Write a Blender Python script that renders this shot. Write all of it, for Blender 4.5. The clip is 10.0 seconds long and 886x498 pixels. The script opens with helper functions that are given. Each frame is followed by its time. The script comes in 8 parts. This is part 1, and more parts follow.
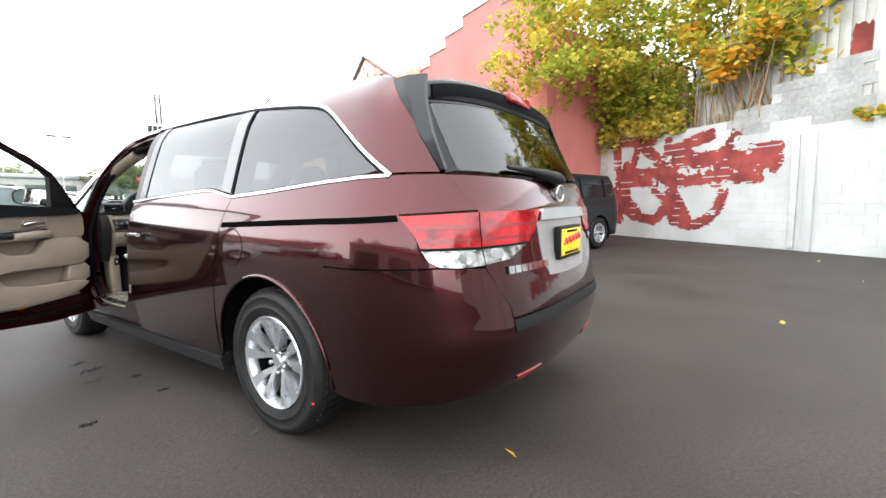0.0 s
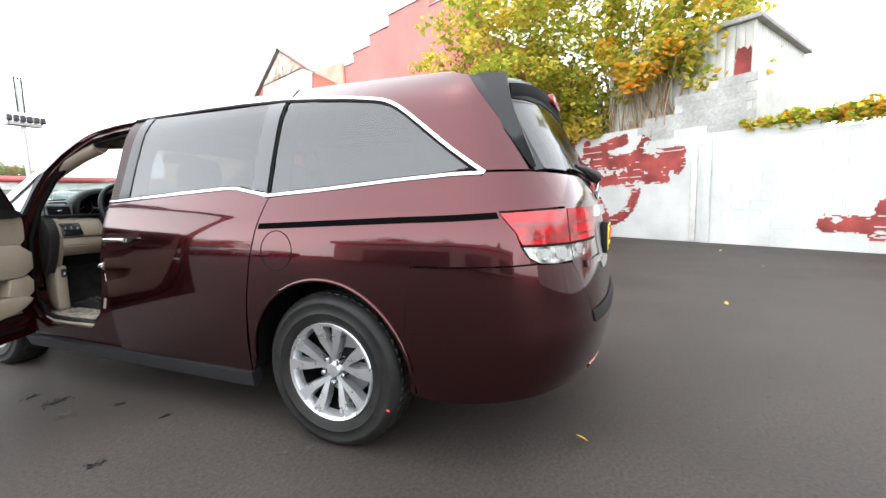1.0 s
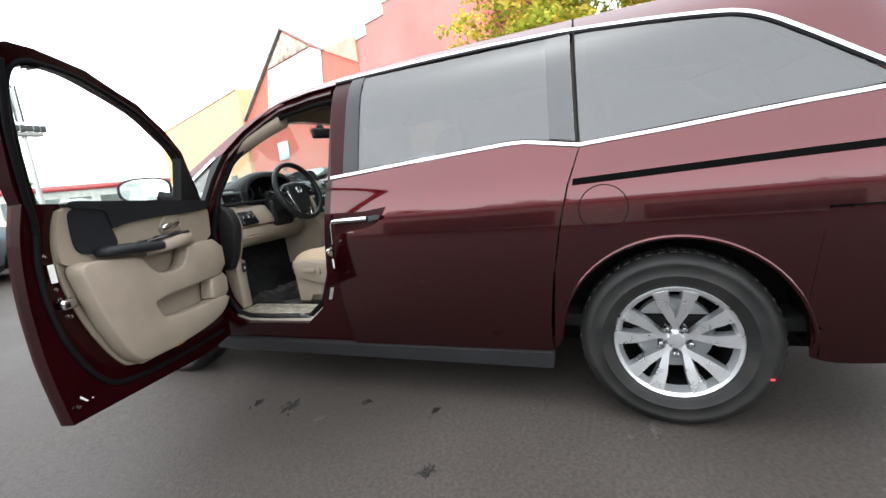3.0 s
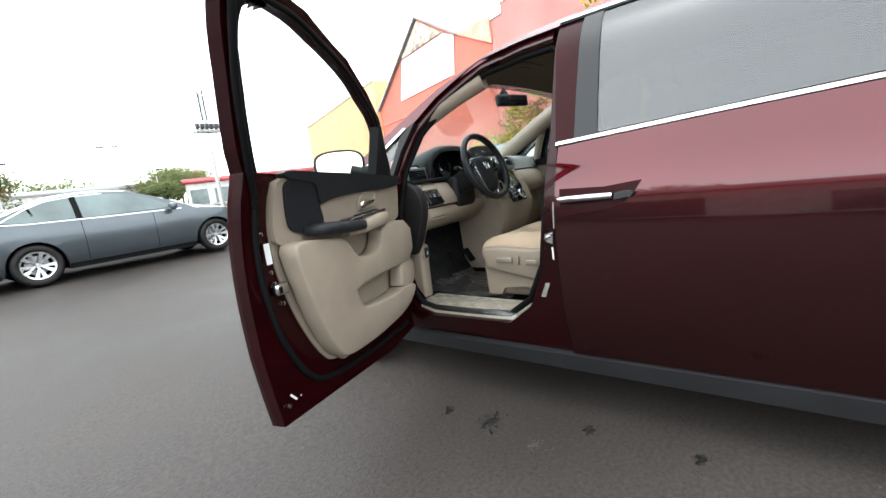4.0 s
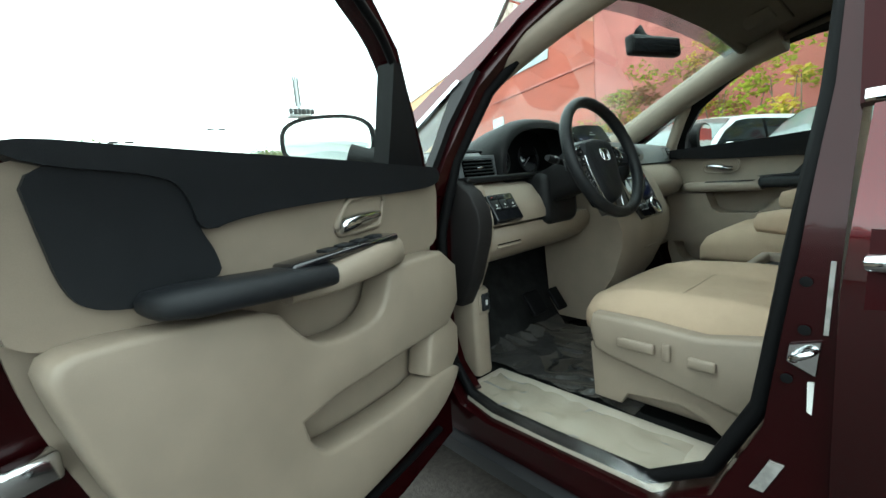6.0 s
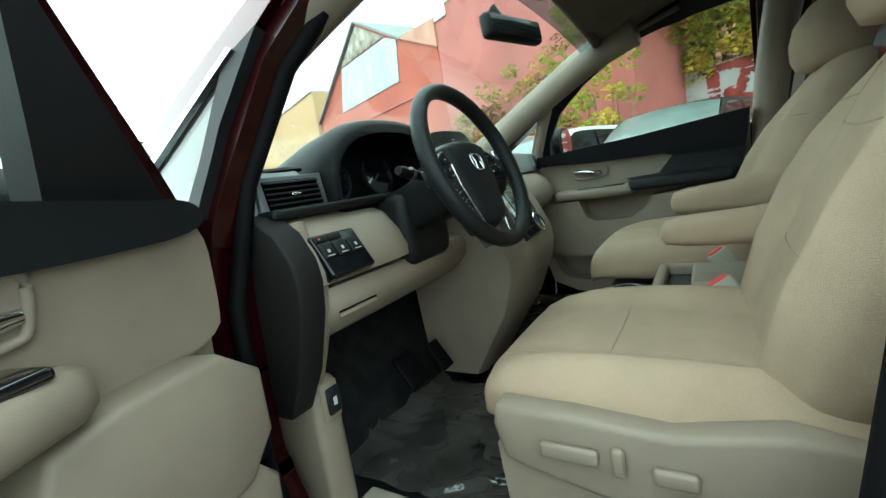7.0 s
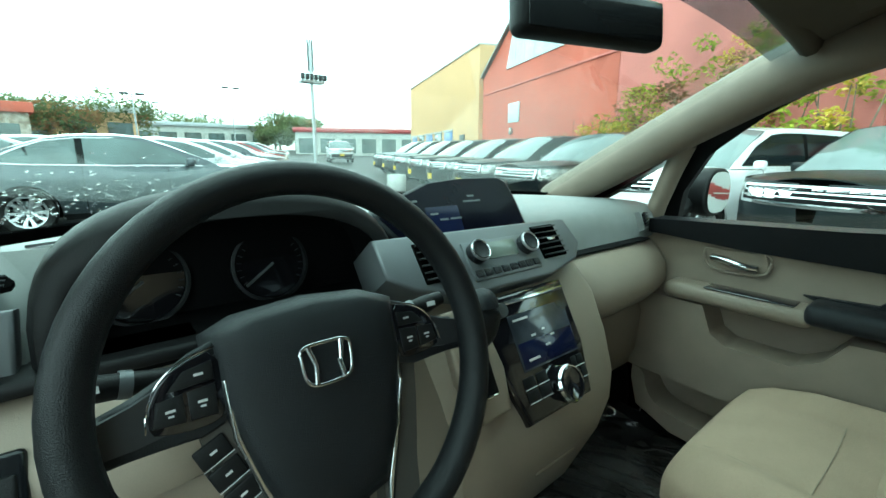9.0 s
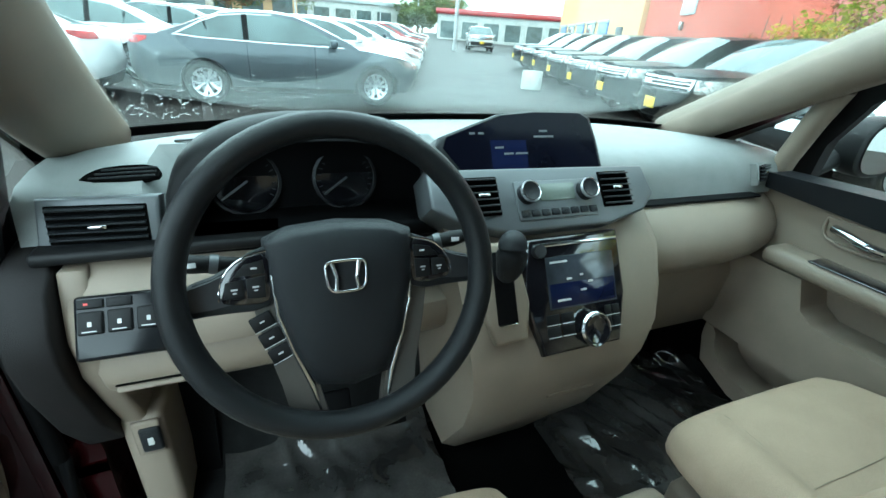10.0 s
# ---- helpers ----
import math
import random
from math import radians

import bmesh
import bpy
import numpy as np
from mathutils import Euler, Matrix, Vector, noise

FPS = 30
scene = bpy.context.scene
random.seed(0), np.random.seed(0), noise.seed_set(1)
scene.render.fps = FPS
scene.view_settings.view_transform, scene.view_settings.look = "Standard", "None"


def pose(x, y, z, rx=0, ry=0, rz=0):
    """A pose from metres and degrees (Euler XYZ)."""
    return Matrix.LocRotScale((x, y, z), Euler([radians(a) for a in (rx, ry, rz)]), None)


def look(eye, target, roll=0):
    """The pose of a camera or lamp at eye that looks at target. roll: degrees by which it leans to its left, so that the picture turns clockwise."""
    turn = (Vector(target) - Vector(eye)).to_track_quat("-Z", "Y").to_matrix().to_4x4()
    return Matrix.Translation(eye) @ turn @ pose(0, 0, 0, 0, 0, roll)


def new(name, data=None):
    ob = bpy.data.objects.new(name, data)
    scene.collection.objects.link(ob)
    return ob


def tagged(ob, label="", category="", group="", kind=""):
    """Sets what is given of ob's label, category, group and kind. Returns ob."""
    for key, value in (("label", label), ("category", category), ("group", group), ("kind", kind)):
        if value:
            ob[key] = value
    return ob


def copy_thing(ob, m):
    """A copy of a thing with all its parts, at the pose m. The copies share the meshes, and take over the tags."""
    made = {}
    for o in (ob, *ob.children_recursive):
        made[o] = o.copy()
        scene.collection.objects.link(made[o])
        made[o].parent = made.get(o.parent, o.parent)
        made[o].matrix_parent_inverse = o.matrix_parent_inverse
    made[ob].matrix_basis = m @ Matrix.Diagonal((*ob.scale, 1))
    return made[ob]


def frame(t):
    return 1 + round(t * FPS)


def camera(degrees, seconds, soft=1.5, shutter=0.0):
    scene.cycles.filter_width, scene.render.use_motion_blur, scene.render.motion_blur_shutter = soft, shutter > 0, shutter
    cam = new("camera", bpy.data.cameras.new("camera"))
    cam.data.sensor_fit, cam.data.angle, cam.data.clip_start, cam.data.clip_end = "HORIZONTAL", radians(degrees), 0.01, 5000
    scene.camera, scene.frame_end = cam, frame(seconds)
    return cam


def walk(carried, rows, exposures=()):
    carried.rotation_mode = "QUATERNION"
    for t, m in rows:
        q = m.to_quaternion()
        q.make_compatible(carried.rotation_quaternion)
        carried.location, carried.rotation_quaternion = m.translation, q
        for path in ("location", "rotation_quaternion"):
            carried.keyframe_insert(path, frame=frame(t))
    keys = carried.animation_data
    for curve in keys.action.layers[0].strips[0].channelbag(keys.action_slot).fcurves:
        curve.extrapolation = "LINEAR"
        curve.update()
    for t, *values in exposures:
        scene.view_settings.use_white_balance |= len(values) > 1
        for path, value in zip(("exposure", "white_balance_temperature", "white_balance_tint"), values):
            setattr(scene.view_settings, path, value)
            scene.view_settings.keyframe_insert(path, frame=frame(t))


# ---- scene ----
cam = camera(91.8, 10.0)
PATH = [
    (0, (-2.154, -1.853, 1.124), (-0.52, -0.719, 0.913), -0.9),
    (0.5, (-2.37, -1.562, 1.13), (-0.608, -0.638, 0.92), -1.9),
    (1, (-2.497, -1.236, 1.126), (-0.67, -0.454, 0.908), -1.3),
    (1.5, (-2.604, -0.908, 1.126), (-0.723, -0.255, 0.933), -1.7),
    (2, (-2.705, -0.555, 1.114), (-0.801, 0.012, 0.883), -2.9),
    (2.2, (-2.679, -0.511, 1.129), (-0.823, 0.159, 0.807), -4.3),
    (3.3, (-2.795, 0.44, 1.109), (-1.013, 1.297, 0.806), -7.2),
    (3.5, (-2.767, 0.565, 1.108), (-1.036, 1.526, 0.823), -7.2),
    (4, (-2.616, 0.824, 1.096), (-1.084, 2.067, 0.769), -7.3),
    (4.5, (-2.448, 1.047, 1.072), (-1.078, 2.46, 0.715), -7.0),
    (5, (-2.256, 1.221, 1.08), (-1.033, 2.763, 0.721), -6.9),
    (5.2, (-2.153, 1.267, 1.086), (-1.063, 2.909, 0.744), -6.9),
    (6.3, (-1.659, 1.546, 1.108), (-0.254, 2.929, 0.774), -5.4),
    (6.5, (-1.584, 1.601, 1.104), (-0.099, 2.897, 0.76), -6.8),
    (7, (-1.356, 1.731, 1.097), (0.309, 2.798, 0.8), -9.3),
    (7.5, (-1.168, 1.788, 1.114), (0.724, 2.4, 0.895), -9.7),
    (8, (-0.99, 1.817, 1.171), (0.962, 2.214, 0.989), -8.7),
    (8.5, (-0.787, 1.802, 1.277), (0.977, 2.694, 0.975), -1.5),
    (9, (-0.587, 1.817, 1.332), (0.637, 3.34, 0.907), 0.3),
    (9.5, (-0.513, 1.775, 1.379), (0.294, 3.427, 0.59), 4.4),
    (10, (-0.504, 1.71, 1.411), (0.192, 3.367, 0.534), 4.2),
]
walk(cam, [(t, look(eye, target, roll)) for t, eye, target, roll in PATH],
     [(0, 2.35, 6400, 8), (2, 2.4, 6350, 7), (4.5, 2.52, 6200, 2), (6.5, 2.22, 5880, -15), (7.5, 2.35, 5760, -19), (8, 2.22, 5700, -22), (8.5, 2.28, 5650, -25), (9, 2.43, 5520, -26), (9.5, 2.55, 5400, -22), (10, 2.85, 5300, -15)])

# ---- world and light: bright overcast afternoon ----
world = bpy.data.worlds.new("world")
scene.world = world
world.use_nodes = True
_n, _l = world.node_tree.nodes, world.node_tree.links
_n.clear()
_sky = _n.new("ShaderNodeTexSky")
_sky.sky_type, _sky.sun_disc = "NISHITA", False
_sky.sun_elevation, _sky.sun_rotation = radians(74), radians(301)
_sky.air_density, _sky.dust_density, _sky.ozone_density = 1.0, 0.6, 1.0
_hsv = _n.new("ShaderNodeHueSaturation")
_hsv.inputs["Saturation"].default_value = 0.16
_hsv.inputs["Value"].default_value = 1.0
_bg = _n.new("ShaderNodeBackground")
_bg.inputs["Strength"].default_value = 0.15
_out = _n.new("ShaderNodeOutputWorld")
_l.new(_sky.outputs[0], _hsv.inputs["Color"])
_l.new(_hsv.outputs[0], _bg.inputs["Color"])
_l.new(_bg.outputs[0], _out.inputs[0])
_sun = bpy.data.lights.new("sun", "SUN")
_sun.energy, _sun.angle, _sun.color = 0.85, radians(172), (1.0, 0.97, 0.93)
sun = new("sun", _sun)
sun.matrix_world = look((-11, 6.6, 45), (0, 0, 0))

# ---- small tools ----
def node_mat(name, color, rough=0.5, metal=0.0, vary=0.12, scale=8.0, fine=0.05, fine_scale=160.0,
             bump=0.0, bump_scale=220.0, coat=0.0, spec=0.5, rough_vary=0.1, tint=None, hue_random=0.0, coords="Object"):
    """A principled material with colour varied at two scales, roughness variation and fine relief."""
    m = bpy.data.materials.new(name)
    m.use_nodes = True
    nt = m.node_tree
    b = nt.nodes["Principled BSDF"]
    co = nt.nodes.new("ShaderNodeNewGeometry" if coords == "Position" else "ShaderNodeTexCoord")

    def noise_tex(s, detail):
        n = nt.nodes.new("ShaderNodeTexNoise")
        n.inputs["Scale"].default_value, n.inputs["Detail"].default_value = s, detail
        nt.links.new(co.outputs[coords], n.inputs["Vector"])
        return n
    big, small = noise_tex(scale, 4), noise_tex(fine_scale, 2)
    ramp = nt.nodes.new("ShaderNodeMix")
    ramp.data_type = "RGBA"
    c = Vector(color)
    lo, hi = c * (1 - vary), (Vector(tint) if tint else c * (1 + vary))
    ramp.inputs[6].default_value, ramp.inputs[7].default_value = (*lo, 1), (*hi, 1)
    mr = nt.nodes.new("ShaderNodeMapRange")
    mr.inputs[1].default_value, mr.inputs[2].default_value = 0.35, 0.65
    nt.links.new(big.outputs[0], mr.inputs[0])
    nt.links.new(mr.outputs[0], ramp.inputs[0])
    hv = nt.nodes.new("ShaderNodeHueSaturation")
    m2 = nt.nodes.new("ShaderNodeMapRange")
    m2.inputs[1].default_value, m2.inputs[2].default_value = 0.25, 0.75
    m2.inputs[3].default_value, m2.inputs[4].default_value = 1 - fine, 1 + fine
    nt.links.new(small.outputs[0], m2.inputs[0])
    nt.links.new(m2.outputs[0], hv.inputs["Value"])
    nt.links.new(ramp.outputs[2], hv.inputs["Color"])
    if hue_random:
        oi = nt.nodes.new("ShaderNodeObjectInfo")
        m4 = nt.nodes.new("ShaderNodeMapRange")
        m4.inputs[3].default_value, m4.inputs[4].default_value = 1 - hue_random, 1 + hue_random
        nt.links.new(oi.outputs["Random"], m4.inputs[0])
        mul = nt.nodes.new("ShaderNodeMath")
        mul.operation = "MULTIPLY"
        nt.links.new(m4.outputs[0], mul.inputs[0])
        nt.links.new(m2.outputs[0], mul.inputs[1])
        nt.links.new(mul.outputs[0], hv.inputs["Value"])
    nt.links.new(hv.outputs[0], b.inputs["Base Color"])
    m3 = nt.nodes.new("ShaderNodeMapRange")
    m3.inputs[3].default_value, m3.inputs[4].default_value = max(0.02, rough * (1 - rough_vary)), min(1, rough * (1 + rough_vary))
    nt.links.new(big.outputs[0], m3.inputs[0])
    nt.links.new(m3.outputs[0], b.inputs["Roughness"])
    b.inputs["Metallic"].default_value = metal
    b.inputs["Coat Weight"].default_value, b.inputs["Coat Roughness"].default_value = coat, 0.03
    b.inputs["Specular IOR Level"].default_value = spec
    if bump:
        bt, bu = noise_tex(bump_scale, 3), nt.nodes.new("ShaderNodeBump")
        bu.inputs["Strength"].default_value, bu.inputs["Distance"].default_value = bump, 0.004
        nt.links.new(bt.outputs[0], bu.inputs["Height"])
        nt.links.new(bu.outputs[0], b.inputs["Normal"])
    return m


def glass_mat(name, tint, rough=0.0, gloss=0.04, edge=0.85):
    """Thin window glass: tinted see-through pane with a Fresnel gloss."""
    m = bpy.data.materials.new(name)
    m.use_nodes = True
    nt = m.node_tree
    nt.nodes.clear()
    out, mix = nt.nodes.new("ShaderNodeOutputMaterial"), nt.nodes.new("ShaderNodeMixShader")
    tr, gl, lw = nt.nodes.new("ShaderNodeBsdfTransparent"), nt.nodes.new("ShaderNodeBsdfGlossy"), nt.nodes.new("ShaderNodeLayerWeight")
    pw, ma = nt.nodes.new("ShaderNodeMath"), nt.nodes.new("ShaderNodeMath")
    pw.operation, ma.operation = "POWER", "MULTIPLY_ADD"
    lw.inputs["Blend"].default_value = 0.5
    pw.inputs[1].default_value = 4.0
    ma.inputs[1].default_value, ma.inputs[2].default_value = edge, gloss
    tr.inputs[0].default_value = (*tint, 1)
    gl.inputs["Roughness"].default_value = rough
    for a, c in ((lw.outputs["Facing"], pw.inputs[0]), (pw.outputs[0], ma.inputs[0]), (ma.outputs[0], mix.inputs[0]), (tr.outputs[0], mix.inputs[1]), (gl.outputs[0], mix.inputs[2]), (mix.outputs[0], out.inputs[0])):
        nt.links.new(a, c)
    return m


def leaf_mat(name, dark, light):
    """Thin leaves: diffuse with light coming through, each leaf its own shade."""
    m = bpy.data.materials.new(name)
    m.use_nodes = True
    nt = m.node_tree
    nt.nodes.clear()
    out, mix = nt.nodes.new("ShaderNodeOutputMaterial"), nt.nodes.new("ShaderNodeMixShader")
    di, tl, ge, cm = nt.nodes.new("ShaderNodeBsdfDiffuse"), nt.nodes.new("ShaderNodeBsdfTranslucent"), nt.nodes.new("ShaderNodeNewGeometry"), nt.nodes.new("ShaderNodeMix")
    cm.data_type = "RGBA"
    cm.inputs[6].default_value, cm.inputs[7].default_value = (*dark, 1), (*light, 1)
    mix.inputs[0].default_value = 0.5
    for a, c in ((ge.outputs["Random Per Island"], cm.inputs[0]), (cm.outputs[2], di.inputs[0]), (cm.outputs[2], tl.inputs[0]), (di.outputs[0], mix.inputs[1]), (tl.outputs[0], mix.inputs[2]), (mix.outputs[0], out.inputs[0])):
        nt.links.new(a, c)
    return m


def glow_mat(name, color, strength):
    m = bpy.data.materials.new(name)
    m.use_nodes = True
    b = m.node_tree.nodes["Principled BSDF"]
    b.inputs["Base Color"].default_value = (*color, 1)
    b.inputs["Roughness"].default_value, b.inputs["Specular IOR Level"].default_value = 0.1, 0.3
    b.inputs["Emission Color"].default_value = (*color, 1)
    b.inputs["Emission Strength"].default_value = strength
    return m


def part(name, bm, material, parent=None, label="", smooth=47):
    """Links a bmesh as one mesh object, under a thing or a part where one is given."""
    me = bpy.data.meshes.new(name)
    bm.normal_update()
    bm.to_mesh(me)
    bm.free()
    me.materials.append(material)
    if smooth:
        me.shade_smooth()
        me.set_sharp_from_angle(angle=radians(smooth))
    ob = new(name, me)
    ob.parent = parent
    if label:
        ob["label"] = label
    return ob


def empty(name, m=None):
    ob = new(name)
    ob.empty_display_size = 0.1
    if m is not None:
        ob.matrix_world = m
    return ob


def add_box(bm, lo, hi, bevel=0.0, seg=2, m=None):
    """A box from corner lo to corner hi, its edges rounded."""
    tmp = bmesh.new()
    c = [(a + b) / 2 for a, b in zip(lo, hi)]
    s = [abs(b - a) for a, b in zip(lo, hi)]
    bmesh.ops.create_cube(tmp, size=1.0, matrix=Matrix.Translation(c) @ Matrix.Diagonal((*s, 1)))
    if bevel:
        bmesh.ops.bevel(tmp, geom=tmp.edges[:] , offset=min(bevel, 0.49 * min(s)), segments=seg, profile=0.5, affect="EDGES")
    join(bm, tmp, m)
    return bm


def join(bm, other, m=None):
    """Adds the other bmesh to bm, moved by m, and frees it."""
    if m is not None:
        bmesh.ops.transform(other, matrix=m, verts=other.verts)
    flip = m is not None and m.determinant() < 0
    vmap = {v: bm.verts.new(v.co) for v in other.verts}
    for f in other.faces:
        vs = [vmap[v] for v in f.verts]
        try:
            bm.faces.new(vs[::-1] if flip else vs)
        except ValueError:
            pass
    other.free()
    return bm


def box(lo, hi, bevel=0.0, seg=2, m=None):
    return add_box(bmesh.new(), lo, hi, bevel, seg, m)


def loft(bm, rings, close=True, caps=True):
    """Skins rings of points, all with the same count."""
    rows = [[bm.verts.new(p) for p in r] for r in rings]
    n = len(rows[0])
    for a, b in zip(rows, rows[1:]):
        for i in range(n if close else n - 1):
            j = (i + 1) % n
            try:
                bm.faces.new((a[i], a[j], b[j], b[i]))
            except ValueError:
                pass
    if caps and close:
        bm.faces.new(rows[0][::-1])
        bm.faces.new(rows[-1])
    return bm


def solid(bm):
    bmesh.ops.remove_doubles(bm, verts=bm.verts, dist=1e-5)
    bmesh.ops.recalc_face_normals(bm, faces=bm.faces)
    return bm


def tube(pts, r, seg=10, bm=None, caps=True, closed=False):
    """A round bar along a line of points; r may be a list."""
    bm = bm or bmesh.new()
    pts = [Vector(p) for p in pts]
    rings, up = [], Vector((0.13, 0.21, 1)).normalized()
    n = len(pts)
    for i, p in enumerate(pts):
        a, b = (pts[i - 1], pts[(i + 1) % n]) if closed else (pts[max(i - 1, 0)], pts[min(i + 1, n - 1)])
        d = (b - a).normalized()
        u = d.cross(up)
        u = u.normalized() if u.length > 1e-4 else Vector((1, 0, 0))
        v = d.cross(u).normalized()
        rr = r[i] if isinstance(r, (list, tuple)) else r
        rings.append([p + (u * math.cos(2 * math.pi * k / seg) + v * math.sin(2 * math.pi * k / seg)) * rr for k in range(seg)])
    if closed:
        rings.append(rings[0])
    return solid(loft(bm, rings, caps=caps and not closed))


def revolve(profile, axis_pose, seg=40, bm=None):
    """Turns a profile of (radius, height) round the z axis of a pose."""
    bm = bm or bmesh.new()
    tmp = bmesh.new()
    rings = [[(r * math.cos(2 * math.pi * k / seg), r * math.sin(2 * math.pi * k / seg), h) for k in range(seg)] for r, h in profile]
    loft(tmp, rings, caps=False)
    solid(tmp)
    return join(bm, tmp, axis_pose)


def plate(poly, z0, z1, m=None, bm=None, bevel=0.0):
    """A plate with the outline poly (x, y), from height z0 to z1 of the pose m."""
    bm = bm or bmesh.new()
    tmp = bmesh.new()
    f = tmp.faces.new([tmp.verts.new((x, y, z0)) for x, y in poly])
    r = bmesh.ops.extrude_face_region(tmp, geom=[f])
    bmesh.ops.translate(tmp, vec=(0, 0, z1 - z0), verts=[v for v in r["geom"] if isinstance(v, bmesh.types.BMVert)])
    solid(tmp)
    if bevel:
        es = [e for e in tmp.edges if abs(e.verts[0].co.z - e.verts[1].co.z) < 1e-6]
        bmesh.ops.bevel(tmp, geom=es, offset=bevel, segments=2, profile=0.5, affect="EDGES")
    bmesh.ops.triangulate(tmp, faces=[g for g in tmp.faces if len(g.verts) > 4])
    return join(bm, tmp, m)


def smooth_line(pts, n=6):
    """A rounder line through control points (Catmull-Rom)."""
    P = [Vector(p) for p in pts]
    out = []
    for i in range(len(P) - 1):
        a, b, c, d = P[max(i - 1, 0)], P[i], P[i + 1], P[min(i + 2, len(P) - 1)]
        for k in range(n):
            t = k / n
            out.append(0.5 * ((2 * b) + (c - a) * t + (2 * a - 5 * b + 4 * c - d) * t * t + (3 * b - a - 3 * c + d) * t ** 3))
    out.append(P[-1])
    return out


def clip_cell(poly, x0, x1, y0, y1):
    for ax, lim, keep in ((0, x0, 1), (0, x1, -1), (1, y0, 1), (1, y1, -1)):
        out = []
        for i, p in enumerate(poly):
            q = poly[(i + 1) % len(poly)]
            a, b = (p[ax] - lim) * keep, (q[ax] - lim) * keep
            if a >= 0:
                out.append(p)
            if (a > 0 and b < 0) or (a < 0 and b > 0):
                t = a / (a - b)
                out.append((p[0] + (q[0] - p[0]) * t, p[1] + (q[1] - p[1]) * t))
        poly = out
        if len(poly) < 3:
            return []
    return poly


def skin(poly, surf, depth=0.012, cell=(0.06, 0.06), lift=0.0, bm=None, mirror=False):
    """A curved panel: the outline poly in a surface's (s, z), cut into cells and given a thickness."""
    bm = bm or bmesh.new()
    tmp = bmesh.new()
    vs, faces = {}, []
    us, ws = [p[0] for p in poly], [p[1] for p in poly]
    cu, cw = cell
    for i in range(math.floor(min(us) / cu), math.ceil(max(us) / cu)):
        for j in range(math.floor(min(ws) / cw), math.ceil(max(ws) / cw)):
            c = clip_cell(poly, i * cu, (i + 1) * cu, j * cw, (j + 1) * cw)
            keys = []
            for p in c:
                k = (round(p[0], 5), round(p[1], 5))
                if not keys or (k != keys[-1] and k != keys[0]):
                    keys.append(k)
            if len(keys) > 2:
                faces.append(keys)
    edges = {}
    for keys in faces:
        for a, b in zip(keys, keys[1:] + keys[:1]):
            edges[(a, b)] = 1
    for top in (True, False):
        off = -lift if top else depth - lift
        for keys in faces:
            q = []
            for k in keys:
                if (k, top) not in vs:
                    vs[(k, top)] = tmp.verts.new(surf(k[0], k[1], off))
                q.append(vs[(k, top)])
            try:
                tmp.faces.new(q if top else q[::-1])
            except ValueError:
                pass
    for a, b in edges:
        if (b, a) not in edges:
            try:
                tmp.faces.new((vs[(b, True)], vs[(a, True)], vs[(a, False)], vs[(b, False)]))
            except ValueError:
                pass
    bmesh.ops.recalc_face_normals(tmp, faces=tmp.faces)
    return join(bm, tmp, Matrix.Diagonal((-1, 1, 1, 1)) if mirror else None)


def interp(x, table):
    return float(np.interp(x, [t[0] for t in table], [t[1] for t in table]))


def make_surf(width, rear, front, s_rear, s_front, power=2.3, arc=1.35):
    """The left side of a car: s runs along it in metres and round both ends to the middle. Tables give half width, rear and front end by height."""
    def place(s, z):
        w = interp(z, width)
        if s_rear <= s <= s_front:
            return Vector((-w, s, z))
        s0, end = (s_rear, interp(z, rear)) if s < s_rear else (s_front, interp(z, front))
        a = min(abs(s - s0) / arc, 1.0) * math.pi / 2
        return Vector((-w * math.cos(a) ** (2 / power), s0 + (end - s0) * math.sin(a) ** (2 / power), z))

    def surf(s, z, off=0.0):
        p = place(s, z)
        if off:
            e = 0.004
            du, dz = place(s + e, z) - place(s - e, z), place(s, z + e) - place(s, z - e)
            n = du.cross(dz)
            n = n.normalized() if n.length > 1e-9 else Vector((-1, 0, 0))
            if n.x > 0 and abs(n.x) > 0.3:
                n = -n
            elif abs(n.x) <= 0.3 and n.y * (1 if s > (s_rear + s_front) / 2 else -1) < 0:
                n = -n
            p = p - n * off
        return p
    return surf


def crown_cap(line, surf, rise, thick=0.0, nx=10, bm=None, inset=0.0):
    """A crowned sheet between the left edge line [(s, z)] and its mirror image, such as a roof or a hood."""
    bm = bm or bmesh.new()
    rows, under = [], []
    for s, z in line:
        p = surf(s, z)
        row, low = [], []
        for k in range(nx + 1):
            u = -1 + 2 * k / nx
            c = rise * (1 - abs(u) ** 2.4)
            x = -(abs(p.x) - inset) * -u
            row.append((x, p.y, p.z + c))
            low.append((x, p.y, p.z + c - thick))
        rows.append(row)
        under.append(low)
    if thick:
        loft(bm, [a + b[::-1] for a, b in zip(rows, under)])
    else:
        loft(bm, rows, close=False)
    return solid(bm)


def soften(poly, rounds=2):
    """The outline with its corners cut, twice, to a smooth run."""
    for _ in range(rounds):
        poly = [tuple(a + (b - a) * k for a, b in zip(p, q)) for p, q in zip(poly, poly[1:] + poly[:1]) for k in (.25, .75)]
    return poly


def arch(cy, cz, r, n=14, a0=0.0, a1=180.0):
    """Points of a wheel arch from its rear foot over the top to its front foot (a0 at the front)."""
    return [(cy + r * math.cos(radians(a1 + (a0 - a1) * k / n)), cz + r * math.sin(radians(a1 + (a0 - a1) * k / n))) for k in range(n + 1)]

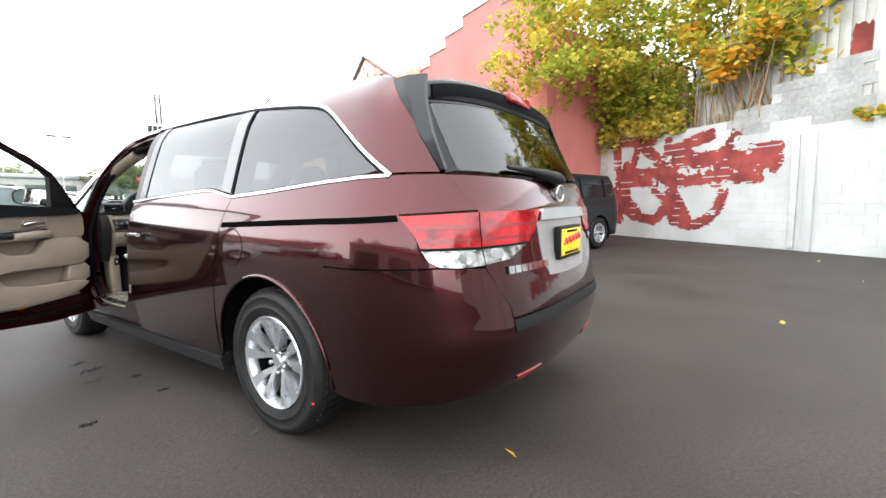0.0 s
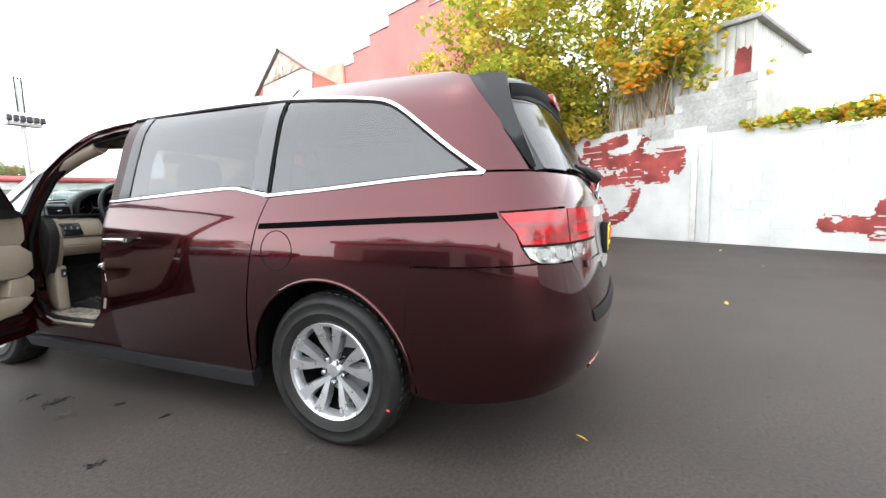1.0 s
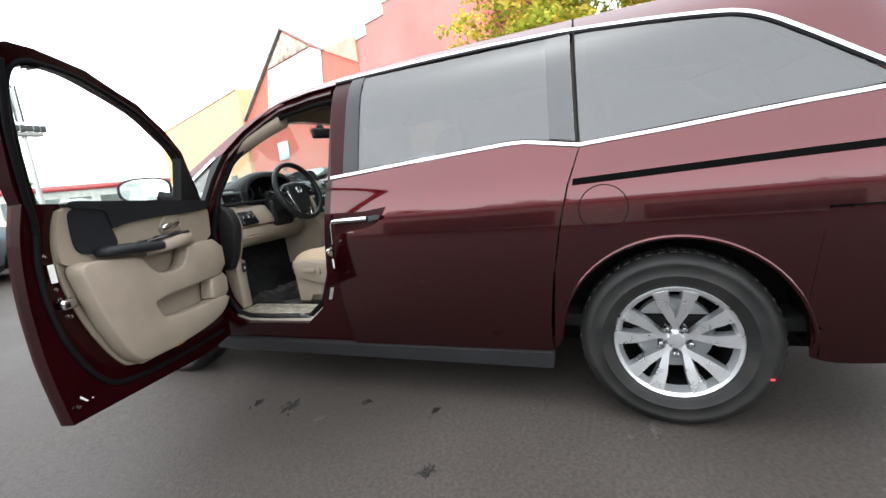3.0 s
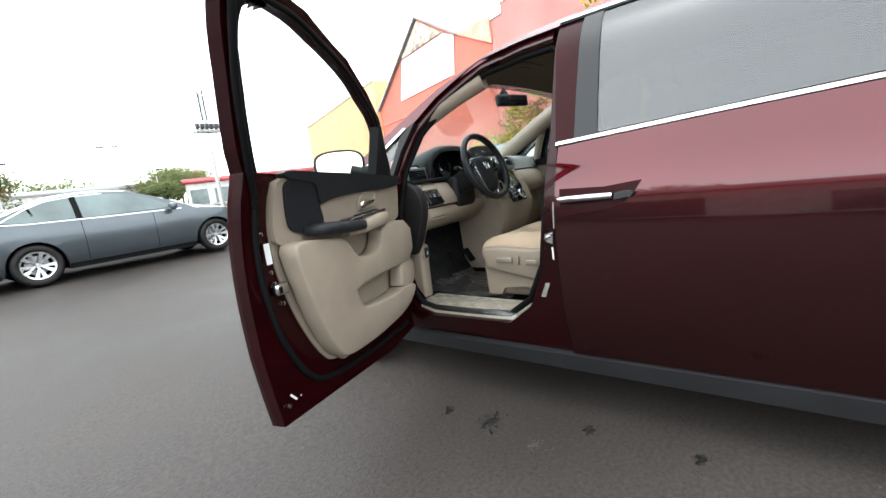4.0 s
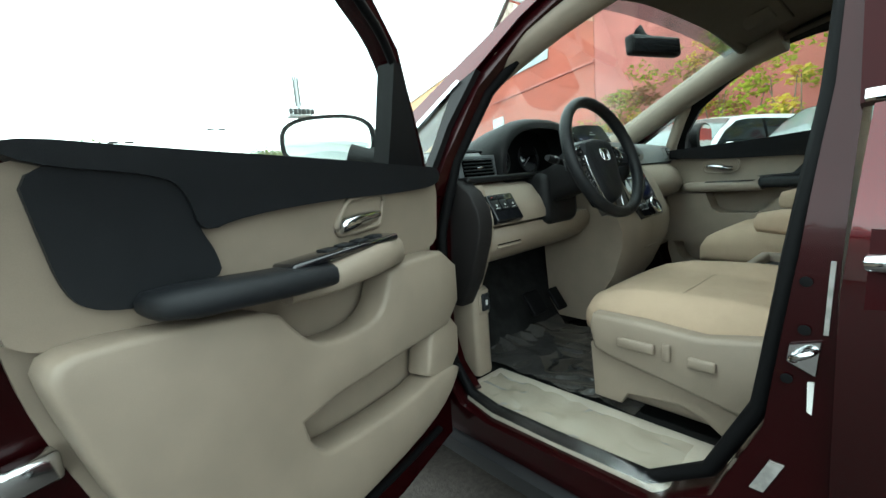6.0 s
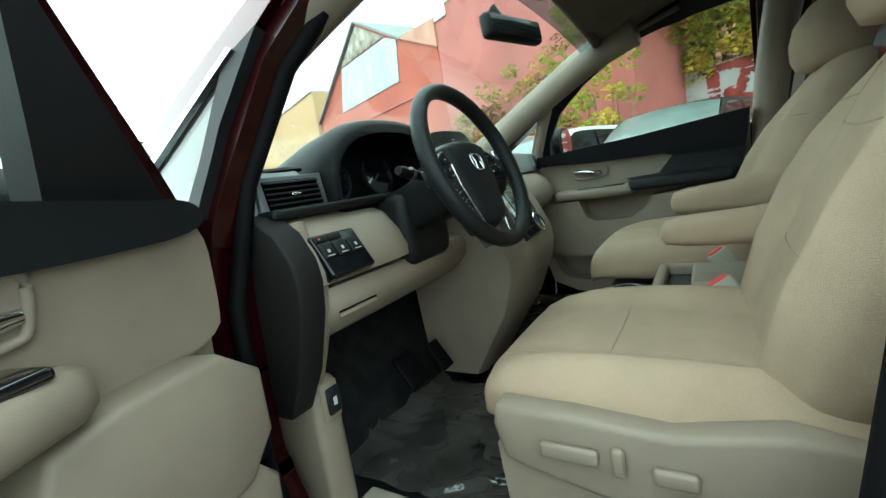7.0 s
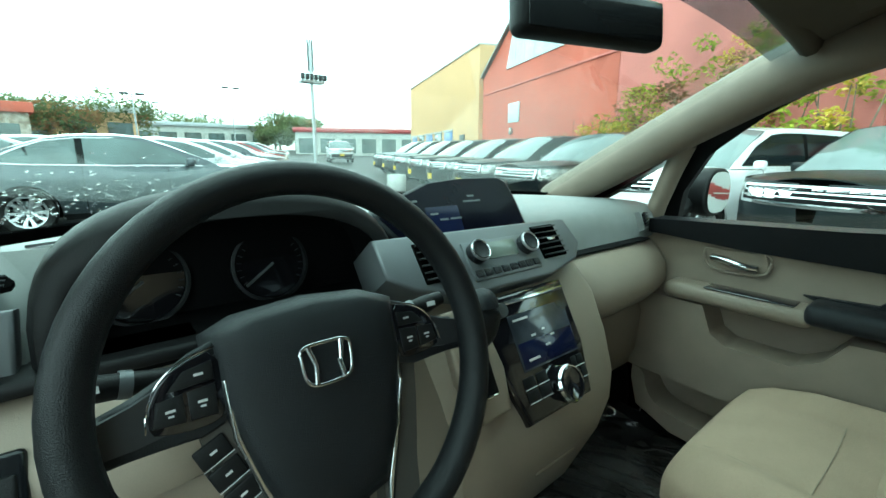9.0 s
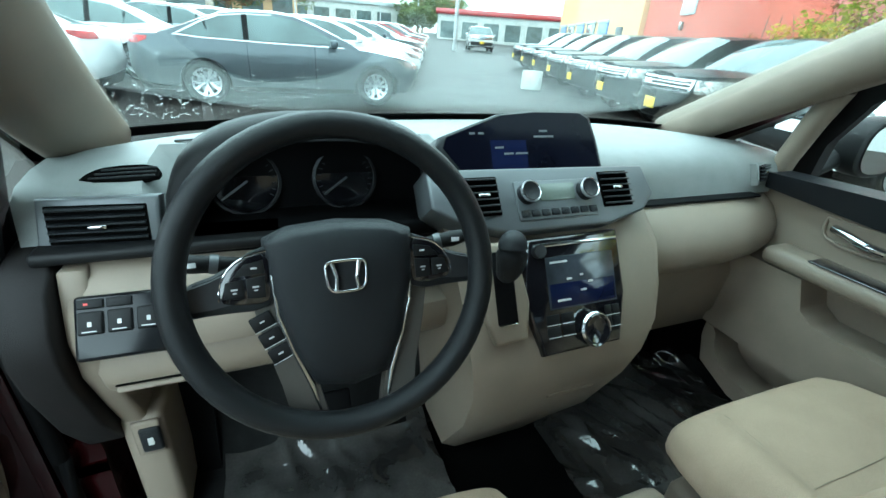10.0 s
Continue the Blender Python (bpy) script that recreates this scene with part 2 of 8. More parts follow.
# ---- materials ----
PAINT = node_mat("maroon_pearl_paint", (0.048, 0.0016, 0.0037), 0.17, 0.95, vary=0.05, scale=3, fine=0.12, fine_scale=900, coat=0.9, spec=0.4)
# the body maroon again, darkened so the colour holds the jambs' shade
PAINT_IN_SHADE = node_mat("shaded_jamb_maroon", (0.014, 0.0007, 0.0014), 0.26, 0.35, vary=0.15, scale=6, fine=0.1, fine_scale=600, coat=0.18, spec=0.2)
# shaded copy of the body maroon, for the door edge and handle pocket
PAINT_EDGE_SHADE = node_mat("shaded_edge_maroon", (0.016, 0.0008, 0.0016), 0.35, 0.2, vary=0.12, scale=6, fine=0.1, fine_scale=600, spec=0.12)
SATIN_BLACK = node_mat("satin_black_trim", (0.005, 0.0054, 0.0066), 0.22, vary=0.08, spec=0.32)
GREY_PAINT = node_mat("grey_metallic_paint", (0.062, 0.074, 0.086), 0.32, 0.5, vary=0.06, scale=3, fine=0.06, fine_scale=600, coat=0.7)
WHITE_PAINT = node_mat("white_car_paint", (0.74, 0.75, 0.76), 0.3, 0.0, vary=0.04, scale=3, coat=1.0)
RED_PAINT = node_mat("red_car_paint", (0.30, 0.02, 0.025), 0.3, 0.2, vary=0.1, scale=3, coat=1.0)
CHROME = node_mat("chrome", (0.56, 0.57, 0.58), 0.12, 1.0, vary=0.05, fine=0.03)
ALLOY = node_mat("machined_alloy", (0.66, 0.67, 0.69), 0.28, 0.9, vary=0.06, scale=20, fine=0.04, fine_scale=400)
DARK_ALLOY = node_mat("dark_grey_alloy", (0.04, 0.041, 0.044), 0.4, 0.6, vary=0.1)
RUBBER = node_mat("tyre_rubber", (0.0050, 0.0048, 0.0048), 0.55, vary=0.35, scale=10, tint=(0.0105, 0.0098, 0.0092), fine=0.2, fine_scale=120, bump=0.35, bump_scale=260, spec=0.3)
BLACK_PLASTIC = node_mat("black_trim_plastic", (0.0065, 0.0065, 0.007), 0.5, vary=0.12, bump=0.15, bump_scale=600, spec=0.2)
SEAL = node_mat("rubber_seal", (0.0030, 0.0030, 0.0034), 0.65, vary=0.1, spec=0.09)
# flat black that paints the shade of slots, wells and gaps
SLOT = node_mat("slot_shade_black", (0.003, 0.003, 0.003), 0.9, vary=0.1, spec=0.0)
GLOSS_BLACK = node_mat("gloss_black", (0.005, 0.005, 0.0065), 0.10, vary=0.05, coat=0.6, spec=0.5)
DARK_PLASTIC = node_mat("dark_grey_grained_plastic", (0.0088, 0.0098, 0.0118), 0.44, vary=0.08, scale=30, fine=0.12, fine_scale=700, bump=0.35, bump_scale=900, spec=0.26)
GREY_PLASTIC = node_mat("silver_grey_plastic", (0.105, 0.112, 0.118), 0.40, 0.3, vary=0.05, fine=0.05, fine_scale=700)
BEIGE = node_mat("beige_grained_plastic", (0.205, 0.166, 0.127), 0.55, vary=0.05, scale=12, fine=0.05, fine_scale=800, bump=0.2, bump_scale=900)
# dark plastic lightened: the sky's reflection is put into this grey
DASH_TOP = node_mat("sky_greyed_dash_plastic", (0.190, 0.199, 0.195), 0.5, vary=0.06, scale=20, fine=0.10, fine_scale=800, bump=0.3, bump_scale=900)
FABRIC = node_mat("beige_seat_cloth", (0.376, 0.286, 0.204), 0.92, vary=0.06, scale=9, fine=0.16, fine_scale=900, bump=0.6, bump_scale=1000, spec=0.2)
# beige cloth, its colour darkened to hold the cabin's shade
HEADLINER = node_mat("shaded_headliner_cloth", (0.105, 0.093, 0.076), 0.95, vary=0.05, fine=0.08, fine_scale=900, spec=0.1)
CARPET = node_mat("dark_floor_carpet", (0.012, 0.012, 0.012), 0.95, vary=0.3, scale=18, fine=0.25, fine_scale=500, spec=0.1)
FILM = node_mat("clear_protective_film", (0.014, 0.014, 0.014), 0.10, vary=0.7, scale=5, tint=(0.062, 0.060, 0.057), fine=0.15, bump=0.35, bump_scale=10, coat=0.8)
LENS_RED = node_mat("red_lamp_lens", (0.30, 0.001, 0.004), 0.10, vary=0.55, scale=9, tint=(0.50, 0.004, 0.010), fine=0.25, fine_scale=60, bump=0.15, bump_scale=60, coat=0.5, spec=0.3)
LENS_DARK = node_mat("dark_red_lamp_rib", (0.19, 0.001, 0.003), 0.2, vary=0.3, scale=20, coat=0.5)
LENS_CLEAR = node_mat("clear_lamp_lens", (0.16, 0.16, 0.155), 0.12, 0.65, vary=0.5, scale=24, tint=(0.62, 0.61, 0.58), fine=0.2, fine_scale=90, bump=0.4, bump_scale=70, coat=0.3)
PLATE_YELLOW = node_mat("yellow_dealer_plate", (0.85, 0.58, 0.02), 0.4, vary=0.05)
PRINT_RED = node_mat("red_print", (0.55, 0.03, 0.03), 0.5, vary=0.05)
PRINT_WHITE = node_mat("white_print", (0.50, 0.50, 0.50), 0.5, vary=0.03)
GLASS = glass_mat("clear_car_glass", (0.955, 0.985, 0.97))
SCREEN_GLASS = glass_mat("windscreen_glass", (0.94, 0.985, 0.97), gloss=0.09)
TINTED = glass_mat("privacy_glass", (0.29, 0.30, 0.315), gloss=0.092, edge=0.55)
MIRROR = node_mat("mirror_glass", (0.86, 0.88, 0.88), 0.02, 1.0, vary=0.0, fine=0.0, rough_vary=0)
SCREEN = node_mat("dark_display_glass", (0.0025, 0.0028, 0.006), 0.14, vary=0.2, spec=0.10)
SCREEN_ON = glow_mat("lit_blue_screen", (0.005, 0.007, 0.024), 0.02)
SCREEN_GREY = node_mat("grey_lcd", (0.13, 0.15, 0.13), 0.2, vary=0.1)
ASPHALT = node_mat("asphalt", (0.0350, 0.0297, 0.0267), 0.60, vary=0.10, scale=0.9, tint=(0.0435, 0.0374, 0.0336), fine=0.34, fine_scale=60, bump=0.7, bump_scale=120, rough_vary=0.3, spec=0.16)
WALL_WHITE = node_mat("whitewashed_block", (0.43, 0.44, 0.425), 0.85, vary=0.10, scale=0.8, tint=(0.52, 0.525, 0.51), fine=0.05, fine_scale=40, bump=0.6, bump_scale=30, hue_random=0.012, coords="Position")
WALL_GREY = node_mat("weathered_white_block", (0.31, 0.31, 0.295), 0.9, vary=0.10, scale=1.6, tint=(0.40, 0.40, 0.385), fine=0.16, fine_scale=14, bump=0.8, bump_scale=50, hue_random=0.03, coords="Position")
MORTAR = node_mat("painted_mortar", (0.44, 0.44, 0.425), 0.9, vary=0.2, scale=3)
TAG_RED = node_mat("dull_red_wall_paint", (0.20, 0.026, 0.024), 0.8, vary=0.28, scale=2.2, tint=(0.29, 0.048, 0.04), fine=0.14, fine_scale=50, bump=0.5, bump_scale=50)
# red paint dulled in colour to take in haze and glare
RED_BRICK = node_mat("haze_dulled_red_masonry", (0.50, 0.165, 0.145), 0.85, vary=0.14, scale=0.5, fine=0.08, fine_scale=30, bump=0.3, bump_scale=40)
ORANGE_WALL = node_mat("orange_red_stucco", (0.50, 0.125, 0.085), 0.85, vary=0.08, scale=0.6, fine=0.05, fine_scale=30)
YELLOW_WALL = node_mat("ochre_yellow_stucco", (0.60, 0.375, 0.195), 0.85, vary=0.07, scale=0.5, fine=0.05, fine_scale=30)
PALE_PANEL = node_mat("pale_blue_white_boarding", (0.60, 0.66, 0.69), 0.7, vary=0.10, scale=1.5, fine=0.05)
OLD_WOOD = node_mat("weathered_boarding", (0.40, 0.31, 0.23), 0.9, vary=0.35, scale=2.5, tint=(0.55, 0.49, 0.42), fine=0.15)
ROOF_GREY = node_mat("grey_shingle", (0.27, 0.27, 0.26), 0.9, vary=0.15, scale=2, fine=0.2, fine_scale=25)
SIDING = node_mat("pale_board_siding", (0.44, 0.435, 0.41), 0.8, vary=0.14, scale=1.5, fine=0.08, fine_scale=30)
BARK = node_mat("bark", (0.16, 0.12, 0.085), 0.95, vary=0.3, scale=6, fine=0.2, bump=0.6, bump_scale=40)
LEAF_G = leaf_mat("green_leaf", (0.20, 0.27, 0.035), (0.50, 0.52, 0.085))
LEAF_Y = leaf_mat("yellow_leaf", (0.52, 0.38, 0.04), (0.76, 0.64, 0.16))
LEAF_O = leaf_mat("orange_leaf", (0.62, 0.28, 0.03), (0.84, 0.52, 0.08))
LEAF_R = leaf_mat("russet_leaf", (0.22, 0.11, 0.06), (0.30, 0.20, 0.09))
DIM_GLASS = node_mat("dimmed_mirror_glass", (0.012, 0.013, 0.014), 0.05, vary=0.05, spec=0.35)
LEAF_D = leaf_mat("far_foliage", (0.10, 0.135, 0.06), (0.19, 0.20, 0.09))
GALV = node_mat("galvanised_steel", (0.42, 0.43, 0.44), 0.5, 0.6, vary=0.1)
CONCRETE = node_mat("pale_concrete", (0.52, 0.51, 0.48), 0.85, vary=0.12, scale=4, fine=0.08)
STRAP_CLOTH = node_mat("belt_webbing", (0.36, 0.33, 0.28), 0.8, vary=0.05)
BUCKLE_RED = node_mat("red_button", (0.62, 0.05, 0.04), 0.35, vary=0.05)
AMBER = node_mat("amber_reflector", (0.7, 0.22, 0.02), 0.2, vary=0.1, coat=0.8)
# opaque glass, paled to paint in the bright sky seen through it
CAR_GLASS = node_mat("far_glass_sky_tone", (0.095, 0.122, 0.122), 0.05, vary=0.25, scale=1.2, coat=0.0, spec=0.55)
DARK_GLASS = node_mat("dark_car_glass", (0.010, 0.014, 0.016), 0.06, vary=0.25, scale=1.2, spec=0.3)
SUV_PAINT = node_mat("black_blue_car_paint", (0.0085, 0.0112, 0.0128), 0.30, 0.0, vary=0.1, scale=3, spec=0.22)
# label paper greyed to stand out less in the camera's view
GREY_LABEL = node_mat("greyed_paper_label", (0.20, 0.19, 0.18), 0.6, vary=0.2, scale=60)
STICKER = node_mat("white_paper_sticker", (0.55, 0.55, 0.53), 0.6, vary=0.08)

# ---- ground ----
def ground_z(x, y):
    """The lot is level round the van and climbs gently ahead of it."""
    u = max(0.0, y - 2.0)
    r = min(u * u / (u + 2.0), 130.0)
    return 0.026 * r - 0.010 * max(-40.0, min(40.0, x)) * min(1.0, r / 8.0)


def sheet(name, xs, ys, mat, fz):
    bm = bmesh.new()
    loft(bm, [[(x, y, fz(x, y)) for x in xs] for y in ys], close=False)
    return part(name, solid(bm), mat, smooth=60)


_g = [-900, -300, -120, -60, -35, -22, -15, -10, -7, -5, -3.5, -2.2, -1, 0, 1, 2.2, 3.5, 5, 7, 9, 11, 13, 15, 18, 22, 26, 30, 36, 44, 54, 68, 85, 110, 150, 220, 400, 900, 2500]
ground = sheet("ground", _g, _g, ASPHALT, ground_z)
tagged(ground, "dark grey asphalt car park, damp and slightly stained", "asphalt", kind="structure")

# ---- the maroon minivan: rear axle at the origin, nose towards +y, driver's side at -x ----
VAN_W = [(p.x, p.y) for p in smooth_line([(.2, .93, 0), (.3, .960, 0), (.5, .987, 0), (.7, .999, 0), (.86, .9985, 0), (1.0, .984, 0), (1.1, .960, 0), (1.18, .93, 0), (1.4, .86, 0), (1.6, .78, 0), (1.72, .66, 0), (1.78, .58, 0)], 4)]
VAN_R = [(.25, -1.05), (.4, -1.14), (.55, -1.175), (.61, -1.172), (.65, -1.158), (.9, -1.115), (1.1, -1.095), (1.2, -1.06), (1.4, -.96), (1.6, -.85), (1.7, -.79)]
VAN_F = [(.25, 3.95), (.4, 4.03), (.6, 4.06), (.8, 4.02), (.95, 3.85), (1.1, 3.6), (1.7, 3.3)]
vsurf = make_surf(VAN_W, VAN_R, VAN_F, -0.45, 3.25, power=3.0, arc=1.45)
ROOF_LINE = [(-.72, 1.662), (-.5, 1.69), (-.2, 1.706), (.1, 1.718), (.5, 1.725), (1.0, 1.725), (1.5, 1.71), (1.72, 1.685), (1.9, 1.645), (2.0, 1.606), (2.09, 1.570)]
van = tagged(empty("minivan"), "maroon minivan with chrome window trim, driver's door wide open", "minivan")
BOTH = (False, True)


def both(name, poly, mat, depth=0.012, lift=0.0, cell=(0.06, 0.06), label="", parent=None):
    """The same panel on both sides, each a part of its own."""
    return [part(name, skin(poly, vsurf, depth, cell, lift, mirror=mm), mat, parent or van, label) for mm in BOTH]


def across(name, poly, mat, depth=0.012, lift=0.0, cell=(0.06, 0.06), label="", parent=None):
    """A panel that runs round the rear or the front from side to side, one mesh."""
    bm = skin(poly, vsurf, depth, cell, lift)
    skin(poly, vsurf, depth, cell, lift, bm, True)
    bmesh.ops.remove_doubles(bm, verts=bm.verts, dist=1e-4)
    return part(name, bm, mat, parent or van, label)


REAR_ARCH = arch(0, .36, .432, 22)
both("quarter_panel", [(.322, 1.163), (-.735, 1.236), (-1.115, 1.238), (-1.296, 1.098), (-.812, 1.086), (-.915, 1.0), (-.945, .945), (-.99, .905), (-1.05, .884),
                       (-.45, .876), (-.405, .54)] + [p for p in REAR_ARCH if p[0] > -.405 and (p[1] > .36)] + [(.436, .36), (.474, .30), (.474, .31), (.444, .66), (.402, .89), (.37, 1.02)], PAINT, cell=(.04, .04))
both("upper_quarter_panel", [(.342, 1.720), (.342, 1.662), (.05, 1.628), (-.17, 1.596), (-.262, 1.573), (-.328, 1.530), (-.40, 1.474), (-.4505, 1.430), (-.459, 1.415), (-.512, 1.352), (-.60, 1.290), (-.69, 1.246), (-1.112, 1.248), (-.985, 1.416), (-.722, 1.658), (-.5, 1.69), (-.2, 1.706), (.1, 1.718)], PAINT)
def side_s(y, z):
    """The run along the side at which the body's rear corner reaches y."""
    if y >= -.45:
        return y
    f = min(1.0, (-.45 - y) / (-.45 - interp(z, VAN_R)))
    return -.45 - math.asin(f ** 1.5) * 1.45 / (math.pi / 2)


QUARTER_YZ = [(p.x, p.y) for p in smooth_line([(.37, 1.670, 0), (.05, 1.634, 0), (-.17, 1.601, 0), (-.262, 1.577, 0), (-.336, 1.538, 0), (-.412, 1.482, 0), (-.489, 1.422, 0), (-.568, 1.360, 0), (-.656, 1.295, 0), (-.731, 1.241, 0)], 8)]
QUARTER_TOP = [(side_s(y, z), z) for y, z in QUARTER_YZ]


def inward(pts, d):
    """The line of points moved by d metres towards the glass."""
    out = []
    for i, p in enumerate(pts):
        q = Vector(pts[min(i + 1, len(pts) - 1)]) - Vector(pts[max(i - 1, 0)])
        q.normalize()
        out.append((p[0] - q.y * d, p[1] + q.x * d))
    return out


for p in both("side_window", [q for q in inward(QUARTER_TOP, .018) if q[0] < .335 and q[1] > 1.262] + [(-.655, 1.258), (-.56, 1.246), (.322, 1.186), (.335, 1.650)], TINTED, .005, -.003, label="dark tinted rear quarter window"):
    p.visible_shadow = False
both("sliding_door_panel", [(.328, 1.163), (.54, 1.204), (.62, 1.206), (1.0, 1.188), (1.53, 1.156), (1.545, .9), (1.54, .5), (1.525, .29), (.482, .302), (.478, .45), (.452, .66), (.410, .89), (.378, 1.02)], PAINT, .016, cell=(.04, .04))
for p in both("sliding_door_window", [(1.383, 1.662), (.352, 1.645), (.340, 1.192), (.54, 1.228), (.62, 1.230), (1.376, 1.192)], TINTED, .005, -.003, label="dark tinted sliding door window"):
    p.visible_shadow = False
both("window_divider", [(.455, 1.640), (.354, 1.640), (.343, 1.196), (.44, 1.212)], GLOSS_BLACK, .006, .0015, label="dark strip behind the sliding window")
both("sliding_door_header", [(1.555, 1.704), (1.0, 1.722), (.5, 1.722), (.346, 1.720), (.346, 1.668), (1.0, 1.686), (1.565, 1.684)], PAINT)
both("pillar_applique", [(1.385, 1.668), (1.462, 1.672), (1.468, 1.180), (1.378, 1.190)], SATIN_BLACK, .014, .001, label="gloss black pillar cover")
both("pillar_skin", [(1.465, 1.676), (1.572, 1.680), (1.545, 1.160), (1.471, 1.166)], PAINT_EDGE_SHADE, .014, -.006, label="door edge in shade-darkened maroon beside the pillar cover")
TOP_YZ = [(p.x, p.y) for p in smooth_line([(1.57, 1.686, 0), (1.28, 1.689, 0), (1.0, 1.690, 0), (.7, 1.686, 0)], 6)] + QUARTER_YZ


def trim_strip(name, mat, d0, d1, thick, lift, label):
    """A moulding that follows the window line, between two distances below it."""
    outer, inner = inward(TOP_YZ, d0), inward(TOP_YZ, d1)
    for mm in BOTH:
        bm = bmesh.new()
        rings = []
        for a, b in zip(outer, inner):
            ring = [vsurf(side_s(*p), p[1], off) for p, off in ((a, -lift + .002), (((a[0] + b[0]) / 2, (a[1] + b[1]) / 2), -lift), (b, -lift + .002), (b, thick - lift), (a, thick - lift))]
            rings.append([(-p.x if mm else p.x, p.y, p.z) for p in ring])
        loft(bm, rings)
        part(name, solid(bm), mat, van, label)


trim_strip("window_trim", CHROME, 0, .0135, .012, .006, "bright chrome upper window trim")
trim_strip("window_gasket", SEAL, .012, .024, .008, .003, "black rubber window gasket")
both("belt_trim", [(1.54, 1.174), (1.0, 1.204), (.62, 1.222), (.54, 1.220), (.326, 1.180), (.0, 1.199), (-.32, 1.222), (-.56, 1.238), (-.735, 1.240), (-.74, 1.228), (-.56, 1.226), (-.32, 1.210), (.0, 1.186), (.326, 1.167), (.54, 1.207), (.62, 1.209), (1.0, 1.191), (1.54, 1.161)], CHROME, .012, .006, label="bright chrome belt trim")
# raised black strip painted as the shade inside the track
both("door_track", [(.352, 1.044), (.357, 1.018), (-.815, 1.058), (-.800, 1.082)], SLOT, .012, .003, label="sliding door track, its slot shade a flat black strip")
part("fuel_door_seam", tube([vsurf(.245 + .091 * math.cos(a * math.pi / 24), .920 + .091 * math.sin(a * math.pi / 24), 0) for a in range(48)], .0024, 6, closed=True), SEAL, van)

for mm in (-1, 1):
    for cy in (0, 3.0):
        lip = [vsurf(y, z, -.002) for y, z in arch(cy, .36, .436, 28, 8, 172)]
        part("arch_lip", tube([Vector((p.x * -mm if mm > 0 else p.x, p.y, p.z)) for p in lip], .0085, 8), PAINT, van, "rolled wheel arch lip")
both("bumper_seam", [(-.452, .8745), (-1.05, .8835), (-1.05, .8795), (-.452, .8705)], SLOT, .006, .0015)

# rear end
SATIN = node_mat("satin_silver_plastic", (0.30, 0.285, 0.28), 0.35, 0.35, vary=0.06, fine=0.05, fine_scale=500)
across("rear_bumper", [(-.448, .868), (-1.05, .877), (-1.19, .872), (-1.335, .868), (-1.40, .79), (-1.465, .70), (-1.475, .60), (-1.90, .595), (-1.90, .33), (-1.30, .35), (-.47, .31), (-.42, .33)] + [p for p in reversed([q for q in REAR_ARCH if q[0] < -.402 and q[1] > .34])] + [(-.402, .54)], PAINT, cell=(.05, .04))
across("bumper_step", [(-1.475, .598), (-1.90, .593), (-1.90, .648), (-1.475, .645)], BLACK_PLASTIC, .02, .005, label="black textured bumper step")
across("tailgate", [(-1.12, 1.236), (-1.302, 1.094), (-1.34, .87), (-1.405, .785), (-1.47, .698), (-1.48, .652), (-1.90, .652), (-1.90, 1.222), (-1.205, 1.236)], PAINT, cell=(.05, .04))
across("tailgate_frame", [(-.728, 1.656), (-.99, 1.414), (-1.118, 1.244), (-1.205, 1.252), (-1.15, 1.38), (-1.09, 1.54), (-1.90, 1.57), (-1.90, 1.655)], SATIN_BLACK, label="gloss black tailgate window surround")
_w = across("rear_window", [(-1.094, 1.536), (-1.155, 1.378), (-1.208, 1.254), (-1.90, 1.240), (-1.90, 1.566)], TINTED, .005, .001, label="dark tinted rear window")
_w.visible_shadow = False

for mm in BOTH:
    lamp = part("tail_lamp", skin([(-.818, 1.076), (-1.298, 1.088), (-1.314, .948), (-.952, .952), (-.92, 1.0)], vsurf, .02, (.05, .05), .008, mirror=mm), LENS_RED, van, "red tail lamp lens")
    part("clear_lens", skin([(-.952, .949), (-1.314, .945), (-1.335, .880), (-1.19, .876), (-1.06, .884), (-.995, .907)], vsurf, .02, (.05, .05), .007, mirror=mm), LENS_CLEAR, lamp, "clear turn signal lens")
    part("inner_lens", skin([(-1.306, 1.088), (-1.745, 1.091), (-1.70, 1.0), (-1.64, .951), (-1.321, .948)], vsurf, .02, (.05, .05), .009, mirror=mm), LENS_RED, lamp)
    part("reversing_lens", skin([(-1.321, .945), (-1.63, .948), (-1.50, .892), (-1.342, .882)], vsurf, .02, (.05, .05), .008, mirror=mm), LENS_CLEAR, lamp, "clear reversing lens")
    for s0, s1, z0, z1 in ((-.90, -1.30, 1.034, 1.028), (-.93, -1.31, .984, .979), (-1.31, -1.71, 1.034, 1.028), (-1.32, -1.67, .984, .979)):
        part("lamp_rib", skin([(s0, z0 + .004), (s1, z0 + .004), (s1, z1 - .003), (s0, z1 - .003)], vsurf, .012, (.05, .05), .0105, mirror=mm), LENS_DARK, lamp, "dark rib in the lens")
    for s0, s1, z0, z1 in ((-1.03, -1.13, .938, .895), (-1.17, -1.28, .938, .890), (-1.36, -1.46, .938, .900)):
        part("bulb_housing", skin(soften([(s0, z0), (s1, z0), (s1 + .01, z1), (s0 - .015, z1)], 2), vsurf, .014, (.03, .03), .011, mirror=mm), CHROME, lamp, "silver lamp bowl")
    part("lamp_edge", skin([(-.950, .956), (-1.315, .953), (-1.64, .956), (-1.632, .946), (-1.315, .943), (-.952, .946)], vsurf, .014, (.05, .05), .0115, mirror=mm), SEAL, lamp, "dark line between the lenses")
    part("reflector", skin([(-1.53, .385), (-1.73, .38), (-1.73, .355), (-1.55, .36)], vsurf, .01, (.05, .05), .006, mirror=mm), LENS_RED, van, "small red bumper reflector")
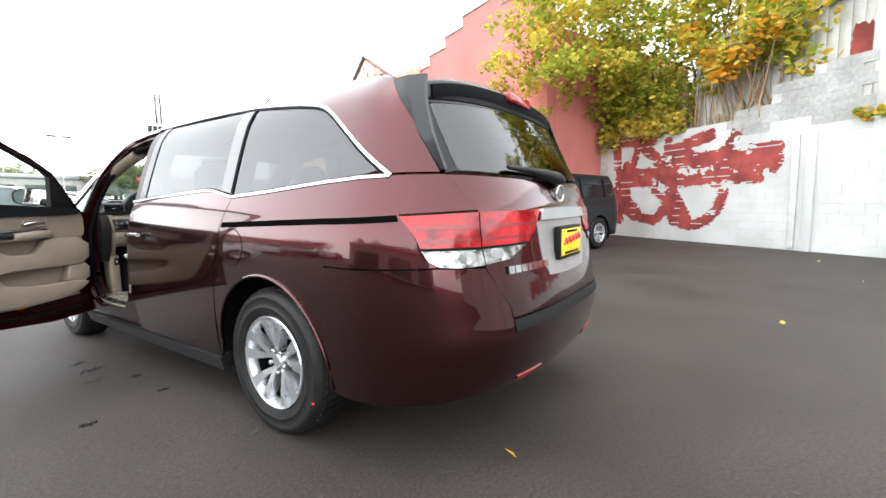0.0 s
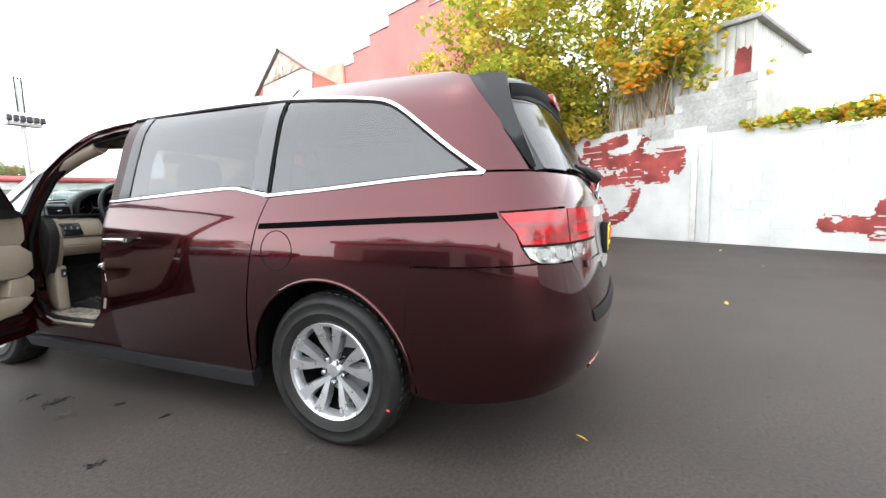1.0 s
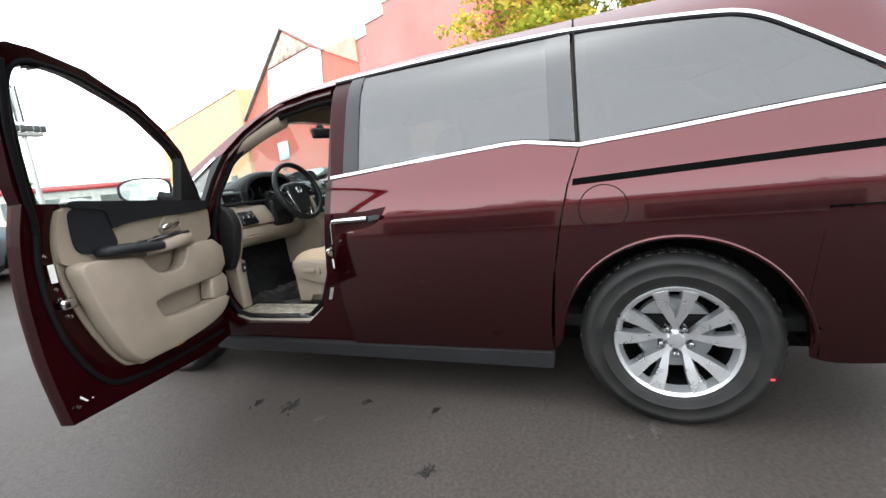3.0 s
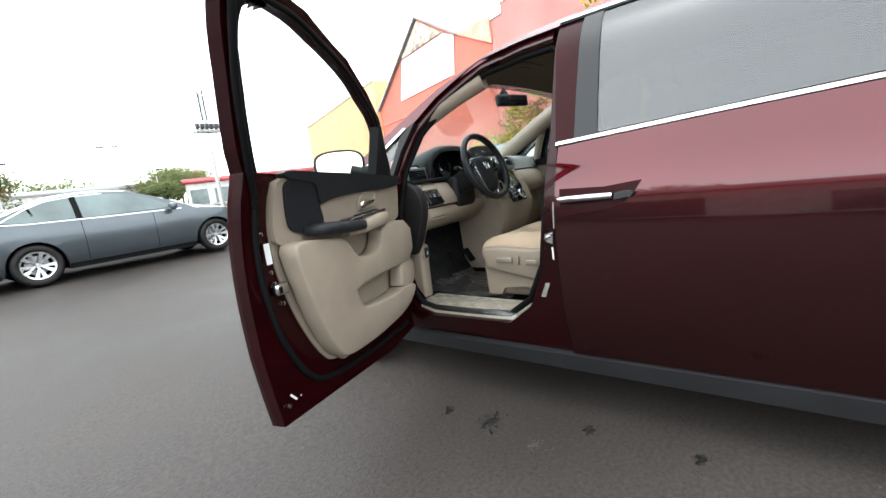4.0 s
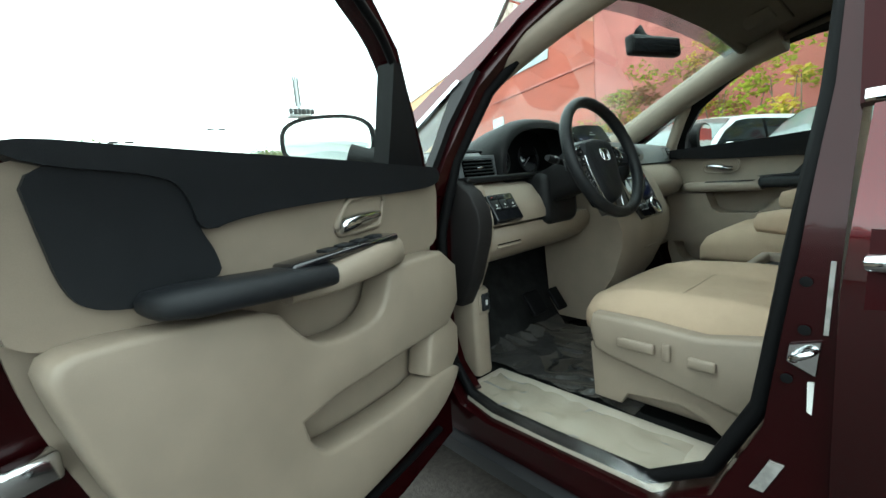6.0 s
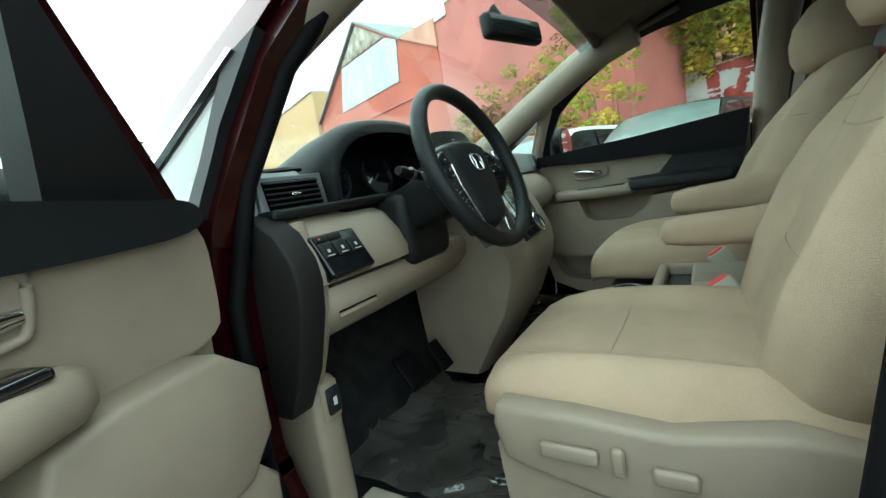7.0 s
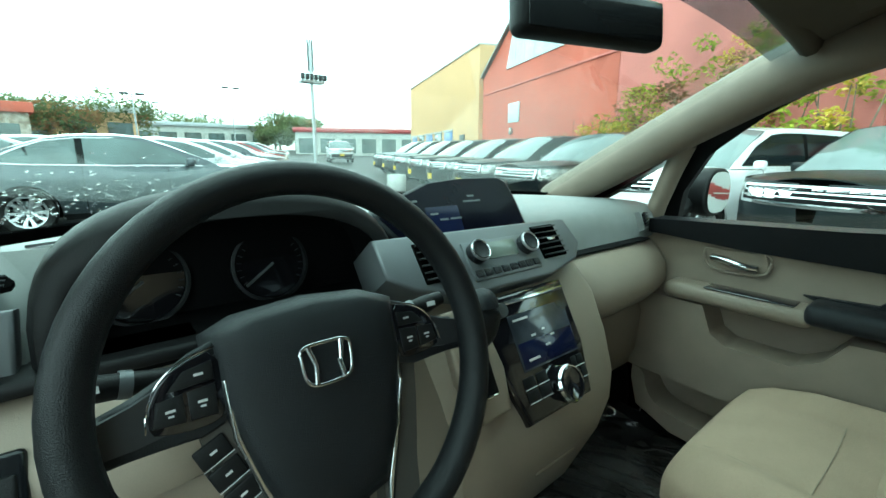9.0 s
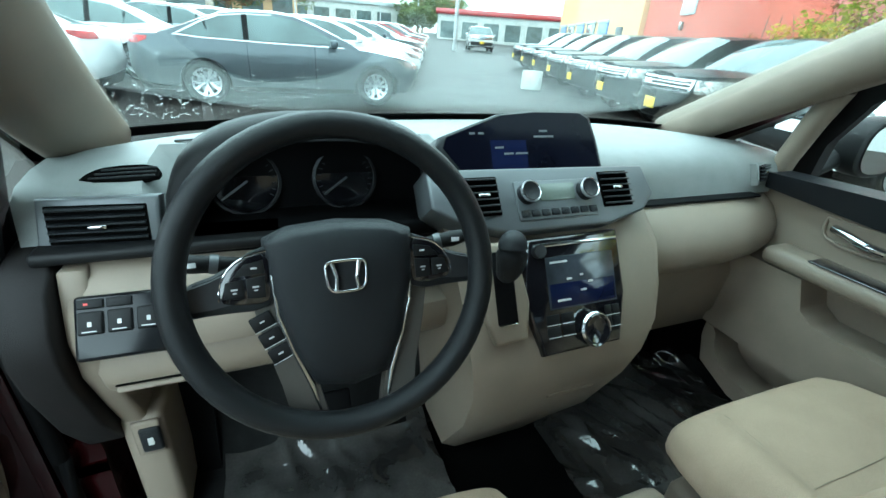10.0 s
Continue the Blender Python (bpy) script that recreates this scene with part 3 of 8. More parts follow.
across("tailgate_bar", [(-1.755, 1.092), (-1.90, 1.096), (-1.90, 1.042), (-1.735, 1.042)], CHROME, .02, .022, label="chrome bar over the plate")
across("plate_recess", [(-1.725, 1.036), (-1.90, 1.036), (-1.90, .775), (-1.79, .785), (-1.752, .86)], SATIN, .01, .004, label="grey plate recess")
plate_ob = part("dealer_plate", box((-.155, -1.150, .845), (.155, -1.118, 1.005), .004), BLACK_PLASTIC, van, "yellow dealer plate with a red script in a black frame")
part("plate_face", box((-.142, -1.154, .862), (.142, -1.149, .990), .002), PLATE_YELLOW, plate_ob)
part("script_bar", tube(smooth_line([(-.115 + .023 * k, -1.156, .915 + .028 * (k % 2) + .0022 * k) for k in range(11)], 4), .0062, 6), PRINT_RED, plate_ob, "red script shown as a wavy line")
part("top_line", box((-.075, -1.1565, .972), (.075, -1.1535, .984), .001), BLACK_PLASTIC, plate_ob)
part("bottom_line", box((-.10, -1.1565, .868), (.10, -1.1535, .880), .001), BLACK_PLASTIC, plate_ob)
for s0, s1 in ((-1.480, -1.520), (-1.526, -1.566), (-1.572, -1.612), (-1.618, -1.652), (-1.658, -1.692), (-1.698, -1.732), (-1.738, -1.776)):
    part("badge_bar", skin([(s0, .862), (s1, .862), (s1, .832), (s0, .832)], vsurf, .008, (.05, .05), .012), CHROME, van, "chrome badge shown as bars")
_em = tube([(math.cos(a * .3927) * .05 * (1 if abs(math.cos(a * .3927)) < .9 else 1.0), -1.088, 1.165 + math.sin(a * .3927) * .042) for a in range(16)], .007, 8, closed=True)
part("rear_emblem", _em, CHROME, van, "chrome emblem ring")
_wp = tube([(0.06, -1.075, 1.232), (-.02, -1.078, 1.240), (-.13, -1.062, 1.256), (-.30, -1.045, 1.268), (-.46, -1.022, 1.274)], [.024, .034, .024, .015, .008], 10)
part("rear_wiper", _wp, BLACK_PLASTIC, van, "black rear wiper arm")

# roof, spoiler, hood
part("roof_panel", crown_cap(ROOF_LINE, vsurf, .045, .02, 14), PAINT, van)
def sp_x(k):
    return -.685 + 1.37 * k / 24


def sp_ring(x):
    """Section of the roof spoiler: flush with the roof, solid below, its ends swept forward and down."""
    e = abs(x / .685)
    back, d = -.84 + .085 * e ** 3, .030 * e ** 5
    top = 1.705 - .018 * e ** 2
    return [(x, -.60, top - .004 - d), (x, back + .10, top - .012 - d), (x, back + .02, top - .022 - d), (x, back, top - .040 - d), (x, back - .004, top - .060 - d), (x, back - .006, top - .105 - d), (x, -.70, top - .115 - d * .8), (x, -.60, top - .08 - d)]


_sp = bmesh.new()
loft(_sp, [sp_ring(sp_x(k)) for k in range(25)])
for mm in BOTH:
    part("pillar_fin", skin([(-.610, 1.664), (-.68, 1.664), (-.765, 1.655), (-.770, 1.630), (-.80, 1.520), (-.85, 1.400), (-.905, 1.258), (-.885, 1.256), (-.782, 1.408), (-.66, 1.580)], lambda y, z, off: Vector((-interp(z, [(1.25, .768), (1.41, .772), (1.55, .735), (1.67, .690), (1.70, .66)]) + off, y, z)), .02, (.04, .04), mirror=mm), SATIN_BLACK, van, "gloss black rear pillar fin")
spoiler = part("roof_spoiler", solid(_sp), SATIN_BLACK, van, "gloss black roof spoiler", smooth=60)
# black skin over the tailgate paints the spoiler's shadow
across("spoiler_underside", [(-.985, 1.628), (-1.05, 1.568), (-1.10, 1.556), (-1.90, 1.576), (-1.90, 1.660), (-1.02, 1.640)], SEAL, .006, .004, label="black skin painting the shade under the spoiler")
# solid black strip drawn for the dark void behind the spoiler
_sf = bmesh.new()
loft(_sf, [[(x, back - .012, top - .046), (x, back - .016, top - .10), (x, back + .02, top - .150), (x, back + .05, top - .150), (x, back + .05, top - .046)] for x, back, top in [(x, sp_ring(x)[3][1], sp_ring(x)[0][2] + .004) for x in [-.66 + .055 * k for k in range(25)]]])
part("spoiler_face", solid(_sf), SEAL, spoiler, "black strip painting the shade of the spoiler's hollow", smooth=60)
part("brake_light", box((-.13, -.872, 1.630), (.13, -.83, 1.676), .008), LENS_RED, spoiler, "red high brake light")
part("roof_seam", skin([(.347, 1.722), (.340, 1.722), (.333, 1.64), (.322, 1.19), (.330, 1.19), (.341, 1.64)], vsurf, .01, (.05, .05), .002), SEAL, van)
part("hood", crown_cap([(3.0, 1.075), (3.25, 1.035), (3.6, .985), (4.0, .93), (4.35, .89)], vsurf, .055, .02, 14), PAINT, van)
FRONT_ARCH = arch(3.0, .36, .432, 22)
across_front = [(2.49, 1.055), (2.95, 1.062), (3.25, 1.032), (3.9, .942), (4.35, .888), (4.70, .87), (4.70, .28), (3.6, .27), (3.445, .30)] + [p for p in reversed(FRONT_ARCH) if p[1] > .35] + [(2.555, .30), (2.51, .29)]
across("front_fender", across_front, PAINT)
for mm in BOTH:
    part("head_lamp", skin([(3.55, .95), (4.1, .90), (4.2, .78), (3.7, .80)], vsurf, .02, (.06, .06), .006, mirror=mm), LENS_CLEAR, van, "clear head lamp")
across("front_grille", [(4.3, .84), (4.70, .84), (4.70, .62), (4.35, .62)], CHROME, .02, .006, label="chrome front grille")

# windscreen and pillars
SCREEN_LINE = [(2.06, 1.582), (2.12, 1.558), (2.2, 1.527), (2.4, 1.425), (2.64, 1.298), (2.85, 1.185), (3.0, 1.095)]
_ws = part("windscreen", crown_cap(SCREEN_LINE, vsurf, .045, .004, 14, inset=.06), SCREEN_GLASS, van, "clear raked windscreen")
_ws.visible_shadow = False
_sb = part("shade_band", crown_cap([(2.065, 1.574), (2.12, 1.551), (2.165, 1.533)], vsurf, .045, .003, 14, inset=.075), glass_mat("blue_grey_shade_band", (0.62, 0.68, 0.72), gloss=0.03), van, "blue-grey tinted band at the windscreen top")
_sb.visible_shadow = False
A_OUT = [(1.53, 1.706), (1.72, 1.685), (1.9, 1.645), (2.2, 1.53), (2.4, 1.428), (2.64, 1.300), (2.85, 1.187), (3.0, 1.09)]
both("front_pillar", A_OUT + [(2.93, 1.064), (2.62, 1.238), (2.415, 1.362), (2.33, 1.395), (2.2, 1.492), (1.964, 1.618), (1.75, 1.652), (1.53, 1.664)], PAINT, .05, cell=(.05, .04))
for p in both("corner_window", [(2.408, 1.352), (2.62, 1.232), (2.905, 1.068), (2.515, 1.066)], GLASS, .004, -.004, label="small clear triangular corner window"):
    p.visible_shadow = False
both("corner_trim", [(2.93, 1.066), (2.62, 1.242), (2.40, 1.376), (2.385, 1.368), (2.61, 1.228), (2.905, 1.060)], CHROME, .012, .006)
both("corner_post", [(2.415, 1.362), (2.33, 1.392), (2.415, 1.25), (2.45, 1.15), (2.47, 1.06), (2.52, 1.06), (2.47, 1.2)], BLACK_PLASTIC, .05, .001)
both("rocker_panel", [(.478, .296), (1.53, .283), (2.60, .272), (2.60, .200), (.488, .214)], node_mat("dark_sill_plastic", (0.016, 0.016, 0.0175), 0.38, vary=0.12, scale=4, fine=0.1, fine_scale=300, spec=0.35), .06, .012, label="dark grey painted side sill")

_dr = bmesh.new()
_rd = random.Random(8)
for k in range(260):
    x, y = -.38 - .42 * _rd.random() ** .8, 2.62 + .20 * _rd.random() ** .6
    z = interp(y, SCREEN_LINE) + .045 * (1 - (abs(x) / .80) ** 2.4) + .0035
    r = _rd.uniform(.0008, .0023)
    bmesh.ops.create_icosphere(_dr, subdivisions=1, radius=1, matrix=Matrix.Translation((x, y, z)) @ pose(0, 0, 0, -28, 0, _rd.uniform(-30, 30)) @ Matrix.Diagonal((r * _rd.uniform(1, 2.4), r, r * .5, 1)))
DROP = bpy.data.materials.new("rain_drop_water")
DROP.use_nodes = True
_db = DROP.node_tree.nodes["Principled BSDF"].inputs
_db["Roughness"].default_value, _db["IOR"].default_value, _db["Transmission Weight"].default_value = 0.02, 1.33, 1.0
_drops = tagged(part("rain_drops", _dr, DROP, _ws, "small rain drops on the glass", smooth=180), kind="stuff")
_drops.visible_shadow = False
part("windscreen_frit", crown_cap([(2.845, 1.1835), (2.86, 1.175), (2.89, 1.158)], vsurf, .045, .003, 14, inset=.05), SEAL, van, "black border at the foot of the windscreen")
for x0, x1, dy in ((-.62, -.02, .0), (.0, .60, .01)):
    wp = part("wiper_blade", tube([(x0, 2.88 + dy, 1.188 - .02 * abs(x0 / .6) ** 2), ((x0 + x1) / 2, 2.865 + dy, 1.208), (x1, 2.86 + dy, 1.212 - .02 * abs(x1 / .6) ** 2)], .006, 8), SEAL, van, "black wiper blade")
    part("wiper_arm", tube([(x1, 2.97, 1.13), ((x0 + x1) / 2 + .1, 2.90, 1.19), ((x0 + x1) / 2, 2.865 + dy, 1.214)], [.012, .009, .006], 8), SEAL, wp)

# wheel housings and underbody
_ub = box((-.68, -.82, .24), (.68, 3.8, .40), .03)
part("underbody", _ub, SEAL, van)
for cy in (0, 3.0):
    for sx in (-1, 1):
        _h = bmesh.new()
        A = [(sx * .975, y, z) for y, z in arch(cy, .36, .445, 16, -4, 184)]
        B = [(sx * .70, y, z) for _, y, z in A]
        C = [(sx * .70, cy, .36)] * len(A)
        loft(_h, [A, B, C], close=False)
        part("wheel_housing", solid(_h), SEAL, van)


def wheel(parent, m, radius=.366, width=.225, rim=.226, spokes=5, kind="van"):
    """An alloy wheel with paired spokes; its axis is z of the pose m, outer face at +z."""
    h = width / 2
    w = part("wheel", revolve([(rim - .004, -h * .9), (rim + .012, -h), (radius - .035, -h), (radius - .008, -h * .78), (radius, -h * .5), (radius, h * .5), (radius - .008, h * .78), (radius - .035, h), (radius - .046, h * 1.012), (radius - .052, h * .985), (rim + .058, h * 1.0), (rim + .050, h * 1.03), (rim + .042, h * .99), (rim + .022, h * .97), (rim + .004, h * .86), (rim - .002, h * .80)], m, 44), RUBBER, parent, "black all-season tyre")
    part("rim", revolve([(rim - .002, h * .80), (rim + .006, h * .90), (rim + .002, h * .95), (rim - .012, h * .90), (rim - .022, h * .66), (rim - .024, h * .5)], m, 44), ALLOY, w, "bright alloy rim")
    # seal black here paints the shade behind the spokes
    part("rim_barrel", revolve([(rim - .023, h * .5), (rim - .03, -h * .5), (rim - .03, -h * .9), (0, -h * .9)], m, 36), SEAL, w, "inner wheel barrel blackened for shade")
    part("brake_disc", revolve([(0, -h * .2), (.15, -h * .2), (.155, -h * .25), (.155, -h * .5)], m, 30), GALV, w)
    if kind == "van":
        tb = bmesh.new()
        for k in range(52):
            mk = m @ pose(0, 0, 0, 0, 0, 360 / 52 * k)
            add_box(tb, (radius - .010, -.0125, h * .48), (radius + .0005, .0125, h * .66), .002, 1, mk)
            add_box(tb, (radius - .006, -.016, -h * .45), (radius + .0015, .016, h * .40), .002, 1, mk)
        part("tread", tb, RUBBER, w, "tyre tread blocks")
    sp = bmesh.new()
    for k in range(spokes):
        for d in (-1, 1):
            a = 360 / spokes * k + d * 14.5
            mm = m @ pose(0, 0, 0, 0, 0, a)
            tw = 1.0 * d
            rings = []
            for r, half, z0, z1 in ((.030, .012, h * .25, h * .58), (.075, .0155, h * .30, h * .66), (.14, .0235, h * .44, h * .80), (rim - .010, .035, h * .62, h * .92)):
                off = d * (.016 if r < .05 else .010 if r < .1 else 0.0) * -1
                rings.append([Vector((r, off - half, z0)), Vector((r, off - half * .8, z1)), Vector((r, off + half * .8, z1)), Vector((r, off + half, z0))])
            tmp = bmesh.new()
            loft(tmp, rings)
            join(sp, solid(tmp), mm)
    part("spokes", sp, ALLOY, w, "machined paired alloy spokes", smooth=25)
    part("hub_cap", revolve([(.034, h * .30), (.034, h * .66), (.030, h * .72), (0, h * .73)], m, 20), ALLOY, w)
    for k in range(5):
        a = 2 * math.pi * (k + .5) / 5
        part("wheel_nut", revolve([(.0115, h * .3), (.0115, h * .70), (.008, h * .76), (0, h * .77)], m @ Matrix.Translation((.058 * math.cos(a), .058 * math.sin(a), 0)), 8), CHROME, w)
    return w


for cy in (0, 3.0):
    for sx in (-1, 1):
        wheel(van, pose(sx * .862, cy, .362, 0, 90 * sx, 0) @ pose(0, 0, 0, 0, 0, 0 if sx < 0 else 5))

part("tyre_mark", box((-.9775, -.318, .232), (-.9735, -.303, .241), .001), PRINT_RED, van, "small red paint mark on the tyre")

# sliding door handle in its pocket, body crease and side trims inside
# flat skin whose dark colour paints the pocket's shade
both("handle_pocket", [(1.520, .992), (1.347, .988), (1.215, 1.002), (1.24, .963), (1.273, .928), (1.332, .908), (1.520, .884)], PAINT_EDGE_SHADE, .006, .0015, label="handle pocket painted dark for its shade")
sh = part("slide_handle", tube([vsurf(1.518, .948, -.012), vsurf(1.50, .949, -.020), vsurf(1.40, .951, -.024), vsurf(1.31, .952, -.024)], [.012, .0135, .0135, .0125], 16), CHROME, van, "chrome sliding door handle", smooth=60)
part("handle_end", skin([(1.305, .962), (1.255, .968), (1.235, .962), (1.25, .945), (1.305, .937)], vsurf, .02, (.03, .02), .024), GLOSS_BLACK, sh, "black handle end")
for s0 in (1.49, 1.27):
    part("handle_foot", skin([(s0, .955), (s0 - .02, .955), (s0 - .02, .943), (s0, .943)], vsurf, .02, (.03, .02), .018), GLOSS_BLACK, sh)
both("rear_side_trim", [(1.50, 1.16), (1.50, .46), (.52, .46), (.50, .88), (-.50, .88), (-.54, .62), (-.80, .62), (-.80, 1.22), (.33, 1.16), (.55, 1.20)], BEIGE, .015, -.07, label="beige rear side lining")
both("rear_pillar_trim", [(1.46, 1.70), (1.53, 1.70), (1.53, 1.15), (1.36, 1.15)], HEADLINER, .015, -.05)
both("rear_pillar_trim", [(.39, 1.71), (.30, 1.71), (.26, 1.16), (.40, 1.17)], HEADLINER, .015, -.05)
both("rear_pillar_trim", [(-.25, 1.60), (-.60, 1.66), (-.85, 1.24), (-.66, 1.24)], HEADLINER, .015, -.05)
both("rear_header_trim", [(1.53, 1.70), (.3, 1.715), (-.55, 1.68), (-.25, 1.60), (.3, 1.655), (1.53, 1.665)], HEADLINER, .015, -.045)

# ---- the driver's door, wide open on its front hinge ----
DOOR_M = Matrix(((-.955, .297, 0, -.97), (-.297, -.955, 0, 2.5), (0, 0, 1, 0), (0, 0, 0, 1)))


def dsurf(a, z, off=0.0):
    """Along the door from the hinge, up, and inwards from its outer skin."""
    return Vector((a, .975 - interp(z, VAN_W) + off, z))


def dpart(name, poly, mat, b0, b1, parent=None, label="", cell=(.05, .05)):
    """A layer of the door between two depths."""
    return part(name, skin(poly, lambda a, z, off: dsurf(a, z, b0 + off), b1 - b0, cell), mat, parent, label)


D_LOW = [(.0, 1.10), (.0, .42), (.03, .31), (.30, .290), (1.055, .343), (1.066, .60), (1.064, .80), (1.060, 1.0), (1.058, 1.185)]
door = dpart("front_door", D_LOW + [(.5, 1.15)], PAINT, 0.0, .016, None)
dpart("door_shell", D_LOW + [(.5, 1.15)], PAINT_IN_SHADE, .016, .055, door)
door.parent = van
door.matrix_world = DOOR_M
dpart("inner_panel", soften([(.02, 1.09), (.02, .42), (.045, .325), (.30, .302), (1.043, .352), (1.056, .60), (1.052, 1.0), (1.046, 1.178), (.5, 1.145)], 1), PAINT_IN_SHADE, .050, .0585, door, "inner door panel in shade-darkened maroon")
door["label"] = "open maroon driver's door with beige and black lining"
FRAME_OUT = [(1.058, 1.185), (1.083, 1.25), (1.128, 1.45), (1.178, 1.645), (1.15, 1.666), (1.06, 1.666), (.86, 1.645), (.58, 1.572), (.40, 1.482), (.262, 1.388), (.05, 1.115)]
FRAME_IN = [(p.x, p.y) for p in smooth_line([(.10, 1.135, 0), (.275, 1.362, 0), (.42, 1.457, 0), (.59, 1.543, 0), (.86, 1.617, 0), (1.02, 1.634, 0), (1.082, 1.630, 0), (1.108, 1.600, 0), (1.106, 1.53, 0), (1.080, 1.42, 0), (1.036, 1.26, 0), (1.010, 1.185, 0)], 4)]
dpart("window_frame", FRAME_OUT + FRAME_IN, PAINT_IN_SHADE, 0.0, .05, door, "black and maroon window frame", (.02, .02))
part("frame_seal", tube([dsurf(a, z, .050) for a, z in FRAME_IN], .0095, 8), SEAL, door, "black rubber window seal", smooth=60)
_dg = dpart("door_window", [(.10, 1.12), (.28, 1.358), (.42, 1.452), (.59, 1.537), (.86, 1.609), (1.06, 1.632), (1.10, 1.61), (1.106, 1.56), (1.08, 1.42), (1.034, 1.26), (1.0, 1.15)], GLASS, .018, .021, door, "clear door window")
_dg.visible_shadow = False
dpart("mirror_patch", [(.095, 1.13), (.262, 1.36), (.282, 1.36), (.250, 1.13)], BLACK_PLASTIC, .015, .062, door, "black mirror mounting patch")
part("door_seal", tube(smooth_line([dsurf(a, z, .062) for a, z in ((1.15, 1.62), (1.105, 1.42), (1.052, 1.22), (1.012, 1.10), (1.012, .95), (1.002, .78), (.965, .60), (.88, .44), (.74, .385), (.40, .36), (.10, .36))], 5), .012, 8), SEAL, door, "black door seal")
# lining
TRIM = [(.05, 1.09), (.03, .95), (.05, .62), (.09, .51), (.20, .455), (.50, .425), (.75, .436), (.80, .485), (.86, .60), (.91, .74), (.945, .88), (.957, 1.0), (.955, 1.10), (.942, 1.178), (.50, 1.152), (.13, 1.122)]
lining = dpart("door_lining", soften(TRIM), BEIGE, .052, .066, door, "moulded beige door lining", (.04, .04))
dpart("lining_panel", soften([(.05, 1.09), (.03, .98), (.035, .905), (.30, .90), (.70, .915), (.945, .93), (.957, 1.0), (.955, 1.10), (.942, 1.178), (.50, 1.152), (.13, 1.122)]), BEIGE, .060, .088, door, "beige upper lining panel", (.04, .04))
ON_DOOR = Matrix(((1, 0, 0, 0), (0, 0, 1, -.018), (0, 1, 0, 0), (0, 0, 0, 1)))


def slab(name, poly, mat, b0, b1, label="", bev=.011):
    """A flat layer of the lining with rounded rims."""
    bm = bmesh.new()
    plate(poly[::-1], b0, b1, ON_DOOR, bm, bev)
    return part(name, solid(bm), mat, door, label, smooth=60)

dpart("upper_lining", soften([(.06, 1.085), (.08, 1.132), (.20, 1.138), (.50, 1.158), (.80, 1.174), (.945, 1.184), (.925, 1.155), (.78, 1.140), (.745, 1.115), (.725, 1.05), (.66, 1.070), (.45, 1.080), (.25, 1.076)]), DARK_PLASTIC, .070, .104, door, "black grained upper lining", (.04, .03))
dpart("speaker_cover", soften([(.925, 1.160), (.908, 1.08), (.892, 1.0), (.865, .972), (.80, .960), (.69, .975), (.70, 1.02), (.725, 1.06), (.745, 1.125), (.78, 1.152)]), DARK_PLASTIC, .070, .098, door, "black lining with a curved edge", (.04, .03))


def bar_along(name, line, w, h, mat, parent, label="", seg=14, power=3.2):
    """A soft-edged bar along a line of points; w and h may vary along it."""
    rings = []
    n = len(line)
    for i, p in enumerate(line):
        p = Vector(p)
        ww = w[i] if isinstance(w, (list, tuple)) else w
        hh = h[i] if isinstance(h, (list, tuple)) else h
        ring = []
        for k in range(seg):
            t = 2 * math.pi * k / seg
            c, s = math.cos(t), math.sin(t)
            ring.append(p + Vector((0, math.copysign(abs(c) ** (2 / power), c) * ww, math.copysign(abs(s) ** (2 / power), s) * hh)))
        rings.append(ring)
    return part(name, solid(loft(bmesh.new(), rings)), mat, parent, label, smooth=50)


bar_along("armrest_pad", [(.520, .128, .945), (.530, .132, .946), (.62, .134, .953), (.78, .130, .966), (.815, .118, .968), (.825, .11, .968)], [.02, .045, .05, .05, .04, .02], [.012, .022, .024, .024, .02, .01], DARK_PLASTIC, door, "black padded armrest")
bar_along("switch_ledge", [(.268, .085, .940), (.278, .100, .946), (.31, .116, .950), (.40, .128, .948), (.52, .125, .937), (.60, .11, .925)], [.012, .034, .046, .052, .05, .02], [.012, .026, .032, .034, .030, .02], BEIGE, door)
SWM = pose(0, 0, 0, 0, 2.2, 0) @ Matrix.Translation((0, 0, .008))
_sw = bmesh.new()
add_box(_sw, (.285, .098, .980), (.575, .160, .996), .006, m=SWM)
sw = part("switch_panel", _sw, GLOSS_BLACK, door, "black window switch panel")
for k in range(4):
    part("window_switch", box((.318 + .045 * k, .112, .994), (.348 + .045 * k, .142, 1.000), .0025, 2, SWM), DARK_PLASTIC, sw)
# raised lower layers leave an open-topped pull pocket and a map pocket
slab("pocket_panel", soften([(.045, .91), (.335, .915), (.352, .872), (.372, .836), (.41, .812), (.47, .808), (.54, .814), (.58, .832), (.612, .868), (.640, .908), (.74, .925), (.90, .945), (.938, .93), (.932, .88), (.905, .77), (.89, .716), (.86, .63), (.82, .54), (.785, .485), (.745, .457), (.62, .448), (.50, .446), (.30, .456), (.18, .478), (.10, .52), (.06, .572), (.215, .588), (.27, .578), (.42, .584), (.56, .600), (.595, .622), (.612, .66), (.618, .700), (.30, .702), (.05, .702)]  , 1), BEIGE, .075, .158, "beige panel with a pull pocket and a map pocket")
slab("pocket_end", soften([(.045, .712), (.19, .712), (.205, .64), (.222, .578), (.058, .562)], 1), BEIGE, .075, .150)
dpart("lower_edge", [(.12, .47), (.50, .435), (.74, .445), (.76, .47), (.50, .462), (.14, .50)], BEIGE, .094, .112, door)
part("door_reflector", box((.475, .098, .436), (.535, .118, .456), .004), AMBER, door, "amber door reflector")
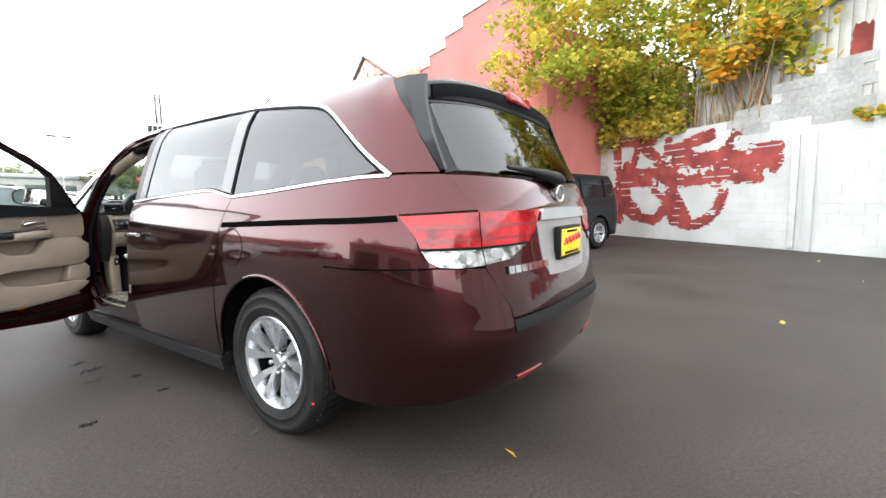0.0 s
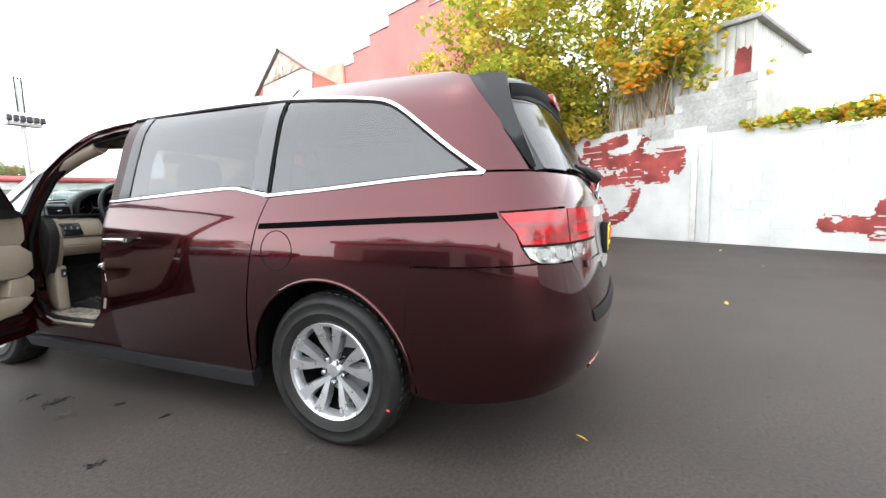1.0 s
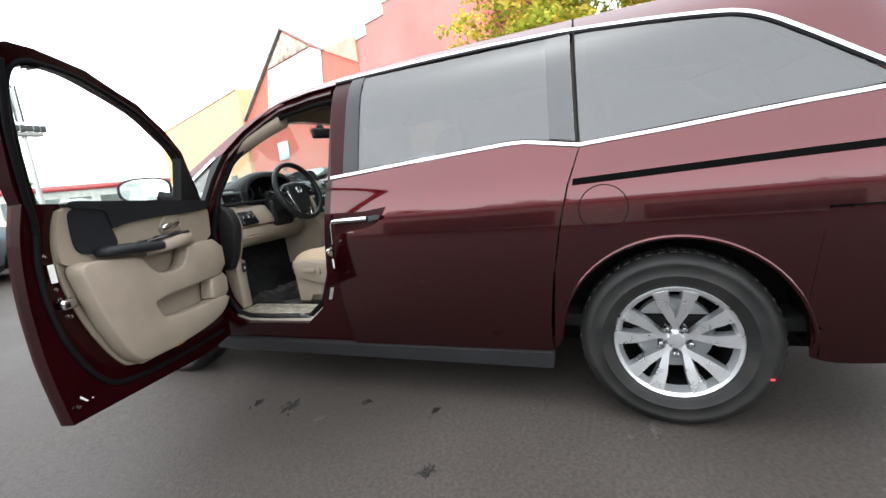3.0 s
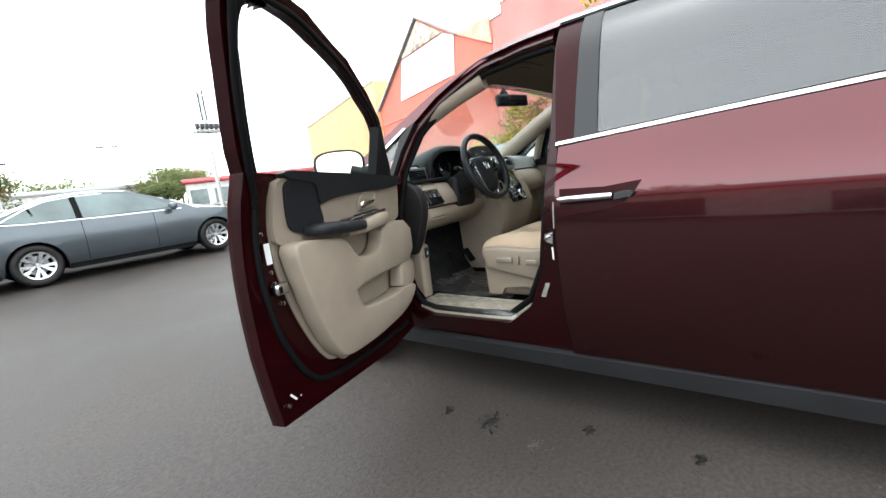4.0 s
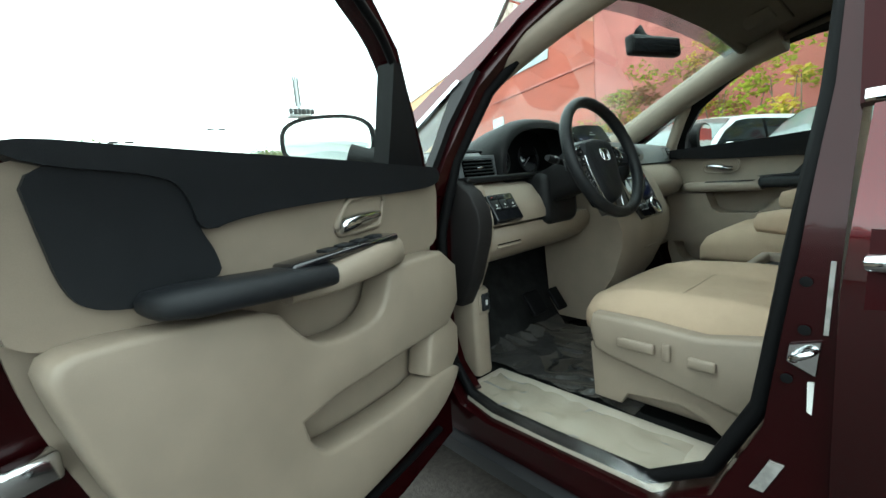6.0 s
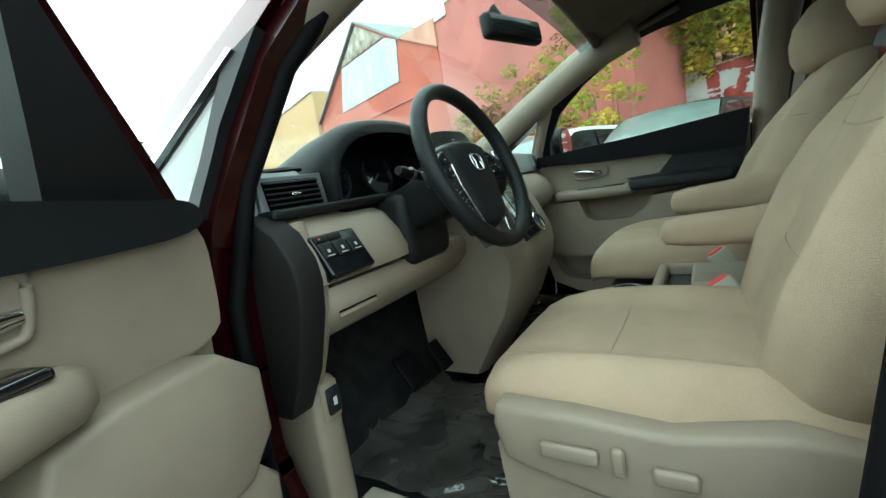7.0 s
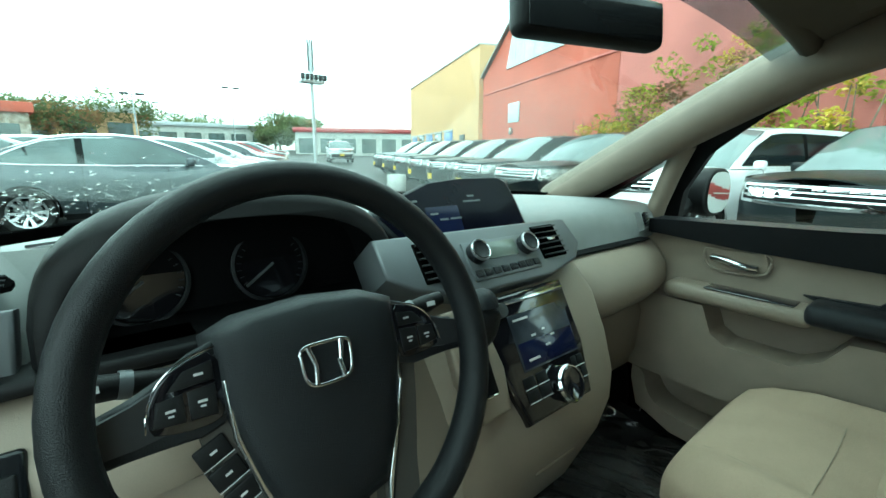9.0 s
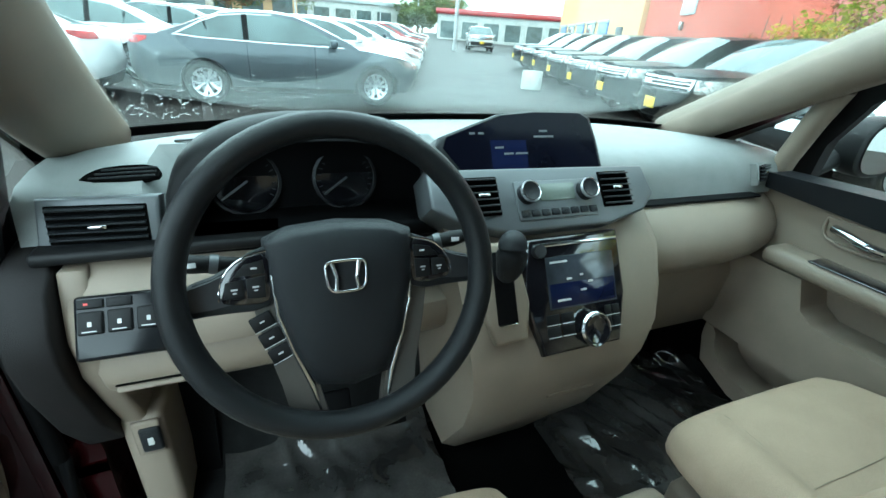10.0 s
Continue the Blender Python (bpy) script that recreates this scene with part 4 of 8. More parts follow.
CUP = [(p.x, p.z) for p in smooth_line([(.290, 0, 1.045), (.292, 0, 1.072), (.310, 0, 1.080), (.385, 0, 1.078), (.408, 0, 1.068), (.434, 0, 1.028), (.430, 0, 1.008), (.410, 0, 1.002), (.312, 0, 1.008), (.294, 0, 1.018), (.290, 0, 1.045)], 3)]
dpart("handle_cup", CUP[:-1], BEIGE, .0885, .0905, door, "hollow behind the handle", (.03, .03))
part("cup_rim", tube([dsurf(a, z, .091) for a, z in CUP[:-1]], .0065, 8, closed=True), BEIGE, door, smooth=60)
_hl = bmesh.new()
loft(_hl, [[(a, b0, z - h), (a, b0 + .010, z - h * .7), (a, b0 + .013, z), (a, b0 + .010, z + h * .7), (a, b0, z + h)] for a, b0, z, h in ((.298, .083, 1.034, .010), (.33, .088, 1.032, .013), (.38, .092, 1.028, .015), (.418, .094, 1.022, .016), (.430, .090, 1.018, .012))])
part("inner_handle", solid(_hl), CHROME, door, "chrome inner door handle", smooth=60)
# rear edge: latch, studs, sticker
part("door_latch", box((.925, .040, .775), (.985, .075, .815), .008), CHROME, door, "bright metal latch")
for a, b, z in ((1.0, .062, .99), (.99, .062, .86), (.985, .062, .82), (.975, .062, .75), (.96, .062, .745), (1.02, .06, .40)):
    part("door_stud", revolve([(.008, 0), (.008, .006), (0, .008)], Matrix.Translation((a, b, z)) @ pose(0, 0, 0, -90, 0, 0), 10), CHROME, door)
part("sticker", box((.965, .056, .885), (.990, .0575, .955)), STICKER, door, "white paper sticker")
for a, z in ((1.00, .43), (.955, .405)):
    part("drain_plug", box((a - .05, .056, z - .004), (a, .058, z + .004), .001, m=Matrix.Translation((a, 0, z)) @ pose(0, 0, 0, 0, -50, 0) @ Matrix.Translation((-a, 0, -z))), PRINT_WHITE, door)
# outside mirror, turned and shifted on the door to fit the camera's view
def oval(cb, cz, hb, hz, n=24, e=.72):
    return [(cb + hb * math.copysign(abs(math.cos(t)) ** e, math.cos(t)), cz + hz * math.copysign(abs(math.sin(t)) ** e, math.sin(t))) for t in [2 * math.pi * j / n for j in range(n)]]


MTURN = Matrix.Translation((.222, -.118, -.004)) @ pose(0, 0, 0, 0, 0, 38) @ Matrix.Translation((-.25, .118, 0))
_mh = bmesh.new()
loft(_mh, [[(a, b, z) for b, z in oval(-.118, 1.226, .122 * k, .066 * k)] for a, k in ((.12, .25), (.135, .6), (.165, .85), (.21, .97), (.26, 1.02), (.288, 1.0))])
bmesh.ops.transform(_mh, matrix=MTURN, verts=_mh.verts)
mirror_house = part("outside_mirror", solid(_mh), BLACK_PLASTIC, door, "black outside mirror")
_mg = bmesh.new()
loft(_mg, [[(.2905 + .001 * (1 - q), b, z) for b, z in oval(-.118, 1.226, .110 * q, .056 * q)] for q in (.02, 1.0)])
bmesh.ops.transform(_mg, matrix=MTURN, verts=_mg.verts)
part("mirror_glass", solid(_mg), MIRROR, mirror_house, "reflecting mirror glass")
part("mirror_arm", tube([(.17, .03, 1.165), (.19, -.02, 1.168), (.21, -.06, 1.185)], [.036, .03, .03], 10), BLACK_PLASTIC, mirror_house)

# ---- passenger's door, door opening, sills and pillars ----
part("passenger_door", skin([(1.545, 1.155), (2.0, 1.12), (2.48, 1.058), (2.50, .30), (1.53, .288)], vsurf, .03, mirror=True), PAINT, van)
_pw = part("passenger_window", skin([(1.535, 1.645), (1.75, 1.632), (1.964, 1.598), (2.2, 1.475), (2.34, 1.365), (2.415, 1.25), (2.47, 1.06), (1.52, 1.15)], vsurf, .004, lift=-.006, mirror=True), GLASS, van, "clear passenger window")
_pw.visible_shadow = False
part("passenger_window_frame", skin([(1.52, 1.70), (1.75, 1.685), (1.97, 1.628), (2.25, 1.50), (2.40, 1.37), (2.46, 1.25), (2.50, 1.06), (2.45, 1.06), (2.405, 1.24), (2.33, 1.355), (2.19, 1.46), (1.955, 1.58), (1.75, 1.615), (1.57, 1.625), (1.548, 1.60), (1.538, 1.15), (1.51, 1.15)], vsurf, .045, lift=-.008, mirror=True), BLACK_PLASTIC, van, "black window frame")


def side_layer(name, poly, mat, x0, x1, label="", parent=None, cell=(.05, .05), lean=0.55):
    """A layer of the passenger side lining, between two distances from the middle."""
    def s(y, z, off):
        return Vector((-(x1 - max(0, z - 1.05) * lean + off), y, z))
    return part(name, skin(poly, s, x0 - x1 if x0 > x1 else .03, cell, 0, mirror=True), mat, parent or van, label)


PD = [(2.47, 1.09), (2.50, .95), (2.47, .60), (2.40, .46), (1.75, .43), (1.62, .60), (1.58, .90), (1.585, 1.17), (2.0, 1.13)]
plining = side_layer("passenger_lining", PD, BEIGE, .93, .868, "moulded beige door lining")
side_layer("passenger_lining_panel", [(2.47, 1.09), (2.495, .97), (2.48, .905), (1.60, .92), (1.58, .95), (1.585, 1.17), (2.0, 1.13)], BEIGE, .89, .815, "beige upper lining panel")
side_layer("passenger_upper_lining", [(2.46, 1.10), (2.45, 1.145), (2.0, 1.165), (1.585, 1.198), (1.60, 1.06), (1.80, 1.055), (1.86, 1.060), (1.90, 1.072), (2.2, 1.080)], DARK_PLASTIC, .90, .800, "black grained upper lining")
side_layer("passenger_arm_block", [(2.06, .985), (1.92, .992), (1.86, 1.062), (1.60, 1.060), (1.62, .94), (1.95, .945)], DARK_PLASTIC, .90, .798, "black armrest block")
part("passenger_armrest", box((.715, 1.64, .93), (.82, 2.04, .985), .02, 3), DARK_PLASTIC, van, "black padded armrest")
part("passenger_ledge", box((.728, 2.02, .915), (.825, 2.38, .965), .02, 3), BEIGE, van)
side_layer("passenger_pocket", soften([(2.47, .645), (2.42, .645), (2.405, .575), (2.36, .53), (2.25, .515), (2.10, .53), (2.02, .575), (1.99, .632), (1.62, .64), (1.66, .47), (2.0, .445), (2.42, .47)], 1), BEIGE, .86, .752, "beige map pocket", cell=(.03, .03))
side_layer("passenger_pull_pocket", [(2.46, .91), (2.27, .91), (2.24, .83), (2.20, .805), (2.05, .805), (1.99, .84), (1.95, .90), (1.62, .92), (1.62, .645), (1.99, .637), (2.47, .65)], BEIGE, .86, .748, "beige pull pocket", cell=(.03, .03))
side_layer("passenger_handle_bezel", [(2.30, 1.070), (2.15, 1.076), (2.14, 1.015), (2.29, 1.012)], BEIGE, .83, .809, "handle bezel")
part("bezel_rim", tube(smooth_line([(.806 - .0, y, z) for y, z in ((2.30, 1.068), (2.22, 1.073), (2.145, 1.068), (2.14, 1.03), (2.16, 1.012), (2.23, 1.008), (2.285, 1.015), (2.302, 1.04), (2.30, 1.068))], 4), .0045, 8), BEIGE, van)
part("switch_plate", box((.735, 2.06, .9635), (.795, 2.27, .969), .003), GLOSS_BLACK, van, "black window switch plate")
part("passenger_handle", tube(smooth_line([(.805, 2.28, 1.045), (.79, 2.24, 1.043), (.788, 2.20, 1.035), (.80, 2.165, 1.03)], 4), .011, 10), CHROME, van, "chrome inner door handle")
_pm = bmesh.new()
loft(_pm, [[(1.13 + .115 * k * math.copysign(abs(math.cos(t)) ** .75, math.cos(t)), y, 1.21 + .085 * k * math.copysign(abs(math.sin(t)) ** .75, math.sin(t))) for t in [2 * math.pi * j / 24 for j in range(24)]] for y, k in ((2.53, .4), (2.50, .8), (2.45, 1.0), (2.405, 1.0), (2.40, .95))])
pmir = part("passenger_mirror", solid(_pm), BLACK_PLASTIC, van, "black outside mirror")
_pg = bmesh.new()
loft(_pg, [[(1.13 + .10 * k * math.copysign(abs(math.cos(t)) ** .75, math.cos(t)), 2.396 - .001 * k, 1.21 + .072 * k * math.copysign(abs(math.sin(t)) ** .75, math.sin(t))) for t in [2 * math.pi * j / 24 for j in range(24)]] for k in (.02, 1.0)])
part("mirror_glass", solid(_pg), MIRROR, pmir, "reflecting mirror glass")
part("mirror_arm", tube([(.93, 2.47, 1.13), (.99, 2.47, 1.15), (1.05, 2.46, 1.18)], [.03, .028, .03], 10), BLACK_PLASTIC, pmir)

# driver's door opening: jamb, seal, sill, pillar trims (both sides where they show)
part("rear_jamb", skin([(1.532, 1.66), (1.575, 1.655), (1.575, 1.2), (1.595, .95), (1.628, .66), (1.705, .48), (1.83, .385), (2.30, .375), (2.40, .40), (2.47, .50), (2.50, .62), (2.53, .62), (2.53, .285), (1.53, .287), (1.548, .9)], vsurf, .10, (.04, .04), -.018), PAINT_IN_SHADE, van, "maroon door jamb")
part("front_jamb", skin([(2.46, 1.08), (2.475, .9), (2.49, .62), (2.46, .48), (2.57, .40), (2.58, 1.06)], vsurf, .10, (.04, .04), -.018), PAINT_IN_SHADE, van)
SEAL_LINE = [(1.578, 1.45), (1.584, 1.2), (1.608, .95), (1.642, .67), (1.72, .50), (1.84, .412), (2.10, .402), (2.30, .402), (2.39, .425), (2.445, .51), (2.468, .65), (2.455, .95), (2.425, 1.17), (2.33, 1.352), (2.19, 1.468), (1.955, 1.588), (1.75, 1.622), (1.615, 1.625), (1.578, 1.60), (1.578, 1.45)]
part("pillar_jamb", skin([(2.52, 1.06), (2.47, 1.20), (2.418, 1.368), (2.33, 1.400), (2.2, 1.497), (1.964, 1.622), (1.75, 1.656), (1.60, 1.660), (1.60, 1.628), (1.75, 1.620), (1.955, 1.585), (2.19, 1.465), (2.33, 1.349), (2.42, 1.17), (2.452, 1.06)], vsurf, .05, (.04, .04), -.018), PAINT_IN_SHADE, van, "pillar jamb in shade-darkened maroon")
part("opening_seal", tube([vsurf(s, z, .062) for s, z in SEAL_LINE], .016, 8), SEAL, van, "black door opening seal")
# the trim beige made paler, painting in the film's sky reflection
SILL_BEIGE = node_mat("sky_paled_sill_plastic", (0.40, 0.36, 0.30), 0.45, vary=0.10, scale=9, fine=0.06, fine_scale=500)
part("sill_trim", box((-.925, 1.72, .375), (-.70, 2.46, .418), .012, 3), SILL_BEIGE, van, "beige sill plate under clear film, sky sheen in its colour")
_sf = bmesh.new()
random.seed(4)
loft(_sf, [[(-.945 + .022 * i, 1.80 + .03 * j, .428 + random.uniform(0, .014) - (.02 if i < 1 else 0)) for i in range(9)] for j in range(21)], close=False)
FILM_SILL = glass_mat("clear_wrinkled_film", (0.93, 0.92, 0.90), 0.32, 0.10)
part("sill_film", _sf, FILM_SILL, van, "clear plastic film on the sill", smooth=20)
part("kick_panel", box((-.825, 2.446, .42), (-.752, 2.60, .735), .015), BEIGE, van, "beige kick panel")
part("release_frame", box((-.806, 2.440, .640), (-.758, 2.450, .726), .005), BEIGE, van)
part("hood_release", box((-.795, 2.434, .652), (-.759, 2.446, .712), .005), DARK_PLASTIC, van, "black hood release lever")
part("release_mark", box((-.782, 2.4325, .672), (-.772, 2.435, .690), .001), PRINT_WHITE, van)
part("striker_plate", skin([(1.562, .824), (1.598, .812), (1.600, .786), (1.566, .770)], vsurf, .006, (.05, .05), -.010), CHROME, van, "chrome striker plate")
part("door_striker", tube(smooth_line([(-.968, 1.566, .812), (-1.0, 1.570, .810), (-1.008, 1.582, .803), (-1.0, 1.592, .794), (-.968, 1.594, .792)], 4), .0055, 8), CHROME, van, "chrome door striker", smooth=60)
part("pillar_label", skin([(1.5525, .945), (1.5585, .945), (1.5605, .835), (1.5550, .835)], vsurf, .003, (.05, .05), -.0145), GREY_LABEL, van, "greyed paper label")
part("pillar_tag", skin([(1.567, .758), (1.575, .756), (1.574, .708), (1.568, .704)], vsurf, .003, (.05, .05), -.0145), STICKER, van, "white paper tag")
part("tyre_label", skin([(1.598, .60), (1.618, .60), (1.645, .535), (1.625, .535)], vsurf, .004, (.05, .05), -.0145), GREY_LABEL, van, "greyed paper label")
for s, z in ((1.584, .912), (1.582, .838), (1.600, .755)):
    part("jamb_plug", revolve([(.008, 0), (.008, .002), (0, .003)], Matrix.Translation(vsurf(s, z, .016)) @ pose(0, 0, 0, 0, -90, 0), 12), SEAL, van)
for sx in (-1, 1):
    side = "driver" if sx < 0 else "passenger"
    if sx > 0:
        part("pillar_trim", tube(smooth_line([(.815, 2.87, 1.165), (.785, 2.65, 1.28), (.745, 2.41, 1.40), (.70, 2.18, 1.508), (.672, 2.06, 1.55), (.66, 1.95, 1.58)], 4), [.064] * 21, 10), BEIGE, van, "beige windscreen pillar trim")
        continue
    inner = smooth_line([(-.84, 2.87, 1.165), (-.815, 2.65, 1.28), (-.778, 2.41, 1.40), (-.732, 2.18, 1.508), (-.69, 2.00, 1.57)], 4)
    outer = smooth_line([(-.868, 2.80, 1.150), (-.845, 2.60, 1.255), (-.803, 2.37, 1.375), (-.755, 2.15, 1.480), (-.710, 1.98, 1.545)], 4)
    rings = []
    for k, (p, q) in enumerate(zip(inner, outer)):
        t = (inner[min(k + 1, len(inner) - 1)] - inner[max(k - 1, 0)]).normalized()
        u = (q - p) - t * t.dot(q - p)
        h, u = u.length / 2 + .048, u.normalized()
        v = t.cross(u)
        rings.append([(p + q) / 2 + u * h * math.copysign(abs(math.cos(a)) ** .8, math.cos(a)) + v * .050 * math.copysign(abs(math.sin(a)) ** .8, math.sin(a)) for a in [math.pi * n / 10 for n in range(20)]])
    part("pillar_trim", solid(loft(bmesh.new(), rings)), BEIGE, van, "broad beige windscreen pillar trim", smooth=60)
part("corner_trim_inner", tube([(.855, 2.50, 1.08), (.835, 2.47, 1.18), (.80, 2.42, 1.29), (.78, 2.38, 1.37)], .028, 10), BEIGE, van)
part("corner_trim_inner", tube(smooth_line([(-.895, 2.50, 1.06), (-.888, 2.48, 1.14), (-.862, 2.45, 1.24), (-.825, 2.39, 1.35), (-.80, 2.33, 1.40)], 4), .018, 10), SEAL, van)
part("corner_base", tube(smooth_line([(-.84, 2.50, 1.105), (-.87, 2.58, 1.115), (-.89, 2.70, 1.11), (-.86, 2.82, 1.12)], 4), .030, 10), DASH_TOP, van, "grey trim under the corner window")
part("corner_base", tube(smooth_line([(.845, 2.49, 1.115), (.865, 2.58, 1.125), (.87, 2.70, 1.135), (.835, 2.84, 1.155)], 4), .042, 10), BEIGE, van, "beige trim under the corner window")
part("belt_pillar", tube(smooth_line([(.845, 1.525, .55), (.84, 1.522, 1.08), (.775, 1.490, 1.42), (.685, 1.455, 1.63)], 4), [.058] * 13, 10), BEIGE, van, "beige centre pillar trim")
part("driver_belt_pillar", tube([(-.86, 1.47, .45), (-.85, 1.47, 1.1), (-.755, 1.46, 1.45), (-.65, 1.45, 1.62)], [.065, .055, .045, .04], 10), BEIGE, van, "beige centre pillar trim")
_bt = bmesh.new()
loft(_bt, [[(x, y - .004, z), (x, y + .004, z), (x + .0, y + .028, z), (x, y + .02, z - .002)] for x, y, z in ((.705, 1.405, 1.40), (.725, 1.445, 1.15), (.745, 1.485, .9), (.755, 1.51, .6))])
part("seat_belt", solid(_bt), STRAP_CLOTH, van, "beige seat belt webbing")
part("belt_guide", box((.685, 1.385, 1.37), (.735, 1.455, 1.44), .012), DARK_PLASTIC, van)

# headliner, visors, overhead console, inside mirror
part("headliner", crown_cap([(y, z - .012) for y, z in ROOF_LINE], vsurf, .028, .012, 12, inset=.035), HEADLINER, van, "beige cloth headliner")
part("rear_cabin_floor", box((-.86, -.9, .38), (.86, 1.5, .44), .01), CARPET, van)
part("windscreen_header", tube([(x, 2.10 - .02 * abs(x) ** 2, 1.618 - .055 * abs(x / .62) ** 2) for x in [-.66 + .132 * k for k in range(11)]], .024, 10), HEADLINER, van)
for sx in (-1, 1):
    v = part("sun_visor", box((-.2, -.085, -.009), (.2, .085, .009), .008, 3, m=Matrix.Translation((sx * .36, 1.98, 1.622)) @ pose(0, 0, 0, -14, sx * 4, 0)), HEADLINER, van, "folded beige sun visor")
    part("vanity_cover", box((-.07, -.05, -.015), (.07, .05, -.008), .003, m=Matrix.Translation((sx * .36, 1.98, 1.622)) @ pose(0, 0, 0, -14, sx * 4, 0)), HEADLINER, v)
oc = part("overhead_console", box((-.12, 1.52, 1.655), (.12, 1.86, 1.70), .02, 3), HEADLINER, van, "overhead console with map lights")
for sx in (-1, 1):
    part("map_light", box((sx * .06 - .03, 1.72, 1.648), (sx * .06 + .03, 1.78, 1.657), .004), LENS_CLEAR, oc)
part("console_lid", box((-.09, 1.56, 1.648), (.09, 1.68, 1.657), .004), HEADLINER, oc)
RVM = Matrix.Translation((.025, 2.222, 1.535)) @ pose(0, 0, 0, -6, 0, -16.5)
rvm = part("inside_mirror", box((-.135, -.012, -.037), (.135, .028, .037), .014, 3, m=RVM), BLACK_PLASTIC, van, "black inside rear-view mirror")
part("mirror_glass", box((-.122, -.0145, -.029), (.122, -.0118, .029), .001, m=RVM), DIM_GLASS, rvm)
part("mirror_stem", tube([RVM @ Vector((0, .02, .01)), (.02, 2.27, 1.585), (.015, 2.29, 1.60)], [.014, .016, .03], 10), BLACK_PLASTIC, rvm)
part("grab_handle", tube(smooth_line([(.70, 2.02, 1.565), (.665, 1.98, 1.565), (.66, 1.86, 1.595), (.68, 1.80, 1.615)], 4), .012, 8), HEADLINER, van)

# ---- dashboard ----


def front_edge(x):
    return 2.885 - .16 * abs(x / .85) ** 2.2


_d = bmesh.new()
_rows = []
for k in range(33):
    x = -.865 + 1.73 * k / 32
    f, e = front_edge(x), abs(x / .865)
    drop = .035 * e ** 3
    if -.66 < x < -.20:
        _rows.append([(x, f, 1.10), (x, f, 1.205 - drop), (x, f - .05, 1.214 - drop), (x, 2.68, 1.208 - drop), (x, 2.62, 1.10), (x, 2.50, 1.078), (x, 2.475, 1.074), (x, 2.468, 1.072), (x, 2.458, 1.070), (x, 2.52, 1.06), (x, 2.80, 1.06)])
        continue
    _rows.append([(x, f, 1.10), (x, f, 1.205 - drop), (x, f - .05, 1.214 - drop), (x, 2.66, 1.212 - drop * .8), (x, 2.56, 1.203 - drop * .6), (x, 2.50, 1.186 - drop * .4), (x, 2.475, 1.165 - .01 * e), (x, 2.468, 1.13), (x, 2.458, 1.085), (x, 2.52, 1.07), (x, 2.80, 1.07)])
loft(_d, _rows)
dash = part("dashboard", solid(_d), DASH_TOP, van, "grey dashboard with beige lower half", smooth=50)
# instrument hood: an arch that runs forward into the dash top
_h = bmesh.new()


def hood_ring(y, w, z1, t):
    pts = []
    for k in range(25):
        a = math.pi * k / 24
        pts.append((-.43 - w * math.copysign(abs(math.cos(a)) ** .8, math.cos(a)), y, 1.10 + (z1 - 1.10) * math.sin(a) ** .7))
    ins = []
    for k in range(24, -1, -1):
        a = math.pi * k / 24
        ins.append((-.43 - (w - t) * math.copysign(abs(math.cos(a)) ** .8, math.cos(a)), y, 1.10 + (z1 - t - 1.10) * math.sin(a) ** .7))
    return pts + ins


loft(_h, [hood_ring(y, w, z, .018) for y, w, z in ((2.428, .232, 1.268), (2.44, .238, 1.283), (2.48, .24, 1.290), (2.58, .232, 1.272), (2.70, .215, 1.235), (2.76, .20, 1.205))])
part("instrument_hood", solid(_h), BLACK_PLASTIC, dash, "black instrument hood", smooth=60)
cluster = part("instrument_panel", plate([(-.43 - .222 * math.copysign(abs(math.cos(math.pi * k / 20)) ** .8, math.cos(math.pi * k / 20)), 1.085 + .176 * math.sin(math.pi * k / 20) ** .7) for k in range(21)], -2.57, -2.545, pose(0, 0, 0, 90, 0, 0)), SEAL, dash, "dark instrument panel")
part("cluster_shelf", box((-.65, 2.43, 1.065), (-.21, 2.56, 1.098), .008), SEAL, dash)
for cx, r in ((-.555, .062), (-.375, .062)):
    g = part("gauge_ring", revolve([(r, 0), (r, .008), (r - .005, .009), (r - .006, 0)], Matrix.Translation((cx, 2.545, 1.152)) @ pose(0, 0, 0, 78, 0, 0), 36), DARK_ALLOY, cluster, "dim gauge ring")
    part("gauge_face", revolve([(r - .006, .0), (r - .007, .002), (0, .0022)], Matrix.Translation((cx, 2.545, 1.152)) @ pose(0, 0, 0, 78, 0, 0), 36), GLOSS_BLACK, g)
    part("gauge_needle", box((-.002, -.052, .004), (.002, .004, .006), m=Matrix.Translation((cx, 2.543, 1.152)) @ pose(0, 0, 0, 78, 0, 0) @ pose(0, 0, 0, 0, 0, -55)), GREY_PLASTIC, g)
    for k in range(19):
        a = radians(-120 + 240 * k / 18)
        part("gauge_tick", box((-.001, r - .016, .003), (.001, r - .009, .0045), m=Matrix.Translation((cx, 2.543, 1.152)) @ pose(0, 0, 0, 78, 0, 0) @ pose(0, 0, 0, 0, 0, -math.degrees(a))), DARK_ALLOY, g)
# centre display in its hood, leaning back
DM = Matrix.Translation((0.0, 2.484, 1.155)) @ pose(0, 0, 0, 90 - 28, 0, 0)           # x right, y up the slope, z towards the driver
DISP = [(-.150, -.012), (-.205, .062), (-.195, .085), (-.060, .132), (.03, .140), (.155, .139), (.178, .125), (.190, .075), (.200, -.012)]
_c = bmesh.new()
plate(DISP, -.16, .018, DM, _c, .010)
part("display_hood", _c, DARK_PLASTIC, dash, "black display hood", smooth=50)
_c = bmesh.new()
plate([(x * .93 + .001, .004 + y * .93) for x, y in DISP], .018, .0195, DM, _c)
disp = part("centre_display", _c, SCREEN, dash, "dark centre display with faint blue readout", smooth=0)
part("lit_area", box((-.085, .012, .0192), (.0, .075, .0202), 0, 1, DM), SCREEN_ON, disp, "faint blue lit area")
